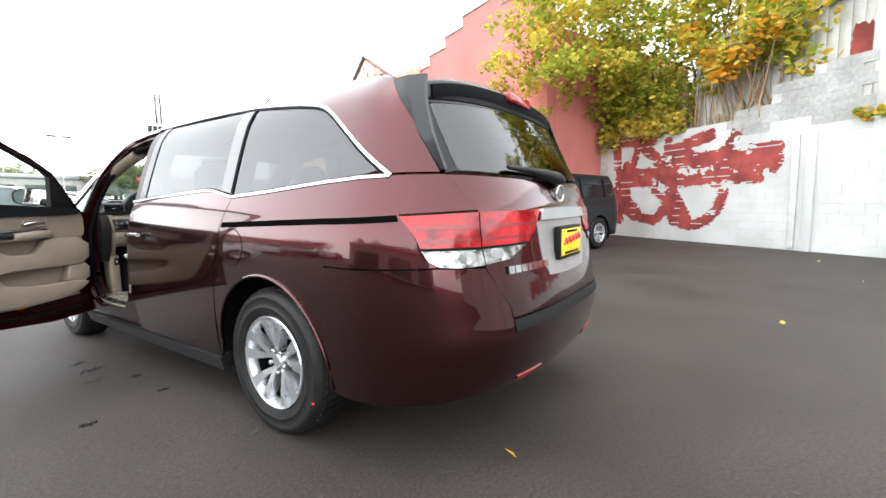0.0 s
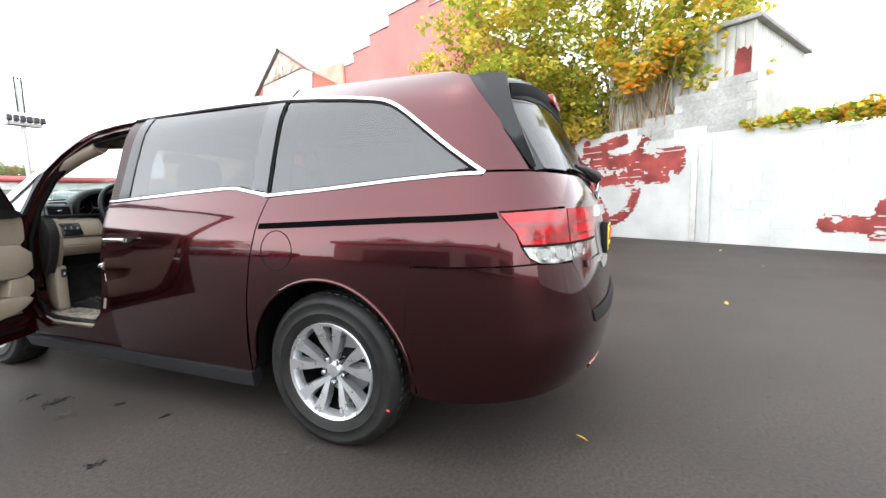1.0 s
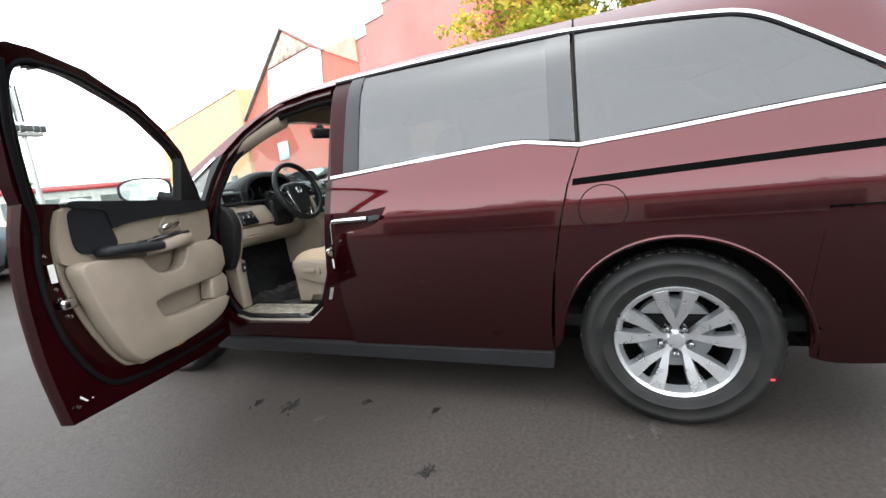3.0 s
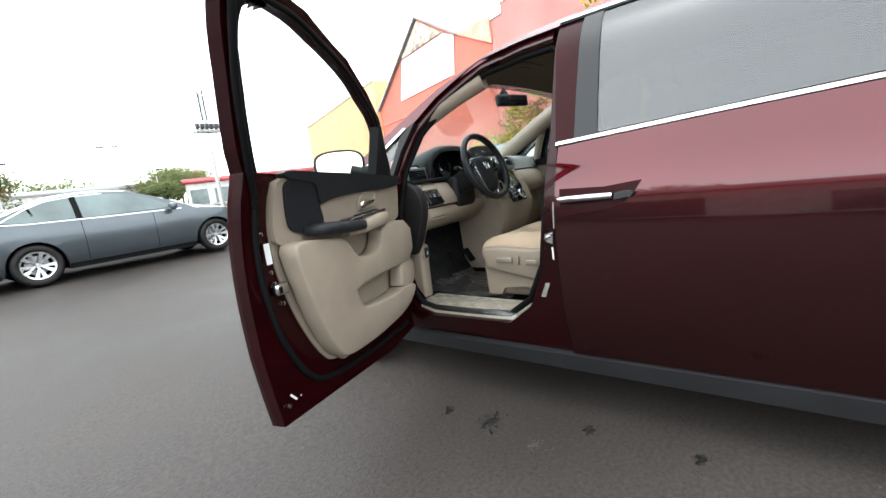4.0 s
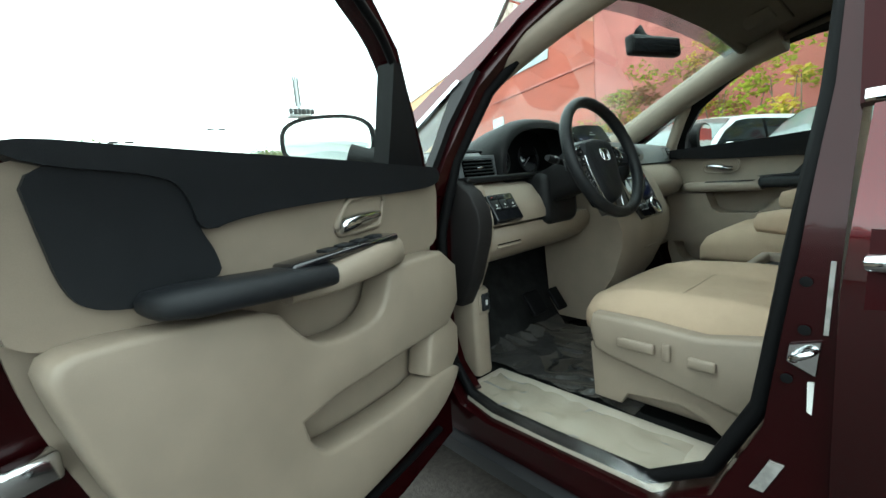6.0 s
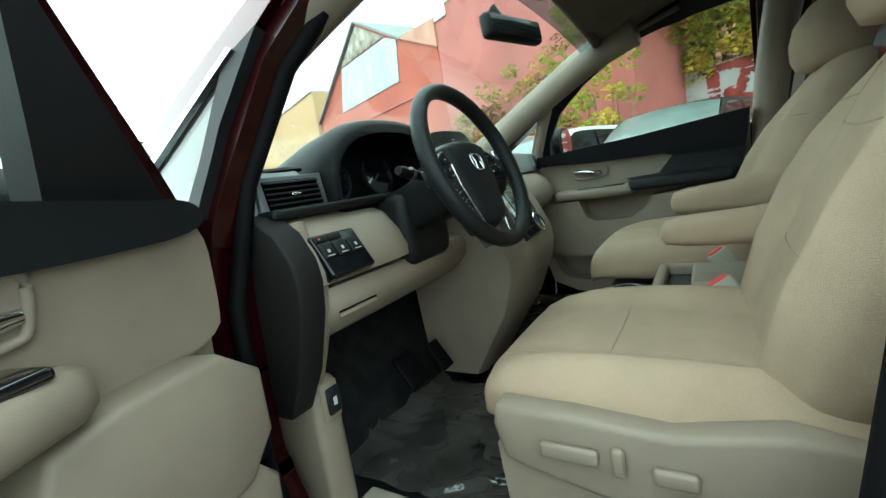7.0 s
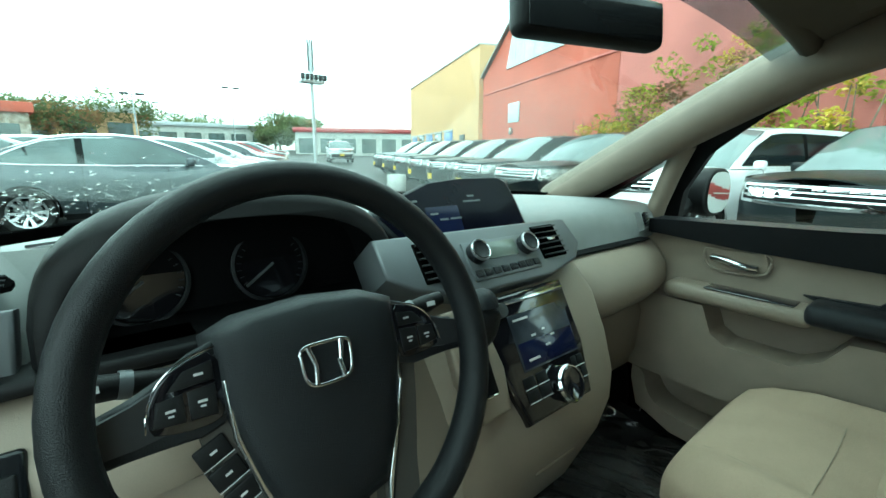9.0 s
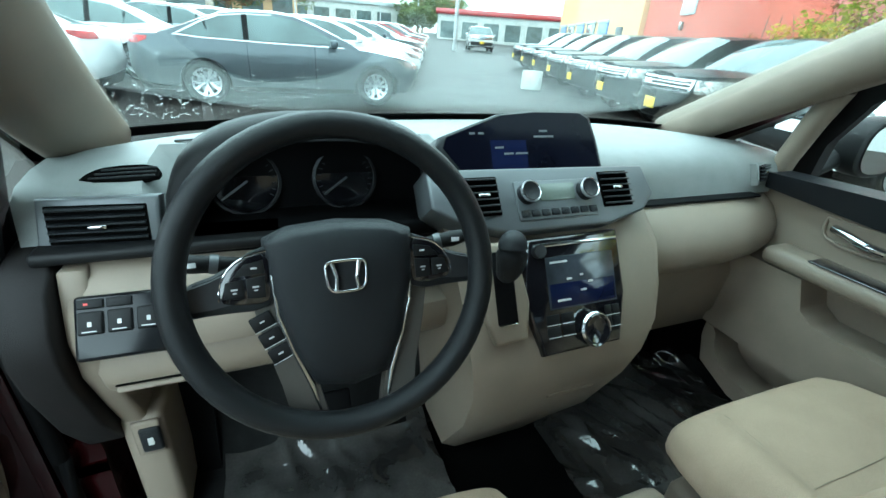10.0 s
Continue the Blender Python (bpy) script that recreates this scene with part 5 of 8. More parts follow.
for x, y, w in ((-.13, .088, .012), (-.11, .088, .012), (.035, .092, .02), (.02, .080, .05), (-.075, .058, .02), (-.055, .045, .022), (-.028, .045, .03)):
    part("readout_bar", box((x, y, .0198), (x + w, y + .004, .0206), 0, 1, DM), GREY_PLASTIC, disp)

STACK = Matrix.Translation((0.01, 2.38, 1.15)) @ pose(0, 0, 0, 90 - 37.6, 0, 0)      # x right, y up the slope, z towards the driver


def stack_box(name, x0, x1, y0, y1, z0, z1, mat, parent, label="", bevel=.003, smooth=35):
    return part(name, box((x0, y0, z0), (x1, y1, z1), bevel, 2, STACK), mat, parent, label, smooth)


_f = bmesh.new()
plate([(-.262, .062), (.235, .055), (.252, -.012), (.215, -.045), (.12, -.068), (-.12, -.068), (-.215, -.040), (-.262, -.01)], -.09, 0, STACK, _f, .006)
fascia = part("radio_fascia", _f, GREY_PLASTIC, dash, "silver-grey radio fascia")


def vent(name, m, w, h, slats, parent, label):
    """An air vent in a frame: flat black painting its well's shade, thin slats and a bright tab."""
    v = part(name, box((-w, -h, -.004), (w, h, .0), .003, 2, m), SLOT, parent, label)
    for k in range(slats):
        y = -h + 2 * h * (k + .5) / slats
        part("slat", box((-w + .003, y - .0014, .000), (w - .003, y + .0014, .009), .0008, 1, m @ Matrix.Translation((0, y, .004)) @ pose(0, 0, 0, 24, 0, 0) @ Matrix.Translation((0, -y, -.004))), DARK_PLASTIC, v)
    part("vent_tab", box((-.012, -.003, .006), (.012, .003, .010), .001, 1, m), CHROME, v)
    return v


vent("centre_vent", STACK @ Matrix.Translation((-.160, .005, .002)), .034, .038, 6, dash, "black slatted centre vent")
vent("centre_vent", STACK @ Matrix.Translation((.148, .005, .002)), .038, .038, 6, dash, "black slatted centre vent")
LV = Matrix.Translation((-.755, 2.452, 1.122)) @ pose(0, 0, 0, 78, 0, -4)
_b = bmesh.new()
plate([(-.078, .043), (.080, .044), (.074, -.043), (-.088, -.045)], -.03, 0.004, LV, _b, .005)
part("vent_bezel", _b, GREY_PLASTIC, dash, "silver-grey vent bezel")
vent("side_vent", LV @ Matrix.Translation((-.003, 0, .005)), .066, .033, 6, dash, "black slatted side vent")
def dash_top(x, y, off=0.0):
    """The upper face of the dashboard."""
    e = abs(x / .865)
    d = .035 * e ** 3
    return Vector((x, y, interp(y, [(2.475, 1.165 - .01 * e), (2.50, 1.186 - d * .4), (2.56, 1.203 - d * .6), (2.66, 1.212 - d * .8), (2.80, 1.214 - d)]) - off))


part("defroster_slot", skin(soften([(-.790, 2.500), (-.780, 2.532), (-.755, 2.548), (-.69, 2.545), (-.672, 2.505), (-.70, 2.496)], 1), dash_top, .006, (.03, .02), .0015), SLOT, dash, "black slatted defroster slot")
for k in range(3):
    part("slot_slat", tube([dash_top(x, 2.506 + .013 * k, -.002) for x in (-.775 + .006 * k, -.73, -.685)], .0022, 6), DARK_PLASTIC, dash)
part("sensor_cover", skin([(-.68, 2.685), (-.60, 2.69), (-.60, 2.70), (-.68, 2.70)], dash_top, .004, (.03, .02), .0015), GREY_PLASTIC, dash, "small grey cover on the dash")
RV = Matrix.Translation((.752, 2.470, 1.138)) @ pose(0, 0, 0, 70, 0, 18)
_b = bmesh.new()
plate([(-.045, .03), (.05, .028), (.05, -.03), (-.04, -.03)], -.05, 0.004, RV, _b, .005)
part("vent_bezel", _b, DASH_TOP, dash)
vent("side_vent", RV @ Matrix.Translation((0, 0, .005)), .036, .022, 5, dash, "black slatted side vent")
# climate strip
radio = stack_box("climate_panel", -.092, .092, -.048, .030, -.01, .004, GREY_PLASTIC, dash, "grey climate control panel")
stack_box("climate_display", -.040, .042, -.012, .022, .003, .006, SCREEN_GREY, radio, "grey-green display", .002)
for x in (-.068, .068):
    part("climate_knob", revolve([(.021, 0), (.020, .016), (.017, .020), (.014, .018), (0, .017)], STACK @ Matrix.Translation((x, .004, .004)), 28), DARK_PLASTIC, radio, "silver ringed knob")
    part("knob_ring", revolve([(.0205, .014), (.0215, .017), (.0198, .0205), (.0185, .019)], STACK @ Matrix.Translation((x, .004, .004)), 28), ALLOY, radio)
for k in range(8):
    stack_box("climate_button", -.088 + .0225 * k, -.070 + .0225 * k, -.042, -.028, .003, .007, DARK_PLASTIC, radio, bevel=.002)
# audio unit with touch screen, on a steeper slope
AUD = Matrix.Translation((.037, 2.343, 1.078)) @ pose(0, 0, 0, 90 - 28, 0, 0) @ Matrix.Translation((-.010, .072, 0))


def aud_box(name, x0, x1, y0, y1, z0, z1, mat, parent, label="", bevel=.003, smooth=35):
    return part(name, box((x0, y0, z0), (x1, y1, z1), bevel, 2, AUD), mat, parent, label, smooth)


TOUCH = node_mat("touch_screen_glass", (0.030, 0.034, 0.042), 0.12, vary=0.4, scale=14, spec=0.5)
_f = bmesh.new()
plate([(-.098, -.074), (.118, -.070), (.122, -.20), (.098, -.300), (-.085, -.302), (-.118, -.19)], -.04, .008, AUD, _f, .008)
audio = part("audio_unit", _f, GLOSS_BLACK, dash, "gloss black audio unit with touch screen")
aud_box("audio_bar", -.088, .112, -.092, -.084, .008, .011, CHROME, audio)
aud_box("touch_screen", -.064, .098, -.215, -.112, .007, .010, TOUCH, audio, "dark blue touch screen", .002)
aud_box("lit_area", -.060, .094, -.211, -.165, .0095, .0106, SCREEN_ON, audio)
for x, y, w in ((-.02, -.16, .012), (.012, -.155, .008), (.03, -.17, .012), (-.045, -.20, .03), (.01, -.185, .014), (-.055, -.125, .04)):
    aud_box("readout_bar", x, x + w, y, y + .004, .0105, .0112, PRINT_WHITE, audio, bevel=0)
part("power_knob", revolve([(.014, 0), (.013, .012), (0, .013)], AUD @ Matrix.Translation((-.078, -.098, .008)), 20), DARK_ALLOY, audio)
part("volume_knob", revolve([(.034, 0), (.033, .018), (.028, .022), (.024, .019), (0, .018)], AUD @ Matrix.Translation((.026, -.262, .008)), 32), GLOSS_BLACK, audio)
part("knob_ring", revolve([(.034, .012), (.0352, .017), (.032, .0215), (.030, .020)], AUD @ Matrix.Translation((.026, -.262, .008)), 32), CHROME, audio, "chrome volume ring")
for y in (-.232, -.256):
    for x0, x1 in ((-.075, -.045), (-.040, -.012), (.064, .08), (.083, .10)):
        aud_box("audio_button", x0, x1, y - .010, y + .009, .007, .0105, BLACK_PLASTIC, audio, bevel=.002)
        aud_box("button_line", x0, x1, y - .0115, y - .0102, .0105, .0112, PRINT_WHITE, audio, bevel=0)
# beige centre column that runs down to the floor
_b = bmesh.new()
loft(_b, [[(x0, y, z), (x0 + .03, y - .02, z), (x1 - .03, y - .02, z), (x1, y, z), (x1, 2.62, z), (x0, 2.62, z)] for x0, x1, y, z in ((-.215, .285, 2.408, 1.09), (-.208, .290, 2.352, 1.03), (-.20, .278, 2.305, .95), (-.198, .255, 2.268, .885), (-.195, .225, 2.252, .84), (-.188, .195, 2.256, .78), (-.178, .155, 2.300, .66), (-.168, .12, 2.365, .56), (-.16, .10, 2.440, .44))])
part("centre_column", solid(_b), BEIGE, dash, "beige centre column", smooth=50)
part("column_slot", box((-.02, 2.243, .748), (.10, 2.262, .760), .004), BEIGE, dash, "shallow lip on the column")
# gear lever left of the stack
_b = bmesh.new()
plate([(-.205, -.075), (-.128, -.072), (-.108, -.19), (-.120, -.258), (-.185, -.262), (-.208, -.19)], -.01, .014, AUD, _b, .006)
part("shift_gate", _b, BEIGE, dash, "beige shift gate")
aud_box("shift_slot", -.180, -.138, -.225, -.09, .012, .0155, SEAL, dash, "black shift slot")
aud_box("gate_lip", -.178, -.140, -.2275, -.2225, .013, .0175, CHROME, dash, "bright lip of the shift gate")
lever = part("gear_lever", tube([AUD @ Vector((-.16, -.15, .0)), AUD @ Vector((-.165, -.13, .04))], .012, 10), CHROME, dash, "black gear knob on a chrome stem")
part("gear_knob", tube(smooth_line([AUD @ Vector((-.165, -.135, .03)), AUD @ Vector((-.166, -.115, .055)), AUD @ Vector((-.165, -.085, .070)), AUD @ Vector((-.163, -.055, .072))], 4), [.014, .018, .021, .023, .025, .026, .027, .027, .026, .025, .022, .016, .006], 16), DARK_PLASTIC, lever)
# beige lower dash, driver's side: a bolster with the switches over a lower panel
KNEE = [(2.47, 1.080), (2.425, 1.076), (2.388, 1.052), (2.354, 1.010), (2.337, .968), (2.338, .944), (2.36, .937), (2.60, .937), (2.60, 1.080)]
_b = bmesh.new()
loft(_b, [[(x, min(y + dy + .018, 2.6), min(z, top)) for y, z in KNEE] for x, dy, top in ((-.822, .05, 1.07), (-.816, .022, 1.078), (-.804, .006, 1.083), (-.75, 0, 1.083), (-.60, 0, 1.083), (-.555, .002, 1.080), (-.525, .008, 1.066), (-.505, .018, 1.044), (-.492, .035, 1.010))])
knee = part("knee_panel", solid(_b), BEIGE, dash, "beige lower dash bolster", smooth=60)
_b = bmesh.new()
loft(_b, [[(x, min(y + dy + .014, 2.62), z) for y, z in ((2.62, .932), (2.362, .931), (2.350, .905), (2.360, .870), (2.398, .832), (2.47, .800), (2.62, .800))] for x, dy in ((-.808, .05), (-.800, .02), (-.785, 0), (-.60, 0), (-.45, .006), (-.30, .012), (-.20, .02))])
part("lower_panel", solid(_b), BEIGE, knee, "beige panel under the bolster", smooth=60)
part("sill_band", box((-.845, 2.412, 1.078), (-.50, 2.50, 1.098), .007), BLACK_PLASTIC, knee, "black band under the vent")
part("knee_pocket", box((-.775, 2.364, .866), (-.66, 2.386, .876), .005), BEIGE, knee)
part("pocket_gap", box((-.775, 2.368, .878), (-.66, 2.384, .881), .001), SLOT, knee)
SB = Matrix.Translation((-.742, 2.371, .995)) @ pose(0, 0, 0, 57, 0, -1.5)
swb = part("switch_block", box((-.056, -.050, -.02), (.064, .046, .010), .006, 2, SB), SATIN_BLACK, dash, "black switch block with white symbols")
for i in range(3):
    part("door_button", box((-.050 + .037 * i, -.012, .008), (-.018 + .037 * i, .022, .014), .003, 2, SB), BLACK_PLASTIC, swb)
    part("symbol_bar", box((-.037 + .037 * i, .000, .0138), (-.032 + .037 * i, .007, .0146), 0, 1, SB), PRINT_WHITE, swb)
    part("symbol_line", box((-.044 + .037 * i, -.008, .0138), (-.026 + .037 * i, -.0065, .0146), 0, 1, SB), PRINT_WHITE, swb)
for i in range(2):
    part("rocker_button", box((-.050 + .036 * i, .026, .008), (-.017 + .036 * i, .040, .013), .002, 2, SB), BLACK_PLASTIC, swb)
part("red_mark", box((-.041, .0315, .0128), (-.036, .0345, .0136), 0, 1, SB), BUCKLE_RED, swb)
# dark end cap of the dash beside the door
_b = bmesh.new()
plate([(2.348, 1.00), (2.378, 1.052), (2.43, 1.088), (2.50, 1.10), (2.56, 1.04), (2.56, .74), (2.50, .69), (2.45, .69), (2.395, .78), (2.352, .90), (2.342, .96)], -.048, .012, Matrix(((0, 0, -1, -.868), (1, 0, 0, 0), (0, 1, 0, 0), (0, 0, 0, 1))), _b, .006)
part("dash_end_cap", _b, node_mat("brown_grey_end_plastic", (0.0125, 0.0112, 0.0112), 0.55, vary=0.08, bump=0.2, bump_scale=600, spec=0.12), dash, "dark grey dash end cap")
_b = bmesh.new()
plate([(2.41, 1.07), (2.375, .98), (2.375, .90), (2.415, .80), (2.452, .72), (2.46, .64), (2.53, .64), (2.535, .72), (2.50, .82), (2.47, .92), (2.50, 1.07)], -.020, .020, Matrix(((0, 0, -1, -.798), (1, 0, 0, 0), (0, 1, 0, 0), (0, 0, 0, 1))), _b, .010)
part("dash_side", _b, BEIGE, dash, "beige curved end of the lower dash", smooth=50)
# passenger side: rounded beige pad and glove box
_b = bmesh.new()
loft(_b, [[(x, y0 + .01, 1.088), (x, y0 - .03, 1.074), (x, y0 - .066, 1.045), (x, y0 - .092, 1.005), (x, y0 - .098, .965), (x, y0 - .075, .925), (x, y0 - .02, .900), (x, 2.66, .88), (x, 2.66, 1.088)] for x, y0, t in ((.19, 2.47, 0), (.28, 2.455, 0), (.42, 2.445, 0), (.60, 2.452, 0), (.74, 2.475, 0), (.82, 2.51, 0), (.86, 2.56, 0))])
part("passenger_pad", solid(_b), BEIGE, dash, "rounded beige passenger dash pad", smooth=50)
_b = bmesh.new()
loft(_b, [[(x, 2.47, .89), (x, 2.445, .84), (x, 2.455, .70), (x, 2.50, .62), (x, 2.70, .60), (x, 2.70, .89)] for x in (.20, .25, .55, .80, .84)])
part("glove_box", solid(_b), BEIGE, dash, "beige glove box", smooth=50)
part("passenger_trim_line", box((.245, 2.428, 1.083), (.72, 2.47, 1.089), .002), SEAL, dash)

# ---- steering wheel ----
SPOKE_GREY = node_mat("brown_grey_plastic", (0.050, 0.045, 0.039), 0.5, vary=0.06, fine=0.06, fine_scale=700)
SW = Matrix.Translation((-.435, 2.191, 1.129)) @ pose(0, 0, 0, 90 - 20, 0, 0)       # z towards the driver
_r = bmesh.new()
rings = []
for k in range(57):
    a = 2 * math.pi * k / 56
    u = Vector((math.cos(a), math.sin(a), 0))
    rings.append([u * (.192 + .0170 * math.cos(2 * math.pi * j / 14)) + Vector((0, 0, .020 * math.sin(2 * math.pi * j / 14))) for j in range(14)])
loft(_r, rings, caps=False)
bmesh.ops.transform(_r, matrix=SW, verts=_r.verts)
swheel = part("steering_wheel", solid(_r), node_mat("steering_wheel_leather", (0.0080, 0.0087, 0.0098), 0.40, vary=0.1, fine=0.1, fine_scale=900, bump=0.3, bump_scale=900, spec=0.24), van, "black steering wheel with chrome emblem", smooth=60)
HM = SW @ Matrix.Translation((.003, -.008, -.021)) @ Matrix.Scale(1.04, 4)      # the hub sits a little below the rim
_b = bmesh.new()
HUB = [(-.088, .058), (-.06, .070), (0, .075), (.06, .070), (.090, .058), (.088, .0), (.070, -.075), (.045, -.125), (0, -.135), (-.045, -.125), (-.070, -.075), (-.088, .0)]
tmp = bmesh.new()
rr = [[(x * k, y * k + .0, h) for x, y in HUB] for k, h in ((1.06, -.05), (1.06, -.02), (1.0, .004), (.9, .014), (.6, .020), (.05, .022))]
loft(tmp, rr)
join(_b, solid(tmp), HM)
bmesh.ops.subdivide_edges(_b, edges=_b.edges, cuts=1, use_grid_fill=True, smooth=.6)
hub = part("airbag_cover", _b, DARK_PLASTIC, swheel, "black airbag cover", smooth=70)
for sx in (-1, 1):
    _b = bmesh.new()
    tmp = bmesh.new()
    loft(tmp, [[Vector((sx * x, y + h, z - .012)), Vector((sx * x, y + h * .8, z + .012)), Vector((sx * x, y - h * .8, z + .012)), Vector((sx * x, y - h, z - .012))] for x, y, z, h in ((.075, .020, -.008, .034), (.115, .014, -.008, .026), (.15, .004, -.006, .020), (.176, .000, -.004, .016))])
    join(_b, solid(tmp), HM)
    part("spoke", _b, DARK_ALLOY, swheel, "dark grey upper spoke")
    _b = bmesh.new()
    tmp = bmesh.new()
    loft(tmp, [[Vector((sx * (x - w), y, z - .01)), Vector((sx * (x - w), y, z + .008)), Vector((sx * (x + w), y, z + .008)), Vector((sx * (x + w), y, z - .01))] for x, y, z, w in ((.092, .0, -.012, .020), (.082, -.06, -.012, .020), (.066, -.12, -.010, .021), (.055, -.172, -.004, .022))])
    join(_b, solid(tmp), HM)
    part("lower_spoke", _b, SPOKE_GREY, swheel, "dark grey lower spoke")
    part("spoke_edge", tube([HM @ Vector((sx * .084, .02, .006)), HM @ Vector((sx * .082, -.03, .004)), HM @ Vector((sx * .068, -.08, .002)), HM @ Vector((sx * .052, -.125, .0)), HM @ Vector((sx * .044, -.16, 0))], [.003, .0035, .004, .0045, .003], 8), CHROME, swheel)
    def cell(name, poly, z0, z1, mat, parent, label="", bev=.0012):
        bm = bmesh.new()
        poly = [(sx * x, y) for x, y in poly]
        plate(poly if sx > 0 else poly[::-1], z0, z1, HM, bm, bev)
        return part(name, solid(bm), mat, parent, label)
    cell("spoke_face", soften([(.080, .058), (.116, .046), (.140, .024), (.178, .016), (.181, -.022), (.150, -.020), (.092, -.022), (.080, 0)], 1), -.012, .002, DARK_PLASTIC, swheel, bev=.003)
    pad = cell("switch_pad", soften([(.086, .050), (.118, .042), (.138, .024), (.146, -.006), (.120, -.012), (.092, -.012), (.086, .0)], 1), .0, .0055, GLOSS_BLACK, swheel, "black thumb switch pad")
    part("pad_trim", tube(smooth_line([HM @ Vector((sx * x, y, .0050)) for x, y in ((.088, .050), (.112, .045), (.131, .032), (.141, .014), (.144, -.004))], 4), .001, 6), CHROME, pad, "bright pad edge")
    cell("thumb_button", [(.116, .019), (.135, .017), (.139, -.002), (.116, -.004)], .004, .0075, BLACK_PLASTIC, pad)
    cell("thumb_button", [(.092, .021), (.113, .019), (.113, -.004), (.093, -.005)], .004, .0075, BLACK_PLASTIC, pad)
    cell("thumb_button", [(.092, .040), (.114, .036), (.127, .022), (.092, .024)], .004, .007, BLACK_PLASTIC, pad)
    for x, y in ((.126, .008), (.103, .009), (.103, .031)):
        part("symbol_bar", box((-.0035, -.001, .0072), (.0035, .001, .0079), 0, 1, HM @ Matrix.Translation((sx * x, y, 0))), PRINT_WHITE, pad)
        if y < .03:
            part("symbol_bar", box((-.002, -.0008, .0072), (.002, .0008, .0079), 0, 1, HM @ Matrix.Translation((sx * x, y - .004, 0))), PRINT_WHITE, pad)
for i in range(3):
    PB = HM @ Matrix.Translation((-.101 + .0085 * i, -.036 - .021 * i, -.005)) @ pose(0, 0, 0, 0, 0, 22)
    part("button_edge", box((-.0135, -.0098, .0042), (.0135, -.0091, .0049), 0, 1, PB), PRINT_WHITE, swheel)
    part("phone_button", box((-.0135, -.0095, 0), (.0135, .0095, .0045), .002, 2, PB), BLACK_PLASTIC, swheel)
    part("symbol_bar", box((-.003, -.001, .0042), (.003, .001, .0049), 0, 1, PB), PRINT_WHITE, swheel)
# chrome emblem: a rounded frame with a slanted letter-like shape inside, kept abstract
emb = part("wheel_emblem", tube([HM @ Vector((math.copysign(abs(math.cos(a)) ** .45, math.cos(a)) * (.024 + .003 * math.sin(a)), .012 + math.copysign(abs(math.sin(a)) ** .45, math.sin(a)) * .019, .024)) for a in [2 * math.pi * k / 28 for k in range(28)]], .0022, 8, closed=True), CHROME, swheel, "chrome emblem")
for sx in (-1, 1):
    part("emblem_stroke", tube([HM @ Vector((sx * .017, .030, .024)), HM @ Vector((sx * .012, .012, .025)), HM @ Vector((sx * .013, -.005, .024))], [.0035, .003, .0035], 8), CHROME, emb)
# column and stalks
part("column_surround", box((-.530, 2.350, .905), (-.325, 2.47, 1.092), .035, 3), BLACK_PLASTIC, dash, "black surround under the column")
part("steering_column", box((-.072, -.075, -.30), (.072, .045, -.03), .03, 3, SW), BLACK_PLASTIC, van, "black steering column shroud")
for sx in (-1, 1):
    st = part("column_stalk", tube([SW @ Vector((sx * .06, .01, -.085)), SW @ Vector((sx * .12, .022, -.08)), SW @ Vector((sx * .18, .030, -.072)), SW @ Vector((sx * .205, .034, -.068))], [.010, .010, .0125, .009], 12), BLACK_PLASTIC, van, "black column stalk")
    part("stalk_collar", tube([SW @ Vector((sx * .150, .026, -.076)), SW @ Vector((sx * .160, .028, -.0745))], .0132, 12), GREY_PLASTIC, st)
    part("symbol_bar", box((-.006, -.003, .0), (.006, .003, .002), 0, 1, SW @ Matrix.Translation((sx * .178, .030, -.056))), PRINT_WHITE, st)

# ---- front seats, console, floor ----
def cushion_bm(rings, power=2.8, seg=28):
    """A padded body: rings of (centre, x half, y half vector) skinned with soft corners."""
    bm = bmesh.new()
    out = []
    for c, hx, v, k in rings:
        c, v = Vector(c), Vector(v)
        r = []
        for j in range(seg):
            t = 2 * math.pi * j / seg
            cx, sy = math.cos(t), math.sin(t)
            r.append(c + Vector((hx, 0, 0)) * (math.copysign(abs(cx) ** (2 / power), cx) * k) + v * (math.copysign(abs(sy) ** (2 / power), sy) * k))
        out.append(r)
    return solid(loft(bm, out))


SEAM = node_mat("seat_seam_thread", (0.285, 0.228, 0.160), 0.9, vary=0.1)


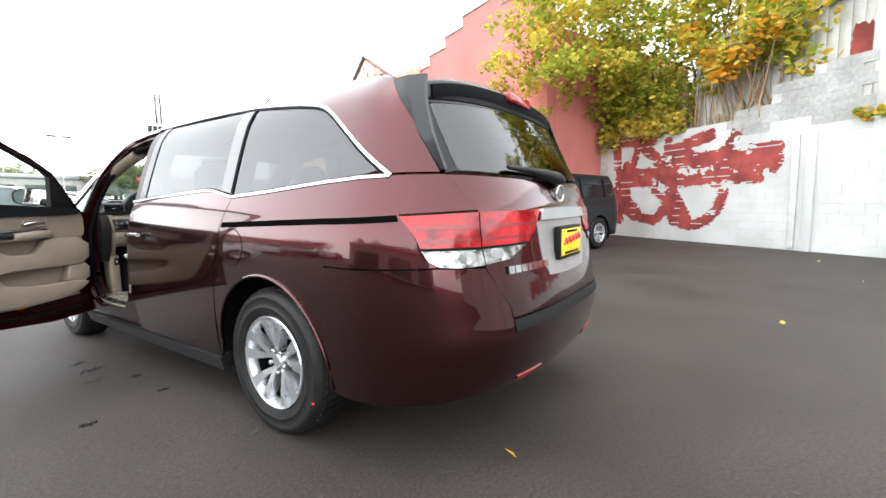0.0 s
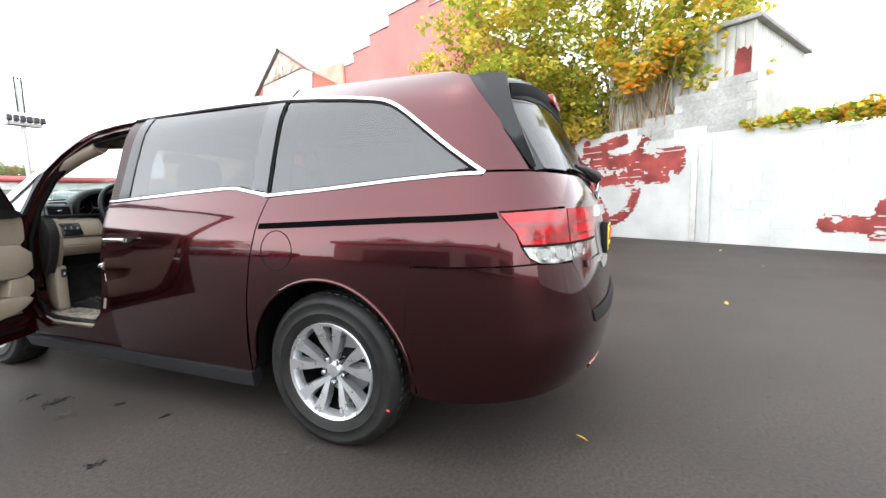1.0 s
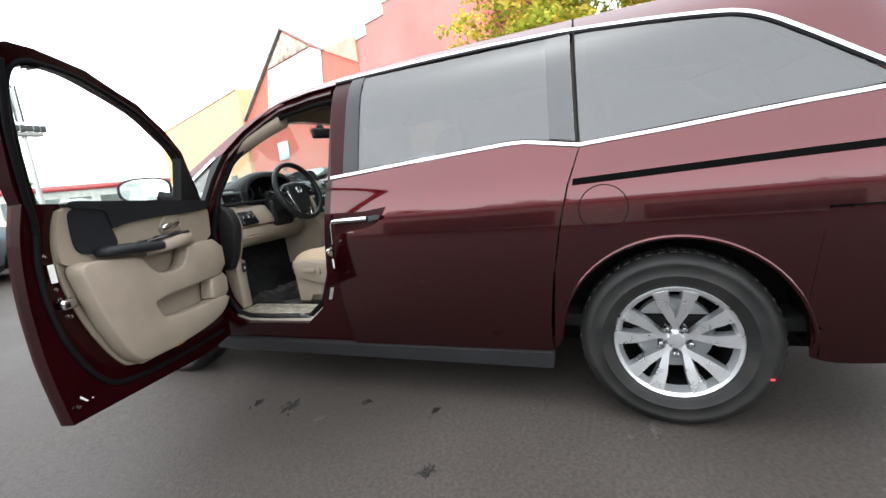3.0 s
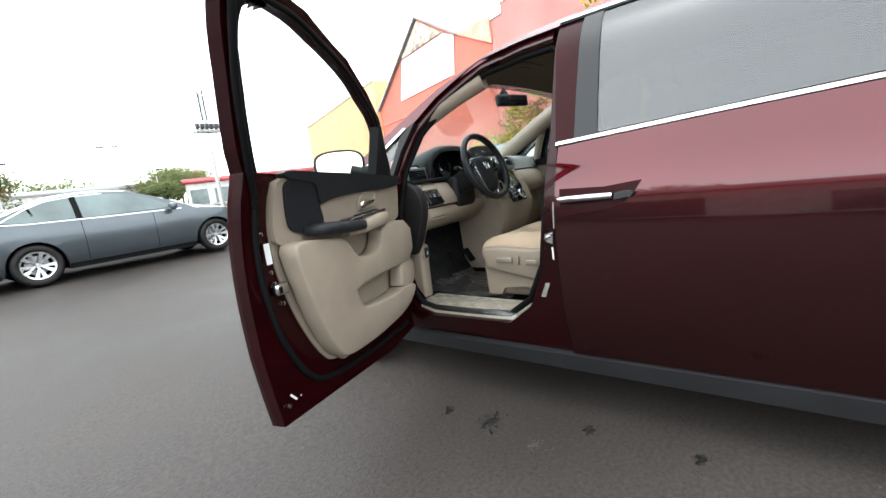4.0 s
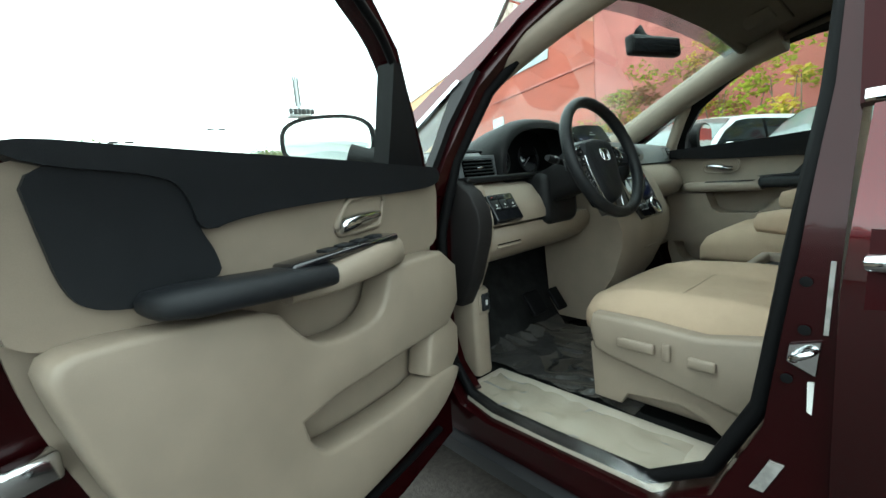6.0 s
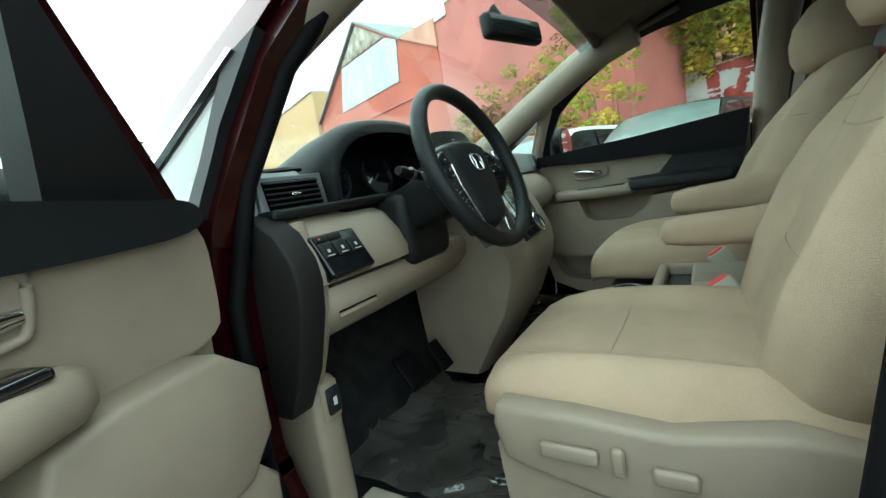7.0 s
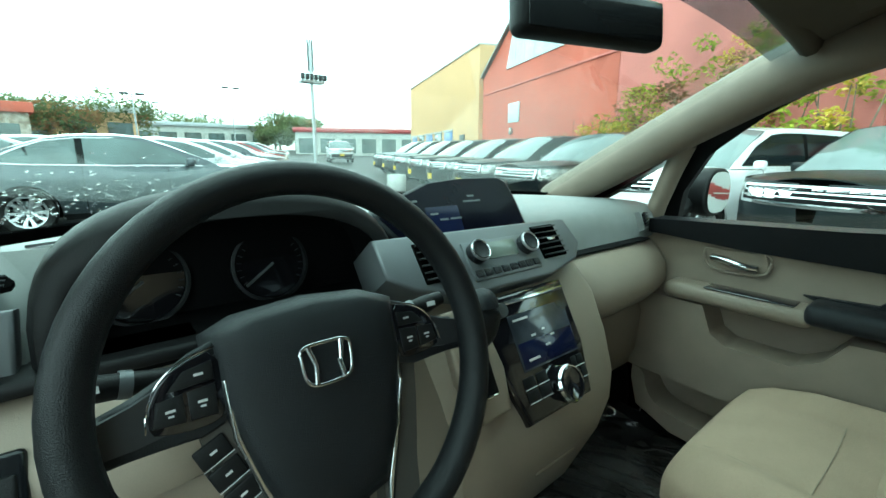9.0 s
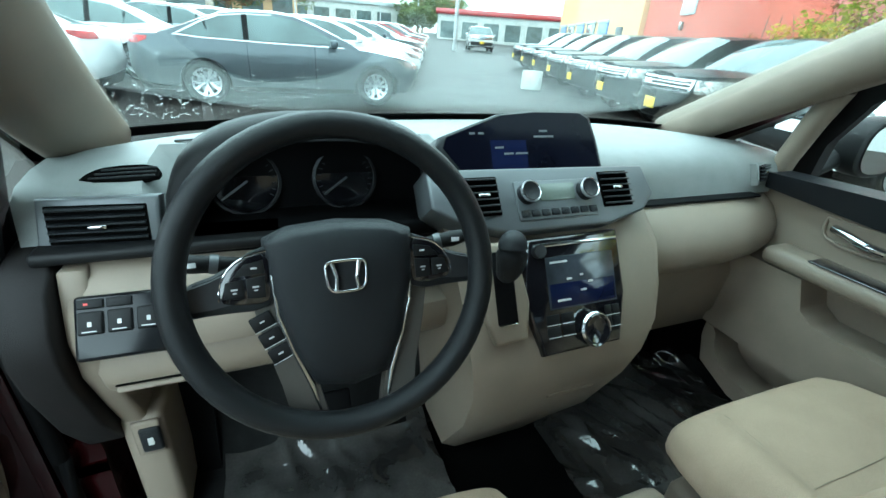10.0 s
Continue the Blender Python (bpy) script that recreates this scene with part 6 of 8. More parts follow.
def front_seat(cx, inner, lean=.29):
    """A cloth bucket seat; inner is the side (+1 or -1) of its armrest."""
    pas = inner < 0
    seat = empty("front_seat")
    seat.parent = van
    seat["label"] = "beige cloth front seat with a folding armrest"
    # cushion and backrest: a padded centre between raised bolsters
    def pad(u, bl):
        return (1 - abs(u) ** 3.6) ** (1 / 3.6) + bl * (.55 * math.exp(-((abs(u) - .79) / .16) ** 2) - .12 * math.exp(-((abs(u) - .55) / .05) ** 2))
    US = [math.sin(math.pi / 2 * k / 14) for k in range(-14, 15)]
    C = [(2.150, .640, .20, .035, 0), (2.142, .652, .225, .050, 0), (2.125, .660, .243, .062, .15), (2.08, .664, .258, .070, .4), (2.0, .666, .266, .074, .7), (1.90, .662, .270, .076, .9), (1.78, .655, .272, .078, 1.0), (1.66, .648, .270, .078, 1.0), (1.56, .642, .25, .07, .8)]
    if pas:
        C = [(y - .05 * (y - 1.56), z + .048, hx, th, bl) for y, z, hx, th, bl in C]
    bm = bmesh.new()
    loft(bm, [[(cx + hx * u, y, z + th * pad(u, bl)) for u in US] + [(cx + hx * u, y, z - .05 * (1 - abs(u) ** 4) ** .25) for u in US[-2:0:-1]] for y, z, hx, th, bl in C])
    part("seat_cushion", solid(bm), FABRIC, seat, "beige cloth cushion", smooth=70)

    def on_cushion(u, y):
        row = [interp(y, sorted((c[0], c[n]) for c in C)) for n in (1, 2, 3, 4)]
        return Vector((cx + row[1] * u, y, row[0] + row[2] * pad(u, row[3]) + .0005))
    part("cushion_seam", tube([on_cushion(u, 1.905 + .012 * u * u) for u in [-.55 + .11 * k for k in range(11)]], .0014, 6), SEAM, seat)
    for sx in (-1, 1):
        part("cushion_seam", tube([on_cushion(sx * (.55 + .03 * k / 12), 2.12 - .54 * k / 12) for k in range(13)], .0014, 6), SEAM, seat)
    B = [(.66, .21, .07, 0), (.70, .235, .078, .4), (.76, .258, .086, .8), (.88, .264, .090, 1), (1.0, .268, .088, 1), (1.08, .250, .084, .8), (1.14, .226, .078, .4), (1.19, .196, .068, .1), (1.222, .165, .056, 0), (1.238, .13, .04, 0)]
    if pas:
        B = [(z + .04 * max(0, z - .8) / .43, hx * interp(z, [(.7, 1.06), (.95, 1.06), (1.08, .94), (1.19, .90)]), th, bl) for z, hx, th, bl in B]

    def lean_y(z):
        return (1.630 if pas else 1.600) - (z - .70) * lean
    bm = bmesh.new()
    loft(bm, [[(cx + hx * u, lean_y(z) + th * pad(u, bl), z) for u in US] + [(cx + hx * u, lean_y(z) - th * (1 - abs(u) ** 3) ** .33, z) for u in US[-2:0:-1]] for z, hx, th, bl in B])
    part("backrest", solid(bm), FABRIC, seat, "beige cloth backrest", smooth=70)

    def on_back(u, z):
        row = [interp(z, [(b[0], b[n]) for b in B]) for n in (1, 2, 3)]
        return Vector((cx + row[0] * u, lean_y(z) + row[1] * pad(u, row[2]) + .0005, z))
    for z0 in (1.085, .885):
        part("back_seam", tube([on_back(u, z0 + .03 * u * u) for u in [-.55 + .11 * k for k in range(11)]], .0015, 6), SEAM, seat)
    for sx in (-1, 1):
        part("back_seam", tube([on_back(sx * .55, .72 + .46 * k / 12) for k in range(13)], .0015, 6), SEAM, seat)
        part("back_seam", tube([on_back(sx * (.55 + .42 * k / 8), 1.135 - .01 * k / 8) for k in range(9)], .0014, 6), SEAM, seat)
    # headrest on two posts
    hy, hz = (.030, -.015) if pas else (.065, -.035)
    H = [((cx, hy + dy, hz + z), hx, (0, d, -.012), k) for dy, z, hx, d, k in ((1.372, 1.272, .120, .066, .75), (1.374, 1.285, .138, .084, .95), (1.376, 1.32, .146, .092, 1), (1.374, 1.37, .148, .096, 1), (1.366, 1.42, .142, .090, 1), (1.356, 1.458, .124, .074, .96), (1.350, 1.478, .09, .048, .75))]
    part("headrest", cushion_bm(H, 2.6), FABRIC, seat, "beige cloth headrest", smooth=60)
    for sx in (-1, 1):
        part("headrest_post", tube([(cx + sx * .06, lean_y(1.2), 1.20), (cx + sx * .06, hy + 1.378, hz + 1.32)], .006, 8), CHROME, seat)
    # folding armrest on the inner side
    ax = cx + inner * .292
    az = .045 if pas else 0

    def ay(y):
        return 1.835 - (1.845 - y) * .74 if pas else y
    part("armrest", cushion_bm([((ax, ay(1.845), az + .880), .03, (0, 0, .020), .6), ((ax, ay(1.835), az + .882), .04, (0, 0, .032), .9), ((ax, ay(1.78), az + .884), .046, (0, 0, .038), 1), ((ax, ay(1.65), az + .888), .048, (0, 0, .042), 1), ((ax, ay(1.50), az + .892), .048, (0, 0, .052), 1), ((ax, ay(1.43), az + .896), .048, (0, 0, .060), 1), ((ax, ay(1.385), az + .90), .044, (0, 0, .055), .9), ((ax, ay(1.36), az + .90), .03, (0, 0, .035), .7)], 3.0), FABRIC, seat, "beige folding armrest", smooth=60)
    part("armrest_pivot", revolve([(.034, 0), (.034, .006), (.028, .009), (0, .009)], Matrix.Translation((ax + inner * .046, ay(1.44), az + .90)) @ pose(0, 0, 0, 0, 90 * inner, 0), 20), BEIGE, seat)
    # outer side shield with power switches
    ox = cx - inner * .285
    _b = bmesh.new()
    SH = [(2.075, .70), (2.085, .665), (2.07, .60), (2.02, .585), (1.72, .525), (1.62, .53), (1.57, .60), (1.58, .70), (1.66, .715), (1.80, .690), (1.95, .700)]
    plate(SH, -.03, .028, Matrix(((0, 0, -inner, ox), (1, 0, 0, 0), (0, 1, 0, 0), (0, 0, 0, 1))), _b, .012)
    sh = part("side_shield", _b, BEIGE, seat, "beige plastic side shield", smooth=50)
    fx = ox - inner * .030
    for y0, y1, z0, z1 in ((1.90, 1.995, .628, .655), (1.862, 1.882, .618, .665), (1.765, 1.825, .618, .645)):
        part("seat_switch", box((min(fx, fx - inner * .014), y0, z0), (max(fx, fx - inner * .014), y1, z1), .006, 2), BEIGE, sh)
    _b = bmesh.new()
    plate([(2.10, .60), (2.09, .44), (2.01, .44), (1.99, .475), (1.86, .49), (1.80, .47), (1.76, .44), (1.60, .44), (1.60, .60)], -.012, .012, Matrix(((0, 0, -inner, ox + inner * .02), (1, 0, 0, 0), (0, 1, 0, 0), (0, 0, 0, 1))), _b, .004)
    part("seat_base_trim", _b, BEIGE, seat, "beige seat base trim")
    part("seat_base", box((cx - .22, 1.62, .42), (cx + .22, 2.085, .61), .02), BEIGE, seat)
    # buckle on the inner side
    bx = cx + inner * .262
    bk = part("belt_buckle", box((-.014, -.03, -.07), (.014, .03, .05), .006, 2, Matrix.Translation((bx, 1.70, .72)) @ pose(0, 0, 0, -35, 0, 0)), STRAP_CLOTH, seat, "beige belt buckle with a red button")
    part("buckle_button", box((-.010, -.022, .046), (.010, .022, .056), .003, 2, Matrix.Translation((bx, 1.70, .72)) @ pose(0, 0, 0, -35, 0, 0)), BUCKLE_RED, bk, "red release button")
    return seat


front_seat(-.425, 1, .40)
front_seat(.425, -1, .45)
_sb = bmesh.new()
loft(_sb, [[(x, y - .025, z), (x + .003, y - .025, z), (x + .003, y + .025, z), (x, y + .025, z)] for x, y, z in ((-.77, 1.46, 1.42), (-.78, 1.50, 1.1), (-.79, 1.535, .85), (-.80, 1.56, .62))])
part("driver_seat_belt", solid(_sb), STRAP_CLOTH, van, "beige seat belt webbing")

# console between the seats
con = part("centre_console", box((-.125, 1.46, .44), (.145, 1.90, .70), .02, 3), BEIGE, van, "beige console with cup holders")
part("console_front", box((-.105, 1.88, .44), (.130, 2.065, .672), .03, 3), BEIGE, con)
part("tray_wall", box((-.118, 1.855, .68), (.138, 1.885, .735), .01, 2), BEIGE, con)
part("tray_side", box((-.122, 1.48, .69), (-.10, 1.88, .735), .008, 2), BEIGE, con)
part("tray_side", box((.118, 1.48, .69), (.142, 1.88, .735), .008, 2), BEIGE, con)
part("tray_lid", box((-.10, 1.48, .70), (.118, 1.79, .742), .012, 3), BEIGE, con, "beige console lid")
part("tray_mat", box((-.10, 1.48, .698), (.118, 1.86, .705), .003), DARK_PLASTIC, con)
for x, y in ((.065, 1.975), (-.04, 1.975)):
    # flat disc on the console, black to paint the well's shade
    part("cup_holder", revolve([(.0415, .0), (.0415, .004), (.0, .003)], Matrix.Translation((x, y, .672)), 28), SLOT, con, "black disc in place of the shaded cup holder well")
    part("cup_rim", revolve([(.047, 0), (.050, .005), (.046, .008), (.042, .005)], Matrix.Translation((x, y, .671)), 28), GREY_PLASTIC, con)

# floor, film, pedals, firewall
part("cabin_floor", box((-.90, 1.45, .36), (.90, 2.75, .40), .005), CARPET, van, "dark carpet floor")
part("firewall", box((-.84, 2.72, .38), (.84, 2.78, 1.08), .01), CARPET, van)
part("toe_board", box((-.84, -.02, -.30), (.84, .02, .30), .01, 2, Matrix.Translation((0, 2.66, .55)) @ pose(0, 0, 0, -30, 0, 0)), CARPET, van)


def film(name, x0, x1, y0, y1, z, seed, label):
    """A crumpled clear sheet over the carpet."""
    bm = bmesh.new()
    nx, ny = 60, 60
    rows = []
    for j in range(ny + 1):
        row = []
        for i in range(nx + 1):
            x, y = x0 + (x1 - x0) * i / nx, y0 + (y1 - y0) * j / ny
            h = noise.noise(Vector((x * 7 + seed, y * 9, 0))) * .010 + (.5 - abs(noise.noise(Vector((x * 13 + y * 8, y * 4 - x * 2, seed))))) ** 3 * .085
            row.append((x, y, z + .012 + h + max(0, y - 2.52) * .55))
        rows.append(row)
    loft(bm, rows, close=False)
    return part(name, bm, FILM, van, label, smooth=60)


film("floor_film", -.69, -.17, 1.98, 2.66, .400, 3, "clear crumpled protective film over the carpet")
film("floor_film", .13, .80, 1.98, 2.66, .400, 11, "clear crumpled protective film over the carpet")
for x, w, z in ((-.28, .03, .56), (-.43, .045, .58)):
    part("pedal", box((-w, -.05, -.008), (w, .05, .008), .006, 2, Matrix.Translation((x, 2.50, z)) @ pose(0, 0, 0, 55, 0, 0)), SEAL, van, "black pedal")

# second row, dim behind the front seats
for cx in (-.45, .45):
    part("rear_backrest", cushion_bm([((cx, .55, .62), .22, (0, .08, 0), .9), ((cx, .50, .75), .25, (0, .085, 0), 1), ((cx, .42, 1.0), .25, (0, .08, 0), 1), ((cx, .35, 1.18), .2, (0, .06, 0), 1), ((cx, .34, 1.22), .14, (0, .05, 0), .7)]), FABRIC, van, "beige cloth second-row backrest", smooth=60)
    part("rear_cushion", cushion_bm([((cx, 1.02, .58), .22, (0, 0, .06), .8), ((cx, 1.0, .58), .25, (0, 0, .08), 1), ((cx, .6, .57), .25, (0, 0, .08), 1), ((cx, .55, .57), .24, (0, 0, .07), .9)]), FABRIC, van, smooth=60)

# ---- painted block wall and what stands behind it ----
WALL = Matrix.Translation((9.6, -2.95, 0)) @ pose(0, 0, 0, 0, 0, 90 - 34.5)      # x along the wall, -y behind it


def frame_at(x, y, az):
    """Along a street front: x along it, y outwards to its left, z up."""
    return Matrix.Translation((x, y, 0)) @ pose(0, 0, 0, 0, 0, 90 - az)


ST = frame_at(12.75, 8.24, 22)
UP = pose(0, 0, 0, 90, 0, 0)


def wall_top(s):
    """Height of the wall, with a raised patch of older courses."""
    if -0.8 <= s < 0.0:
        return 3.8
    if 0.0 <= s < 0.8:
        return 3.6
    if 0.8 <= s < 1.6:
        return 3.2
    return 2.4 if s < -2.0 else 2.6 if s < -.8 else 3.0


wall_1 = part("wall_1", add_box(box((-26, -.30, -.2), (-.804, -.006, 2.38), m=WALL), (-.80, -.30, -.2), (6.25, -.006, 2.78), m=WALL), MORTAR)
tagged(wall_1, "whitewashed concrete block wall with red painted scrawl", "wall", kind="structure")
_core = bmesh.new()
for a, b, h in ((-.8, 0, 3.78), (0, .8, 3.58), (.8, 1.6, 3.18)):
    add_box(_core, (a + .004, -.296, 2.784), (b - .004, -.009, h), m=WALL)
part("raised_core", _core, MORTAR, wall_1)
_bk = bmesh.new()
add_box(_bk, (-.1996, -.055, -.0992), (.1996, .0, .0992), .0025, 1)
block_me = bpy.data.meshes.new("block")
_bk.to_mesh(block_me)
_bk.free()
block_me.materials.append(WALL_WHITE)
old_me = block_me.copy()
old_me.materials[0] = WALL_GREY
rest = bmesh.new()
random.seed(7)
_count = 0
for row in range(19):
    z = .1 + .2 * row
    for col in range(-66, 23):
        s = .4 * col + (.2 if row % 2 else 0)
        if z + .05 > wall_top(s) or s > 6.1:
            continue
        m = WALL @ Matrix.Translation((s, random.uniform(-.0015, .0015), z)) @ pose(0, 0, 0, random.uniform(-.2, .2), 0, random.uniform(-.2, .2))
        if -3.6 < s < 4.2 and _count < 300:
            ob = new("block", old_me if z > 2.55 + .25 * random.random() and -.9 < s < 1.7 else block_me)
            ob.matrix_world = m
            ob.parent = wall_1
            _count += 1
        else:
            tmp = bmesh.new()
            bmesh.ops.create_cube(tmp, size=1, matrix=Matrix.Translation((0, -.0275, 0)) @ Matrix.Diagonal((.3992, .055, .1984, 1)))
            join(rest, tmp, m)
tagged(part("block_rest", rest, WALL_WHITE, wall_1, smooth=0), kind="stuff")


STROKES = [
    ([(5.6, 2.98), (4.7, 2.90), (4.0, 2.86)], .30), ([(5.42, 2.95), (5.35, 1.8), (5.25, .55)], .34), ([(4.5, 2.9), (4.65, 2.4), (4.85, 1.95)], .26),
    ([(4.4, 2.78), (3.9, 2.35), (3.5, 2.0)], .34), ([(3.52, 2.0), (3.50, 2.4), (3.46, 2.75)], .24), ([(3.3, 2.5), (2.8, 2.62), (2.2, 2.74)], .30),
    ([(3.2, 2.2), (2.6, 2.16), (1.95, 2.14)], .36), ([(1.53, 2.70), (1.75, 2.3), (1.98, 1.92)], .26), ([(1.98, 1.92), (1.7, 1.72), (1.45, 1.60)], .26),
    ([(1.5, 2.22), (1.05, 2.22), (.62, 2.24)], .30), ([(1.45, 1.95), (1.1, 1.92), (.70, 1.92)], .26), ([(1.4, 1.66), (1.1, 1.62), (.88, 1.62)], .22),
    ([(5.3, 1.72), (4.3, 1.68), (3.3, 1.62), (2.3, 1.66)], .32), ([(5.2, .95), (4.6, .66), (3.9, .56), (3.58, .80)], .30), ([(3.36, 1.55), (3.34, 1.0), (3.19, .58)], .36),
    ([(3.2, .56), (2.65, .44), (2.2, .62), (1.92, .92), (1.80, 1.4), (2.1, 1.6), (2.4, 1.66)], .26),     ([(5.0, 2.2), (4.9, 1.9), (5.0, 1.2)], .30), ([(3.9, 1.4), (3.6, 1.2), (3.5, .95)], .22), ([(2.9, 2.45), (2.7, 2.1), (2.75, 1.8)], .34),
    ([(5.3, 1.95), (4.4, 1.88), (3.2, 1.82), (1.95, 1.78)], .40), ([(5.35, 1.5), (5.0, 1.1), (4.6, .75)], .46), ([(3.35, 1.4), (3.1, 1.0), (2.85, .6)], .40), ([(1.75, 2.2), (1.3, 2.0), (.72, 1.95)], .50), ([(1.3, 1.75), (1.0, 1.62)], .30),
    ([(-2.35, .52), (-3.2, .54), (-5.2, .56)], .30), ([(-3.35, .78), (-4.2, 1.1), (-5.6, 1.5)], .62), ([(-3.8, 1.3), (-4.3, 1.7), (-5.4, 2.0)], .60), ([(-3.9, 2.15), (-4.6, 2.25)], .34), ([(-3.1, .36), (-4.0, .34), (-5.2, .36)], .30),
]


def paint_area(strokes, seed):
    """Brushed paint on the blocks, laid in thin ragged courses that skip most of the joints."""
    g = random.Random(seed)
    lines = [([Vector((p.x, p.y)) for p in smooth_line([(a, b, 0) for a, b in pts], 8)], w / 2) for pts, w in strokes]
    bm = bmesh.new()
    step, h = .03, .0125
    for r in range(110):
        z = .24 + 2 * h * r
        joint = abs((z + .1) % .2 - .1) > .088
        run = None
        lo, hi = min(min(p.x for p in l) for l, _ in lines) - .4, max(max(p.x for p in l) for l, _ in lines) + .4
        for k in range(int((hi - lo) / step) + 1):
            x = lo + step * k
            q = Vector((x, z))
            rag = .055 * noise.noise(Vector((x * 5, z * 24, seed))) + .03 * noise.noise(Vector((x * 21, z * 60, seed)))
            inside = any(min((q - p).length for p in l) < w + rag for l, w in lines)
            worn = noise.noise(Vector((x * 1.7, z * 2.4, seed + 3))) + .5 * noise.noise(Vector((x * 7, z * 14, seed))) > .46 or (joint and noise.noise(Vector((x * 3.1, z, seed + 9))) > .22)
            if inside and not worn:
                run = run if run is not None else x
            elif run is not None:
                add_box(bm, (run, .004, z - h), (x - step * g.uniform(0, .6), .0075, z + h))
                run = None
    bmesh.ops.transform(bm, matrix=WALL, verts=bm.verts)
    return part("red_paint", bm, TAG_RED, wall_1, "dull red brushed paint", smooth=0)


paint_area([(p, w * 1.06) for p, w in STROKES if p[0][0] > 0], 20)
paint_area([(p, w * 1.06) for p, w in STROKES if p[0][0] < 0], 31)
part("wall_pilaster", box((-.16, -.03, 0), (.02, .075, 2.45), .012, m=WALL), WALL_WHITE, wall_1, "white pilaster strip")
part("drain_pipe", box((.16, -.01, .04), (.30, .055, 2.45), .02, m=WALL), CONCRETE, wall_1, "grey vertical pipe strip")

# upper terrace behind the wall
terrace = part("ground_terrace", box((-26, -40, -.3), (6.2, -.30, 2.2), m=WALL), node_mat("terrace_soil", (0.12, 0.10, 0.07), 0.95, vary=0.3, scale=1.0))
tagged(terrace, "raised ground behind the block wall", "ground", kind="structure")

fence = tagged(empty("board_fence"), "weathered grey picket fence on the wall", "fence")
for k in range(34):
    s = 1.5 + .11 * k + random.uniform(-.01, .01)
    part("picket", box((s - .045, -.32, 2.78), (s + .045, -.295, 3.22 + random.uniform(-.08, .08)), .004, 1, WALL), OLD_WOOD, fence)


# ---- leaves and bushes ----
def leaf_mesh(spots, size, rng, lobes=True):
    """Many small folded leaves at the given places."""
    vs, fs = [], []
    for p in spots:
        s = size * rng.uniform(.6, 1.35)
        m = Euler((rng.uniform(-.9, .9), rng.uniform(-.9, .9), rng.uniform(0, 6.28))).to_matrix()
        base = len(vs)
        shape = ((0, -.5, 0), (.42, -.12, .10), (.30, .30, .06), (0, .55, -.04), (-.30, .30, .06), (-.42, -.12, .10)) if lobes else ((0, -.5, 0), (.28, 0, .08), (0, .55, 0), (-.28, 0, .08))
        for q in shape:
            v = Vector(p) + m @ (Vector(q) * s)
            vs.append((v.x, v.y, v.z))
        n = len(shape)
        if lobes:
            fs += [(base, base + 1, base + 2, base + 3), (base, base + 3, base + 4, base + 5)]
        else:
            fs += [(base, base + 1, base + 2), (base, base + 2, base + 3)]
    me = bpy.data.meshes.new("foliage")
    me.from_pydata(vs, [], fs)
    return me


def foliage(name, spots, size, mat, parent, rng, label="", lobes=True):
    me = leaf_mesh(spots, size, rng, lobes)
    me.materials.append(mat)
    ob = new(name, me)
    ob.parent = parent
    if label:
        ob["label"] = label
    return ob


def clump(rng, c, r, n):
    """Places in a loose ball, denser at its rim."""
    out = []
    for _ in range(n):
        v = Vector((rng.gauss(0, 1), rng.gauss(0, 1), rng.gauss(0, 1))).normalized() * r * rng.uniform(.45, 1.05) ** .7
        out.append(Vector(c) + Vector((v.x, v.y, v.z * .75)))
    return out


STEM_BARK = node_mat("pale_stem_bark", (0.30, 0.21, 0.13), 0.9, vary=0.3, scale=8, fine=0.2)
rng = random.Random(12)
tree = tagged(empty("autumn_tree"), "multi-stemmed maple in green, yellow and orange autumn leaf", "tree")
GREEN, YEL, ORA = [], [], []
for i in range(46):
    a = rng.uniform(1.5, 6.0)
    b = -.45 - rng.random() * 1.8
    top = 4.6 + 2.4 * rng.random()
    p0 = WALL @ Vector((a + rng.uniform(-.2, .2), b, 2.18))
    p1 = WALL @ Vector((a + rng.uniform(-.3, .3), b + rng.uniform(0, .3), 3.4))
    p2 = WALL @ Vector((a + rng.uniform(-.7, .7), b + rng.uniform(-.3, .9), top))
    part("stem", tube([p0, p1, (p1 + p2) / 2 + Vector((.05, 0, .1)), p2], [.045, .035, .025, .012], 6), BARK, tree)
for i in range(64):
    a, b = rng.uniform(.9, 3.5), rng.uniform(-.55, -.12)
    p0 = WALL @ Vector((a, b, 2.18))
    p1 = WALL @ Vector((a + rng.uniform(-.14, .14), b + rng.uniform(-.1, .15), 3.2))
    p2 = WALL @ Vector((a + rng.uniform(-.45, .45), b + rng.uniform(-.2, .4), rng.uniform(4.0, 4.9)))
    part("stem", tube([p0, p1, p2], [.026, .02, .010], 5), STEM_BARK, tree)
for i in range(64):
    c = WALL @ Vector((rng.uniform(3.0, 6.3), rng.uniform(-.7, .1), rng.uniform(2.8, 4.7)))
    for q in clump(rng, c, rng.uniform(.25, .45), 46):
        (GREEN if rng.random() < .62 else YEL).append(q)
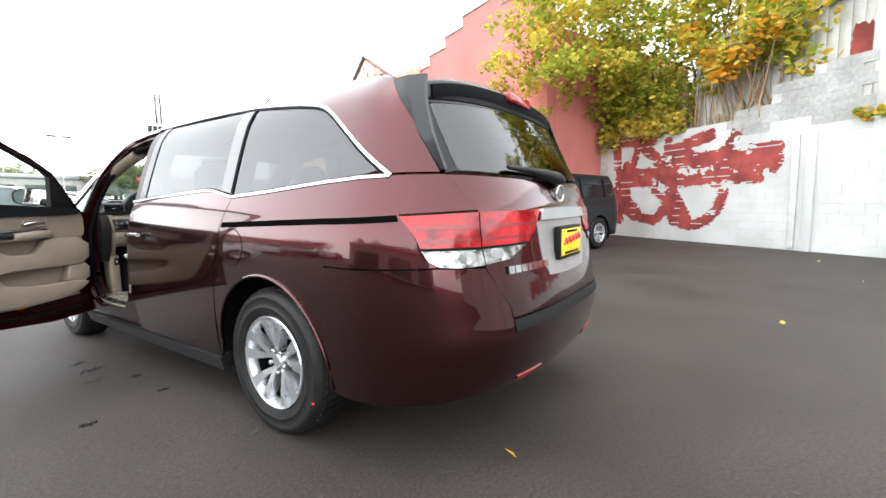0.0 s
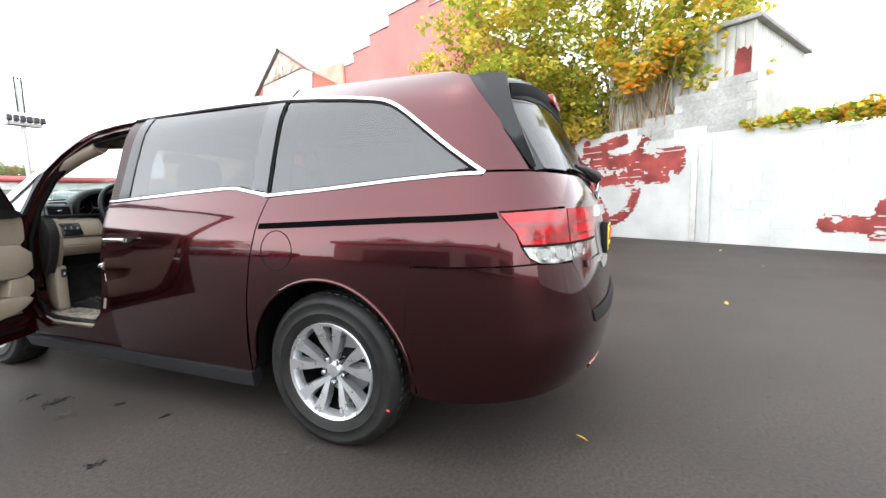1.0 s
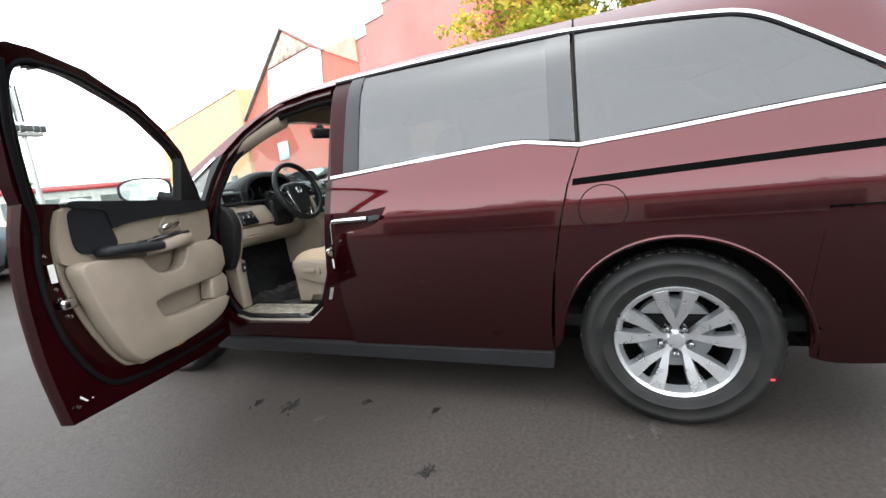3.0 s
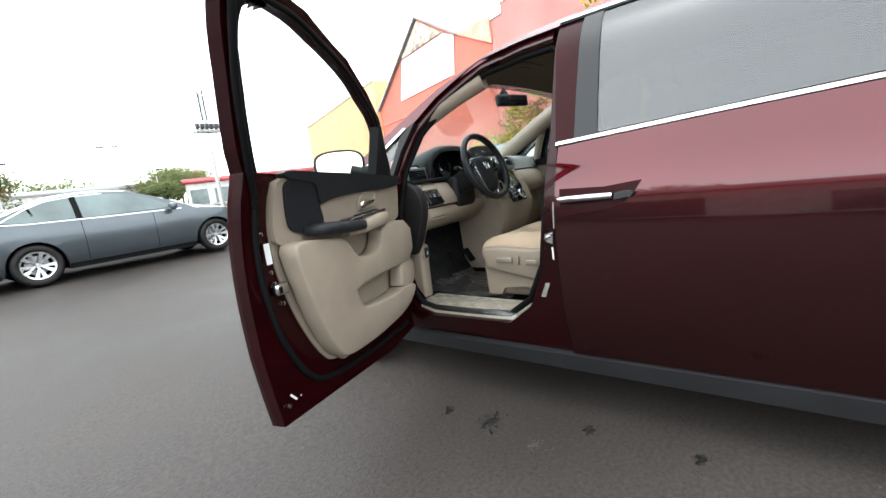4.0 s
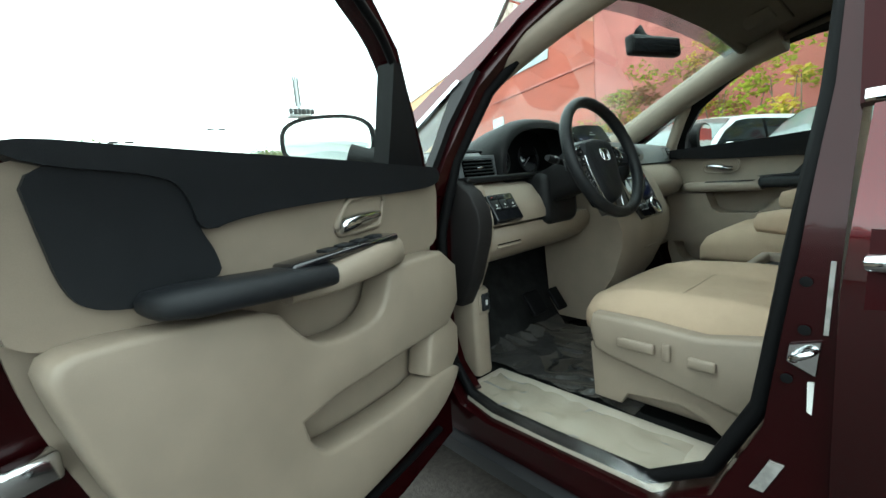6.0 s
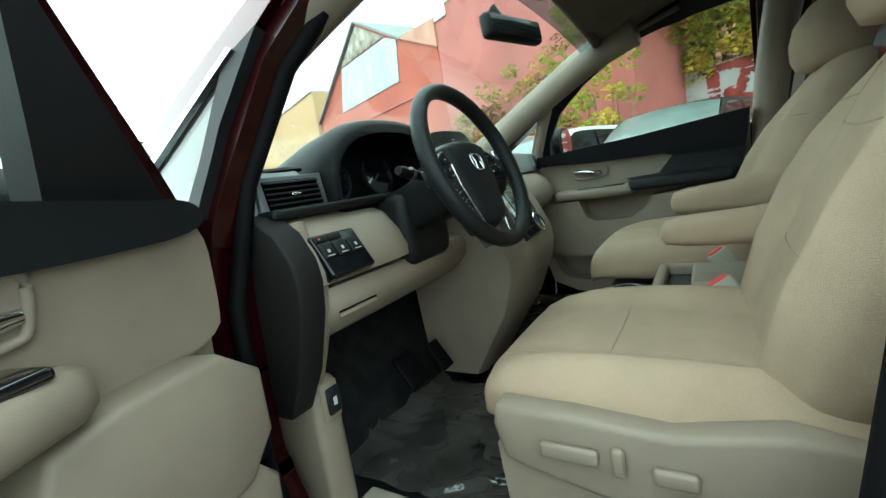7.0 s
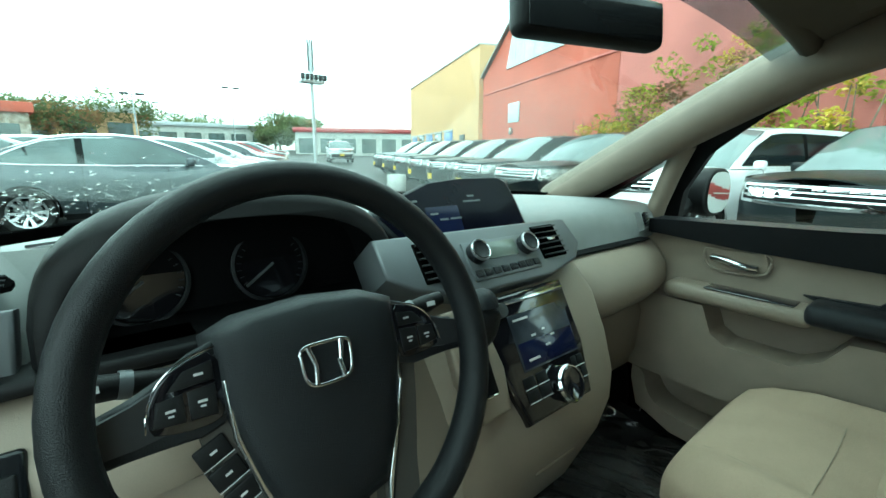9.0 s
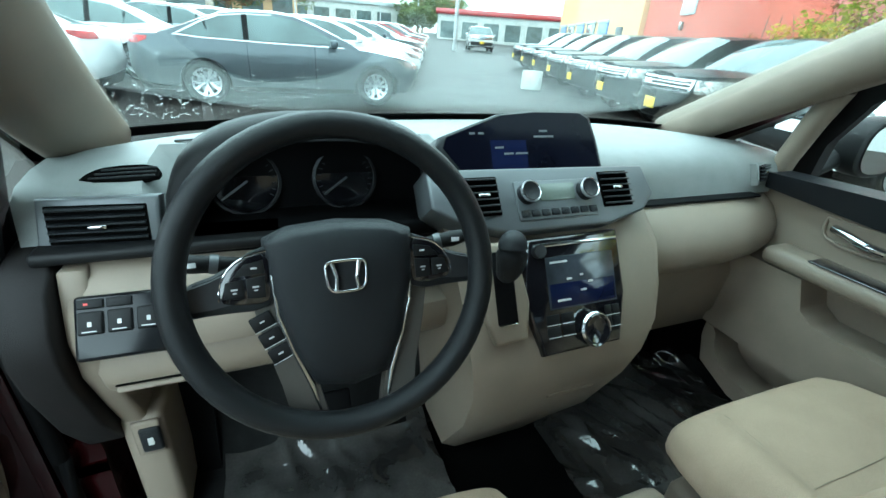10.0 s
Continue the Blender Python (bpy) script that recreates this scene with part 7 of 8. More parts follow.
for i in range(300):
    a = rng.uniform(-.3, 6.7)
    b = rng.uniform(-2.6, .5) if a < 3.6 else rng.uniform(-1.6, 2.2)
    peak = 8.9 if a > 1.8 else 6.2 + 1.0 * max(0, a)
    low = 3.95 if a < 3.2 else 3.35 if b < .6 else 4.2
    z = rng.uniform(low, peak)
    c = WALL @ Vector((a, b, z))
    pts = clump(rng, c, rng.uniform(.30, .55), rng.randint(40, 72))
    f = rng.random()
    warm = a < 2.6 and z < 5.8
    for q in pts:
        g = rng.random()
        if warm:
            (ORA if g < .09 else YEL if g < .50 else GREEN).append(q)
        elif f < .38:
            (YEL if g < .72 else GREEN).append(q)
        else:
            (GREEN if g < .76 else YEL).append(q)
for i in range(90):
    c = ST @ Vector((rng.uniform(-7.4, -5.1), rng.uniform(.3, 1.8), rng.uniform(4.4, 9.0)))
    g = rng.random()
    (YEL if g < .45 else GREEN).extend(clump(rng, c, rng.uniform(.3, .55), rng.randint(26, 46)))
for a, z in ((1.6, 4.0), (1.2, 4.3), (1.9, 4.5), (.7, 4.7), (2.5, 5.2)):
    ORA += clump(rng, WALL @ Vector((a, .45, z)), .32, 40)
    YEL += clump(rng, WALL @ Vector((a + .3, .4, z + .25)), .4, 60)
for i in range(150):
    c = WALL @ Vector((rng.uniform(.2, 6.2), rng.uniform(-.9, .7), rng.uniform(3.9, 8.8)))
    for q in clump(rng, c, rng.uniform(.3, .5), 44):
        (GREEN if rng.random() < .66 else YEL).append(q)
for i in range(16):
    YEL += clump(rng, WALL @ Vector((rng.uniform(2.9, 5.8), rng.uniform(-.2, .3), rng.uniform(3.0, 3.4))), .26, 40)
for i in range(9):
    (YEL if i % 3 else GREEN).extend(clump(rng, WALL @ Vector((-.5 - .26 * i, -.2, 6.0 + .08 * i + rng.uniform(-.2, .4))), .3, 34))
foliage("crown", GREEN, .140, LEAF_G, tree, rng, "yellow-green leaves")
foliage("yellow_foliage", YEL, .140, LEAF_Y, tree, rng, "yellow leaves")
foliage("orange_foliage", ORA, .165, LEAF_O, tree, rng, "orange leaves")
vine = tagged(empty("wall_vine"), "low green and orange creeper along the wall top", "vine")
VG, VO = [], []
for i in range(60):
    a = -.85 - 2.3 * i / 60 + rng.uniform(-.05, .05)
    c = WALL @ Vector((a, rng.uniform(-.35, .06), 2.58 + rng.uniform(-.04, .22) * (1 - .25 * math.sin(a * 5))))
    VG += clump(rng, c, rng.uniform(.10, .17), 20)
    VO += clump(rng, c, rng.uniform(.10, .17), 9)
for i in range(40):
    c = WALL @ Vector((-3.5 - 2.1 * i / 40 + rng.uniform(-.05, .05), rng.uniform(-.4, .06), 2.42 + rng.uniform(-.05, .25)))
    VG += clump(rng, c, rng.uniform(.12, .2), 24)
foliage("leaves", VG, .10, LEAF_G, vine, rng)
foliage("turning_leaves", VO, .10, LEAF_O, vine, rng)
# shed on the terrace
SH = WALL @ Matrix.Translation((-.68, -.6, 2.15)) @ pose(0, 0, 0, 0, 0, 5.6)
shed = tagged(empty("shed"), "pale board shed with a red painted panel", "shed")
part("shed_wall", box((.02, -4.0, 0), (3.6, -.02, 2.93), m=SH), SIDING, shed)
part("shed_roof", box((-.14, -4.2, 2.93), (3.7, .12, 3.04), .015, m=SH), ROOF_GREY, shed)
for k in range(20):
    part("board", box((0, -.195 - .2 * k, .02), (.019, -.005 - .2 * k, 2.925), .004, 1, SH), SIDING, shed)
for k in range(17):
    part("board", box((.005 + .2 * k, -.019, .02), (.195 + .2 * k, 0, 2.925), .004, 1, SH), SIDING, shed)
_rp = random.Random(3)
part("shed_panel", plate([(.0 + .02 * _rp.random(), 1.50)] + [(.05 * k, 1.44 + .10 * _rp.random()) for k in range(1, 8)] + [(.36 + .05 * _rp.random(), 1.55 + .08 * k) for k in range(9)] + [(.34 - .05 * k, 2.30 + .12 * _rp.random()) for k in range(6)] + [(.02 * _rp.random(), 2.2 - .09 * k) for k in range(7)], -.010, -.001, SH @ pose(0, 0, 0, 90, 0, 0)), TAG_RED, shed, "ragged red paint on the boards")
part("corner_post", box((-.02, -.04, 0), (.05, .03, 2.92), .006, 1, SH), SIDING, shed)


# ---- red building, gabled building, yellow building ----
red = tagged(empty("red_building"), "red painted building with a stepped parapet", "building")
STEP = [(1.9, -.3), (1.9, 6.93), (1.2, 6.93), (1.2, 7.31), (0, 7.31), (0, 7.69), (-1.22, 7.69), (-1.22, 8.06), (-3.45, 8.06), (-3.45, 7.69), (-4.6, 7.69), (-4.6, 7.30), (-5.5, 7.30), (-5.5, -.3)]
part("facade", plate(STEP, 0, .35, ST @ UP), RED_BRICK, red)
for (a, h), (b, k) in zip(STEP[1:-1], STEP[2:]):
    if abs(h - k) < .01:
        part("coping", box((min(a, b) - .03, -.38, h), (max(a, b) + .03, .04, h + .05), .015, m=ST), ROOF_GREY, red)
part("rear_wall", box((-5.5, -8, -.3), (1.9, -.36, 6.4), m=ST), RED_BRICK, red)
gab = tagged(empty("gabled_building"), "orange-red building with a boarded gable and a pale panel", "building")
part("facade", plate([(14.0, -.3), (14.0, 5.72), (7.8, 9.12), (4.35, 7.22), (1.93, 6.2), (1.93, -.3)], 0, 9, ST @ UP), ORANGE_WALL, gab)
part("gable_boarding", plate([(10.0, 7.82), (7.8, 9.02), (5.42, 7.72)], -.06, -.02, ST @ UP), OLD_WOOD, gab, "weathered bare boards")
for k in range(9):
    a = 5.9 + .45 * k
    top = 9.0 - .54 * abs(a - 7.8)
    part("board", box((a - .205, .062, 7.76), (a + .205, .075, max(7.85, top - .12)), .004, 1, ST), OLD_WOOD, gab)
part("pale_panel", plate([(10.75, 5.7), (9.98, 7.72), (5.4, 7.66), (4.55, 7.3), (4.85, 5.68)], -.05, -.02, ST @ UP), PALE_PANEL, gab, "pale blue-white boarded panel")
for k in range(5):
    part("panel_joint", box((5.9 + k * .95, .052, 5.75), (5.92 + k * .95, .058, 7.6), m=ST), ROOF_GREY, gab)
part("roof_slope", plate([(4.2, 7.18), (7.8, 9.16), (7.8, 9.26), (4.2, 7.28)], -.18, 8.5, ST @ UP), ROOF_GREY, gab)
part("roof_slope", plate([(14.3, 5.6), (7.8, 9.16), (7.8, 9.26), (14.35, 5.72)], -.18, 8.5, ST @ UP), ROOF_GREY, gab)
part("side_cheek", plate([(4.36, 7.26), (1.86, 7.12), (1.84, 6.1)], -.10, -.02, ST @ UP), node_mat("salmon_boarding", (0.60, 0.30, 0.22), 0.8, vary=0.15, scale=2, fine=0.08), gab, "salmon boarded cheek")
part("string_course", box((1.95, .0, 4.75), (13.95, .05, 4.83), .01, m=ST), RED_BRICK, gab)
part("wall_sign", box((9.1, .02, 3.0), (10.3, .08, 3.95), .02, m=ST), PALE_PANEL, gab, "small pale blue sign")
part("wall_lamp", box((9.8, .02, 2.4), (10.0, .16, 2.75), .03, m=ST), LENS_CLEAR, gab)
yel = tagged(empty("yellow_building"), "ochre yellow flat-roofed building with blue shopfront windows", "building")
part("facade", box((14.03, -10, -.2), (32.5, .25, 7.62), m=ST), YELLOW_WALL, yel)
part("coping", box((14.03, -10, 7.62), (32.6, .32, 7.74), .02, m=ST), CONCRETE, yel)
BLUE_PANEL = node_mat("blue_panel", (0.03, 0.10, 0.30), 0.3, vary=0.2)
for k in range(5):
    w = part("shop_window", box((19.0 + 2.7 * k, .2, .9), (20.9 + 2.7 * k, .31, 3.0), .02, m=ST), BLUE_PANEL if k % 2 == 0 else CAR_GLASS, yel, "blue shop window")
    part("window_frame", box((18.9 + 2.7 * k, .25, 3.0), (21.0 + 2.7 * k, .36, 3.15), .02, m=ST), GALV, w)
part("side_door", box((16.4, .2, .5), (17.4, .31, 2.7), .02, m=ST), DARK_PLASTIC, yel, "dark side door")

# bank of shrubs at the foot of the red wall
hedge = tagged(empty("bank_hedge"), "overgrown bank of green and yellowing shrubs", "shrubs")
HG, HY, HR = [], [], []
for i in range(210):
    a = -5.7 + 9.8 * rng.random() ** 1.15
    top = 5.4 if a < -4 else 4.6 - .36 * (a + 4)
    c = ST @ Vector((a, rng.uniform(.25, 1.25), rng.uniform(.7, max(1.3, top))))
    g = rng.random()
    (HG if g < .62 else HY if g < .8 else HR).extend(clump(rng, c, rng.uniform(.25, .45), 60))
foliage("leaves", HG, .13, LEAF_G, hedge, rng, lobes=False)
foliage("yellow_foliage", HY, .13, LEAF_Y, hedge, rng, lobes=False)
foliage("dry_foliage", HR, .13, LEAF_R, hedge, rng, "dry brown leaves", lobes=False)
for i in range(26):
    a = rng.uniform(-5.6, 3)
    p = ST @ Vector((a, rng.uniform(.4, 1.0), .2))
    part("stem", tube([p, p + Vector((rng.uniform(-.2, .2), rng.uniform(-.2, .2), 1.2)), p + Vector((rng.uniform(-.4, .4), rng.uniform(-.4, .4), 2.4))], [.03, .022, .01], 5), BARK, hedge)
part("bank", tube([ST @ Vector((-5.6, .7, .1)), ST @ Vector((-1, .7, .25)), ST @ Vector((4.5, .7, .2))], [.7, .75, .5], 12), BARK, hedge, "brown earth bank")

# ---- parked cars ----
def make_car(name, paint, spec, label):
    """A parked car from its side shape; nose towards +y, rear axle at the origin."""
    car = tagged(empty(name), label, "car")
    sf = make_surf(spec["w"], spec["rear"], spec["front"], spec["s0"], spec["s1"], power=2.8, arc=1.3)
    wb, hub, ar = spec["wb"], spec["hub"], spec["arch"]
    s_r, s_f = spec["s0"] - 1.3, spec["s1"] + 1.3
    low = spec["sill"]

    def wrap(n, poly, mat, depth=.012, lift=0.0, cell=(.12, .10), lab=""):
        bm = skin(poly, sf, depth, cell, lift)
        skin(poly, sf, depth, cell, lift, bm, True)
        return part(n, bm, mat, car, lab)

    def cap(n, line, mat, rise, inset=0.0, lab=""):
        return part(n, crown_cap(line, sf, rise, .012, 8, inset=inset), mat, car, lab)
    a1 = [p for p in arch(0, hub, ar, 12) if p[1] > low]
    a2 = [p for p in arch(wb, hub, ar, 12) if p[1] > low]
    wrap("body", [(s_r, spec["belt"][0][1])] + spec["belt"] + [(s_f, low + .04), (wb + ar + .02, low)] + a2[::-1] + [(wb - ar - .02, low), (ar + .02, low)] + a1[::-1] + [(-ar - .02, low), (s_r, low + .06)], paint)
    wrap("greenhouse", spec["green"], paint)
    for n, poly in spec["windows"]:
        for mm in BOTH:
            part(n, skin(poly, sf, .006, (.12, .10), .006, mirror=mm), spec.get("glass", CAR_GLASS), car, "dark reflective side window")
    for n, poly, mat in spec["marks"]:
        if "grille" in n or "intake" in n:
            wrap(n, poly, mat, .012, .006)
            continue
        for mm in BOTH:
            part(n, skin(poly, sf, .012, (.12, .10), .006, mirror=mm), mat, car)
    cap("roof", spec["roof"], paint, .05)
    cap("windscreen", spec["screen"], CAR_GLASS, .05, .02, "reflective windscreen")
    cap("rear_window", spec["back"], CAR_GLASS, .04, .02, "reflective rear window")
    cap("hood", spec["hood"], paint, .05)
    if "deck" in spec:
        cap("trunk_lid", spec["deck"], paint, .03)
    wrap("lower_trim", [(s_r, low + .16), (-ar - .05, low + .03), (-ar - .05, low - .03), (s_r, low - .02)], BLACK_PLASTIC, .02, .01)
    for mm in BOTH:
        part("sill", skin([(ar + .02, low + .05), (wb - ar - .02, low + .05), (wb - ar - .02, low - .04), (ar + .02, low - .04)], sf, .04, (.12, .10), .004, mirror=mm), BLACK_PLASTIC, car)
    part("underbody", box((-.6, -.6, low - .02), (.6, wb + .5, low + .25), .02), SEAL, car)
    for cy in (0, wb):
        for sx in (-1, 1):
            wheel(car, pose(sx * (spec["w"][2][1] - .12), cy, hub, 0, 90 * sx, 0) @ pose(0, 0, 0, 0, 0, 13 * cy), spec["tyre"], .215, spec["rim"], kind="far")
            hh = bmesh.new()
            A = [(sx * (spec["w"][2][1] - .01), y, z) for y, z in arch(cy, hub, ar + .01, 10, -20, 200)]
            B = [(sx * .55, y, z) for _, y, z in A]
            loft(hh, [A, B, [(sx * .55, cy, hub)] * len(A)], close=False)
            part("wheel_housing", solid(hh), SEAL, car)
    for sx in (-1, 1):
        my, mz = spec["mirror"]
        part("door_mirror", box((sx * (spec["w"][3][1] + .03) - .02, my - .05, mz - .06), (sx * (spec["w"][3][1] + .2), my + .07, mz + .07), .04, 3), paint, car)
    for y in spec["seams"]:
        for mm in BOTH:
            part("door_seam", skin([(y - .004, low + .08), (y + .004, low + .08), (y + .004, spec["belt"][3][1] - .01), (y - .004, spec["belt"][3][1] - .01)], sf, .006, (.1, .1), .0015, mirror=mm), SEAL, car)
        part("door_handle", skin([(y + .06, .80 + low * .3), (y + .24, .80 + low * .3), (y + .24, .825 + low * .3), (y + .06, .825 + low * .3)], sf, .02, (.1, .1), .018), paint, car)
    if "plate" in spec:
        py, pz = spec["plate"]
        part("plate_holder", box((-.16, py - .01, pz - .09), (.16, py + .012, pz + .09), .006), PLATE_YELLOW, car, "yellow dealer plate")
    return car


SEDAN = dict(
    w=[(.2, .80), (.35, .89), (.6, .925), (.86, .915), (.96, .875), (1.02, .84), (1.2, .75), (1.38, .64), (1.45, .56)], rear=[(.2, -1.0), (.5, -1.13), (.9, -1.10), (1.05, -1.0), (1.4, -.3)], front=[(.2, 3.60), (.5, 3.76), (.7, 3.73), (.86, 3.5), (1.0, 3.2)],
    s0=-.55, s1=3.0, wb=2.775, hub=.33, arch=.37, sill=.22, tyre=.33, rim=.215,
    belt=[(-1.2, 1.0), (-.55, 1.005), (0, .985), (1.0, .955), (2.2, .935), (2.6, .925), (3.0, .865), (3.7, .77), (4.3, .72)],
    green=[(-.62, .99), (-.45, 1.05), (-.05, 1.22), (.3, 1.345), (.7, 1.395), (1.1, 1.405), (1.45, 1.375), (1.8, 1.25), (2.2, 1.08), (2.5, .925), (1.0, .945), (0, .975)],
    windows=[("side_window", [(-.28, 1.035), (.02, 1.20), (.28, 1.30), (.62, 1.345), (.62, .99), (0, 1.0)]), ("side_window", [(.70, .985), (.70, 1.352), (1.08, 1.36), (1.42, 1.325), (1.75, 1.21), (2.16, .99)])],
    marks=[("door_pillar", [(.615, .99), (.615, 1.348), (.705, 1.354), (.705, .985)], SEAL), ("quarter_divider", [(.10, .995), (.05, 1.21), (.085, 1.225), (.14, .993)], SEAL), ("window_trim", [(-.36, 1.02), (0, .992), (1.0, .968), (2.22, .955), (2.22, .938), (1.0, .950), (0, .975), (-.40, 1.005)], CHROME), ("window_trim", [(-.36, 1.02), (.0, 1.215), (.27, 1.32), (.65, 1.365), (1.08, 1.375), (1.08, 1.362), (.65, 1.352), (.28, 1.304), (.02, 1.198), (-.30, 1.03)], CHROME),
           ("tail_lamp", [(-.72, .965), (-1.3, .95), (-1.34, .86), (-.95, .86), (-.74, .91)], LENS_RED), ("head_lamp", [(3.1, .80), (3.75, .735), (3.70, .64), (3.25, .69)], LENS_CLEAR), ("front_grille", [(3.85, .72), (4.3, .70), (4.3, .56), (3.9, .58)], CHROME), ("front_intake", [(3.7, .45), (4.3, .45), (4.3, .28), (3.8, .28)], BLACK_PLASTIC)],
    roof=[(.28, 1.34), (.5, 1.375), (.7, 1.395), (1.1, 1.405), (1.45, 1.375)], screen=[(1.45, 1.373), (1.8, 1.25), (2.2, 1.08), (2.5, .925)], back=[(.28, 1.338), (-.05, 1.22), (-.45, 1.05), (-.60, 1.0)],
    hood=[(2.48, .93), (2.75, .905), (3.0, .868), (3.4, .81), (3.7, .77), (4.1, .73)], deck=[(-.58, 1.004), (-.8, 1.003), (-1.2, 1.0), (-1.5, .985)],
    mirror=(2.02, 1.0), seams=(.66, 1.72))
SUV = dict(
    glass=DARK_GLASS,
    w=[(.25, .93), (.45, .97), (.8, .99), (1.1, .975), (1.2, .93), (1.6, .84), (1.72, .77), (1.8, .68)], rear=[(.3, -1.0), (.6, -1.08), (1.1, -1.05), (1.75, -.85)], front=[(.3, 3.55), (.5, 3.72), (.9, 3.74), (1.12, 3.66), (1.2, 3.4), (1.8, 2.6)],
    s0=-.60, s1=2.95, wb=2.775, hub=.375, arch=.42, sill=.34, tyre=.375, rim=.225,
    belt=[(-1.2, 1.17), (-.55, 1.17), (0, 1.16), (1.0, 1.145), (2.2, 1.135), (2.5, 1.14), (3.0, 1.12), (3.6, 1.09), (4.2, 1.07)],
    green=[(-1.55, 1.16), (-1.30, 1.71), (-.6, 1.73), (.4, 1.75), (1.1, 1.74), (1.5, 1.70), (1.9, 1.50), (2.4, 1.15), (1.0, 1.135), (-.5, 1.16)],
    windows=[("side_window", [(-.95, 1.25), (-.82, 1.62), (-.30, 1.645), (-.30, 1.22)]), ("side_window", [(-.22, 1.21), (-.22, 1.65), (.62, 1.67), (.62, 1.185)]), ("side_window", [(.70, 1.185), (.70, 1.67), (1.15, 1.665), (1.45, 1.63), (1.8, 1.47), (2.15, 1.19)])],
    marks=[("door_pillar", [(.615, 1.19), (.615, 1.672), (.705, 1.672), (.705, 1.185)], SEAL), ("door_pillar", [(-.31, 1.21), (-.31, 1.645), (-.21, 1.65), (-.21, 1.21)], SEAL), ("tail_lamp", [(-.72, 1.12), (-1.05, 1.12), (-1.05, .80), (-.75, .85)], LENS_RED), ("head_lamp", [(2.84, 1.065), (3.56, 1.045), (3.53, .83), (3.02, .885)], LENS_CLEAR), ("front_grille", [(3.58, 1.045), (4.25, 1.05), (4.25, .82), (3.60, .84)], CHROME), ("grille_gap", [(3.64, 1.02), (4.25, 1.025), (4.25, .985), (3.64, .985)], SEAL), ("grille_gap", [(3.64, .965), (4.25, .97), (4.25, .93), (3.64, .93)], SEAL), ("grille_gap", [(3.64, .91), (4.25, .915), (4.25, .87), (3.66, .87)], SEAL), ("bumper_intake", [(3.45, .68), (4.25, .68), (4.25, .42), (3.5, .42)], BLACK_PLASTIC), ("fog_lamp", [(3.15, .62), (3.36, .62), (3.36, .52), (3.17, .52)], LENS_CLEAR)],
    roof=[(-1.30, 1.71), (-.9, 1.725), (-.4, 1.735), (.4, 1.75), (1.1, 1.74), (1.5, 1.70)], screen=[(1.5, 1.698), (1.9, 1.50), (2.2, 1.29), (2.4, 1.15)], back=[(-1.31, 1.70), (-1.42, 1.45), (-1.53, 1.22)],
    hood=[(2.4, 1.15), (2.7, 1.145), (3.0, 1.125), (3.6, 1.095), (4.0, 1.08)], mirror=(2.0, 1.2), seams=(.66, 1.72), plate=(3.76, .62))


def stand(x, y, deg):
    """A place on the lot, turned by degrees."""
    return Matrix.Translation((x, y, ground_z(x, y))) @ pose(0, 0, 0, 0, 0, deg)


grey_sedan = make_car("sedan", GREY_PAINT, SEDAN, "dark grey metallic saloon car parked in a row")
white_sedan = make_car("sedan", WHITE_PAINT, SEDAN, "white saloon car parked in a row")
red_sedan = make_car("sedan", RED_PAINT, SEDAN, "dark red saloon car parked in a row")
black_suv = make_car("suv", SUV_PAINT, SUV, "black sport utility vehicle with a chrome grille")
white_suv = make_car("suv", WHITE_PAINT, SUV, "white sport utility vehicle with a chrome grille")
for ob in (grey_sedan, white_sedan, red_sedan):
    ob["group"] = "parked saloon cars"
for ob in (black_suv, white_suv):
    ob["group"] = "parked sport utility vehicles"
grey_sedan.matrix_world = stand(-1.37, 10.9, -90)
row = [white_sedan, white_sedan, grey_sedan, white_sedan, red_sedan, grey_sedan, white_sedan, grey_sedan, red_sedan, white_sedan]
used = set()
for k, src in enumerate(row, 1):
    m = stand(-1.37 + .95 * k, 10.9 + 2.65 * k, -90)
    if src in (white_sedan, red_sedan) and src.name not in used:
        src.matrix_world = m
        used.add(src.name)
    else:
        copy_thing(src, m)
for k, src in enumerate([white_sedan, white_sedan, grey_sedan, white_sedan, white_sedan]):
    copy_thing(src, stand(-3.75 + .95 * k, 10.7 + 2.65 * k, 91))
SUV_TURN = 73
for k, src in enumerate([black_suv, white_suv, black_suv, black_suv, black_suv, black_suv, black_suv, black_suv, black_suv]):
    fx, fy = ((5.0, 2.9), (5.3, 5.35))[k] if k < 2 else (5.75 + .9 * (k - 2), 7.75 + 2.42 * (k - 2))
    m = stand(fx + 3.74 * .956, fy - 3.74 * .292, SUV_TURN)
    if k < 2:
        src.matrix_world = m
    else:
        copy_thing(src, m)
copy_thing(white_suv, stand(16.5, 38, 160))
copy_thing(black_suv, Matrix.Translation(WALL @ Vector((-2.85, -6.4, 2.2))) @ pose(0, 0, 0, 0, 0, 145.5))
for k in range(7):
    copy_thing((white_sedan, grey_sedan, red_sedan)[k % 3], stand(-14 + 3.4 * k, 30 + 3.0 * (k % 2), 175))
    copy_thing((grey_sedan, white_sedan)[k % 2], stand(-24 + 3.0 * k, 22, 5))

for ob in list(black_suv.children) + list(white_suv.children):     # the first two lose plates that would show in the camera's view
    if ob.name.startswith("plate_holder"):
        bpy.data.objects.remove(ob)

# ---- lot furniture and distance ----
barrel = part("planter_barrel", revolve([(0, 0), (.30, 0), (.31, .03), (.31, .50), (.29, .53), (.25, .53), (.24, .45), (0, .45)], Matrix.Translation((7.15, 13.9, ground_z(7.15, 13.9))), 28), CONCRETE)
tagged(barrel, "pale round concrete bollard on the asphalt", "bollard")
TX, TY = 13.0, 34.5
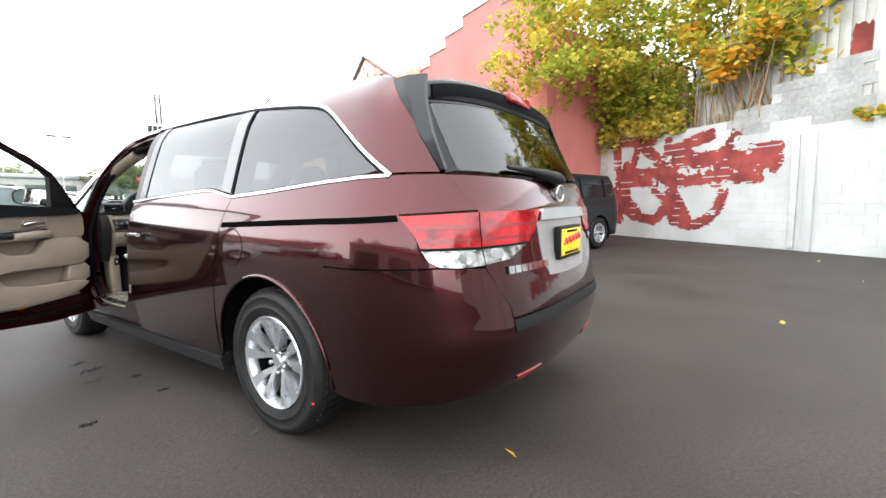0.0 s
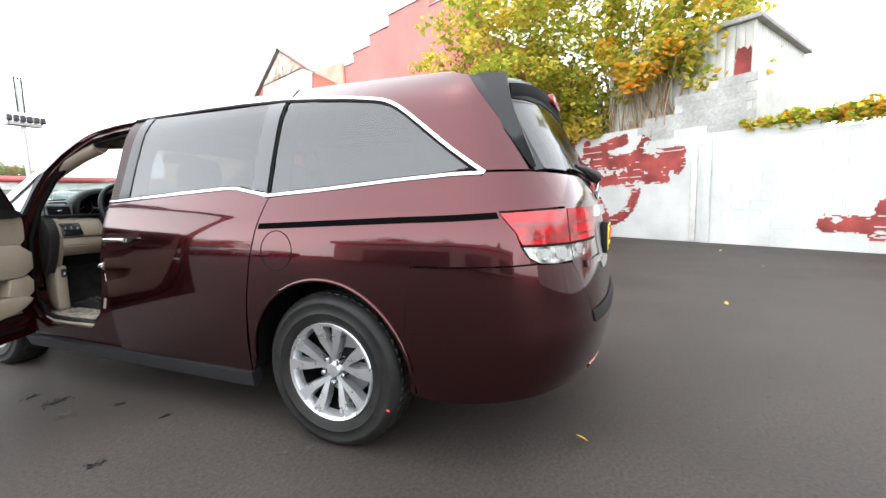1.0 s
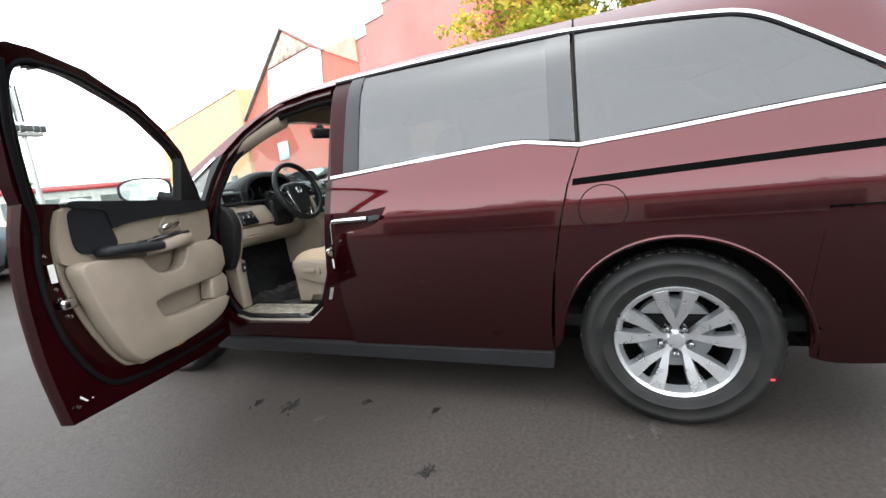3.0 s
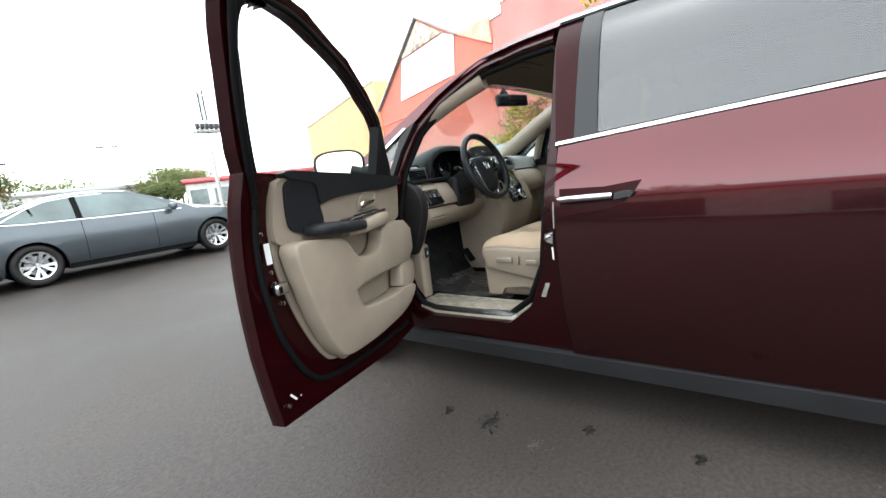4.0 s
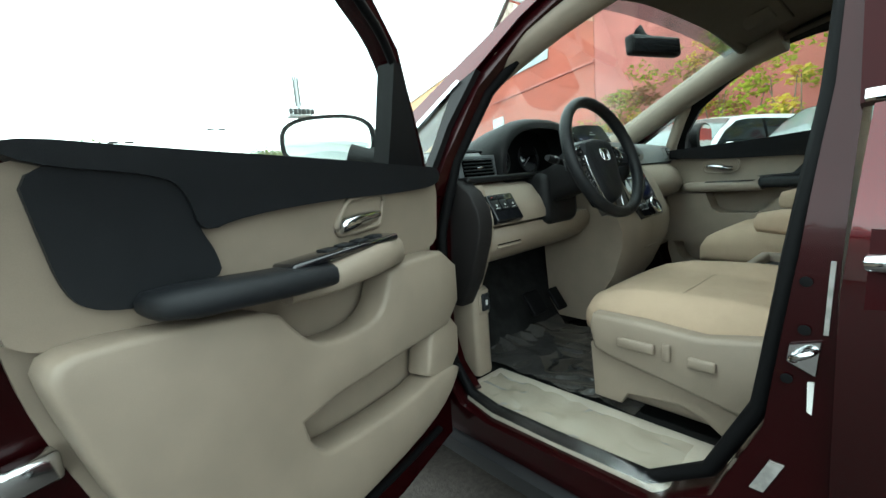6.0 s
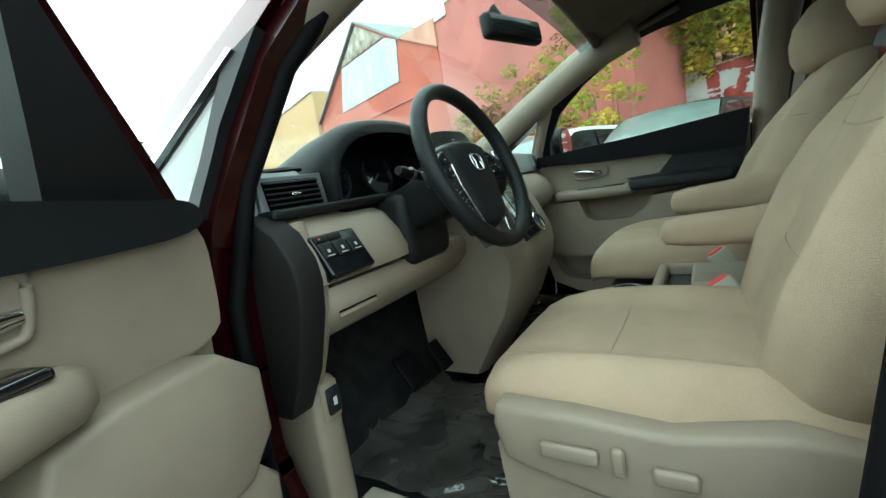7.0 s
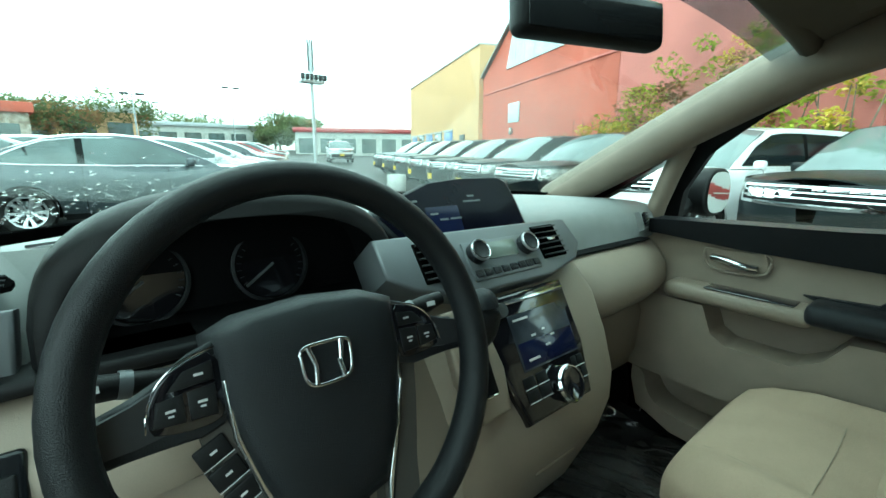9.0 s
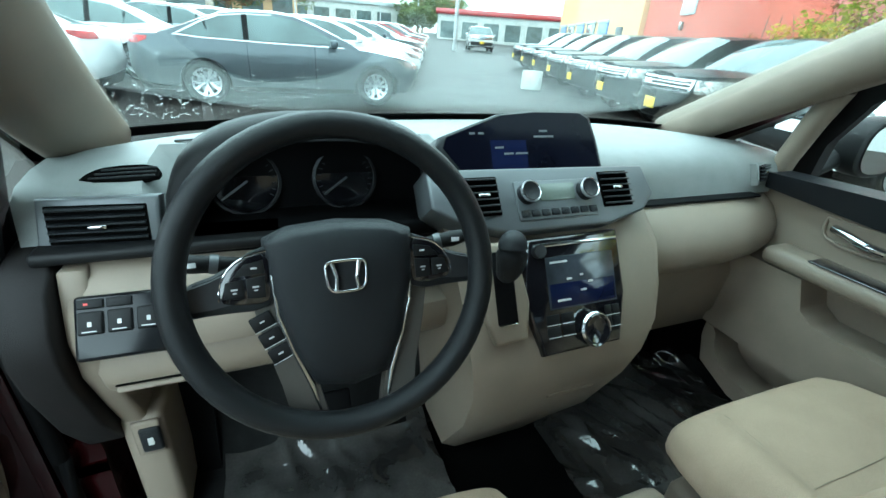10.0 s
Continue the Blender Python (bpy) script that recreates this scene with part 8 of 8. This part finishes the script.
tower = tagged(empty("light_tower"), "tall grey pole with a lamp platform and aerials", "light pole")
gz = ground_z(TX, TY)
part("mast", tube([(TX, TY, gz), (TX, TY, 9.4)], [.16, .11], 12), GALV, tower)
part("platform", box((TX - .9, TY - .35, 6.55), (TX + .9, TY + .35, 6.75), .03), GALV, tower)
for k in range(6):
    part("flood_lamp", box((TX - .95 + .34 * k, TY - .55, 6.75), (TX - .70 + .34 * k, TY - .30, 7.15), .03), DARK_ALLOY, tower)
for dx in (-.18, 0, .18):
    part("aerial", tube([(TX + dx, TY, 7.4), (TX + dx, TY, 9.6)], .05, 8), DARK_ALLOY, tower)


def lot_light(x, y, h):
    p = tagged(empty("lot_light"), "slim grey lot light with twin lamps", "street lamp", "lot lights")
    g = ground_z(x, y)
    part("pole", tube([(x, y, g), (x, y, g + h)], [.09, .06], 8), GALV, p)
    for sx in (-1, 1):
        part("lamp_head", box((x + sx * .25, y - .15, g + h - .05), (x + sx * .95, y + .15, g + h + .12), .03), DARK_ALLOY, p)
    part("cross_arm", tube([(x - .5, y, g + h), (x + .5, y, g + h)], .04, 6), GALV, p)


for x, y, h in ((8.5, 38, 7.4), (4, 46, 6.0), (17, 55, 6.5), (-3, 58, 6.5), (-13, 40, 6.0), (21, 70, 7), (9, 75, 7), (-28, 52, 6.5), (2, 34, 5.4)):
    lot_light(x * 1.5, y * 1.5, h)


def far_tree(x, y, h, r, seed, autumn=0.2):
    g = random.Random(seed)
    t = tagged(empty("far_tree"), "broad tree with dull autumn foliage", "tree", "distant trees")
    z0 = ground_z(x, y)
    part("trunk", tube([(x, y, z0 - .2), (x + .1, y, z0 + h * .35), (x, y + .1, z0 + h * .75)], [.28, .2, .06], 7), BARK, t)
    for k in range(5):
        a = g.uniform(0, 6.28)
        part("limb", tube([(x, y, z0 + h * (.3 + .06 * k)), (x + .6 * r * math.cos(a), y + .6 * r * math.sin(a), z0 + h * (.5 + .07 * k))], [.1, .03], 6), BARK, t)
    D, A = [], []
    for k in range(70):
        a, q = g.uniform(0, 6.28), math.sqrt(g.random()) * r
        c = (x + q * math.cos(a), y + q * math.sin(a), z0 + h * g.uniform(.38, 1.0 - .25 * q / r))
        (A if g.random() < autumn else D).extend(clump(g, c, r * g.uniform(.22, .36), 50))
    foliage("crown", D, .42, LEAF_D, t, g, lobes=False)
    if A:
        foliage("turning_crown", A, .42, LEAF_R, t, g, lobes=False)


for i, (x, y, h, r) in enumerate(((-3, 52, 6.5, 4), (1.5, 60, 8, 5), (24, 75, 9, 5), (29, 80, 9, 5), (34, 95, 11, 6), (-12, 62, 7, 5), (-20, 66, 8, 5), (14, 85, 8, 5), (40, 105, 11, 6), (-32, 60, 8, 5), (8, 92, 9, 6), (-9, 90, 10, 7), (-45, 55, 9, 6), (19, 62, 5, 3))):
    far_tree(x * 1.15, y * 1.15, h * .85, r * .9, 40 + i, .45 if i in (0, 5, 9) else .05)


def low_building(name, x, y, deg, w, d, h, mat, label, trim, bays=6):
    b = tagged(empty(name), label, "building")
    m = Matrix.Translation((x, y, ground_z(x, y) - .2)) @ pose(0, 0, 0, 0, 0, deg)
    part("wall", box((-w / 2, -d / 2, 0), (w / 2, d / 2, h), m=m), mat, b)
    part("roof_band", box((-w / 2 - .3, -d / 2 - .3, h), (w / 2 + .3, d / 2 + .3, h + .7), .05, m=m), trim, b)
    for k in range(bays):
        x0 = -w / 2 + w * (k + .15) / bays
        wn = part("window", box((x0, -d / 2 - .05, .5), (x0 + w * .7 / bays, -d / 2 + .05, h * .75), m=m), CAR_GLASS, b)
        part("sill", box((x0 - .05, -d / 2 - .12, .4), (x0 + w * .7 / bays + .05, -d / 2 - .05, .5), m=m), CONCRETE, b)


low_building("showroom", 36, 68, -25, 22, 10, 3.6, SIDING, "white showroom with a red band and wide windows", RED_PAINT, 7)
low_building("far_shop", 12, 95, 0, 30, 10, 4.0, SIDING, "pale low shop building with windows", GALV, 8)
low_building("long_shop", -19, 46, 8, 30, 8, 3.0, OLD_WOOD, "brown low shop with an orange roof band", ORANGE_WALL, 8)
low_building("corner_shop", -3, 70, 5, 14, 8, 4.5, YELLOW_WALL, "yellow and white corner shop", SIDING, 4)
low_building("far_house", -40, 72, 10, 20, 9, 5.0, SIDING, "pale two-storey house beyond the lot", ROOF_GREY, 5)

# opposite side of the lot, behind the camera: unseen, added for the paint's reflections
low_building("rear_shop", -28, -6, 88, 46, 8, 4.2, SIDING, "unseen pale low building added across the lot", GALV, 3)
for i, (x, y) in enumerate(((-37, 8), (-38, -12), (-36, -24), (-37, 20), (-6, -36), (4, -34))):
    far_tree(x, y, 8, 4, 80 + i, .2)

# litter and stains on the asphalt
def stain(x, y, r, seed, mat, label):
    """A spot made of many small ragged flecks, thick in the middle."""
    g = random.Random(seed)
    bm = bmesh.new()
    z = ground_z(x, y)
    for k in range(70):
        d, a = abs(g.gauss(0, .55)) * r, g.uniform(0, 6.28)
        cx, cy, q = x + d * math.cos(a) * 1.5, y + d * math.sin(a), r * g.uniform(.03, .15) * (1.2 - .5 * min(1, d / r))
        plate([(cx + q * g.uniform(.5, 1.1) * math.cos(.785 * n), cy + q * g.uniform(.5, 1.1) * math.sin(.785 * n)) for n in range(8)], .0, .003 + .00005 * k, Matrix.Translation((0, 0, z)), bm)
    return part("stain", bm, mat, ground, label, smooth=0)


OIL = node_mat("oil_stain", (0.008, 0.008, 0.008), 0.45, vary=0.3, scale=20)
DRY = node_mat("pale_scuff", (0.040, 0.036, 0.033), 0.85, vary=0.3, scale=12)
for i, (x, y, r, k) in enumerate(((-1.18, 1.85, .06, 0), (-1.47, .91, .035, 0), (-1.19, 2.08, .035, 0), (-1.05, 1.45, .03, 0), (-1.24, 1.60, .045, 1), (-1.02, .10, .05, 1), (-1.05, 1.05, .03, 0))):
    stain(x, y, r, i, DRY if k else OIL, "pale scuff" if k else "dark oil spot")
_cr = random.Random(21)
_fl = bmesh.new()
for k in range(420):
    x, y = _cr.uniform(-3.2, 3.5), _cr.uniform(-3.6, 3.4)
    q = _cr.uniform(.004, .013)
    plate([(x + q * _cr.uniform(.5, 1.2) * math.cos(1.05 * n), y + q * _cr.uniform(.5, 1.2) * math.sin(1.05 * n)) for n in range(6)], .0, .0025, Matrix.Translation((0, 0, ground_z(x, y))), _fl)
tagged(part("pale_specks", _fl, DRY, ground, "small pale specks of grit on the asphalt", smooth=0), kind="stuff")
for i, (x, y, deg) in enumerate(((-.53, -1.07, 30), (1.9, -3.6, 80), (-2.2, .2, 10), (5.5, -3.2, 140), (7.6, -3.0, 20), (-2.6, 1.9, 70), (2.6, -2.2, 50))):
    lf = new("fallen_leaf", leaf_mesh([(0, 0, .0)], .055, random.Random(5 + i)))
    lf.data.materials.append(LEAF_O if i < 2 else LEAF_Y)
    lf.matrix_world = Matrix.Translation((x, y, ground_z(x, y) + .03)) @ pose(0, 0, 0, 0, 0, deg)
    tagged(lf, "curled orange autumn leaf on the asphalt", "leaf", "fallen leaves")
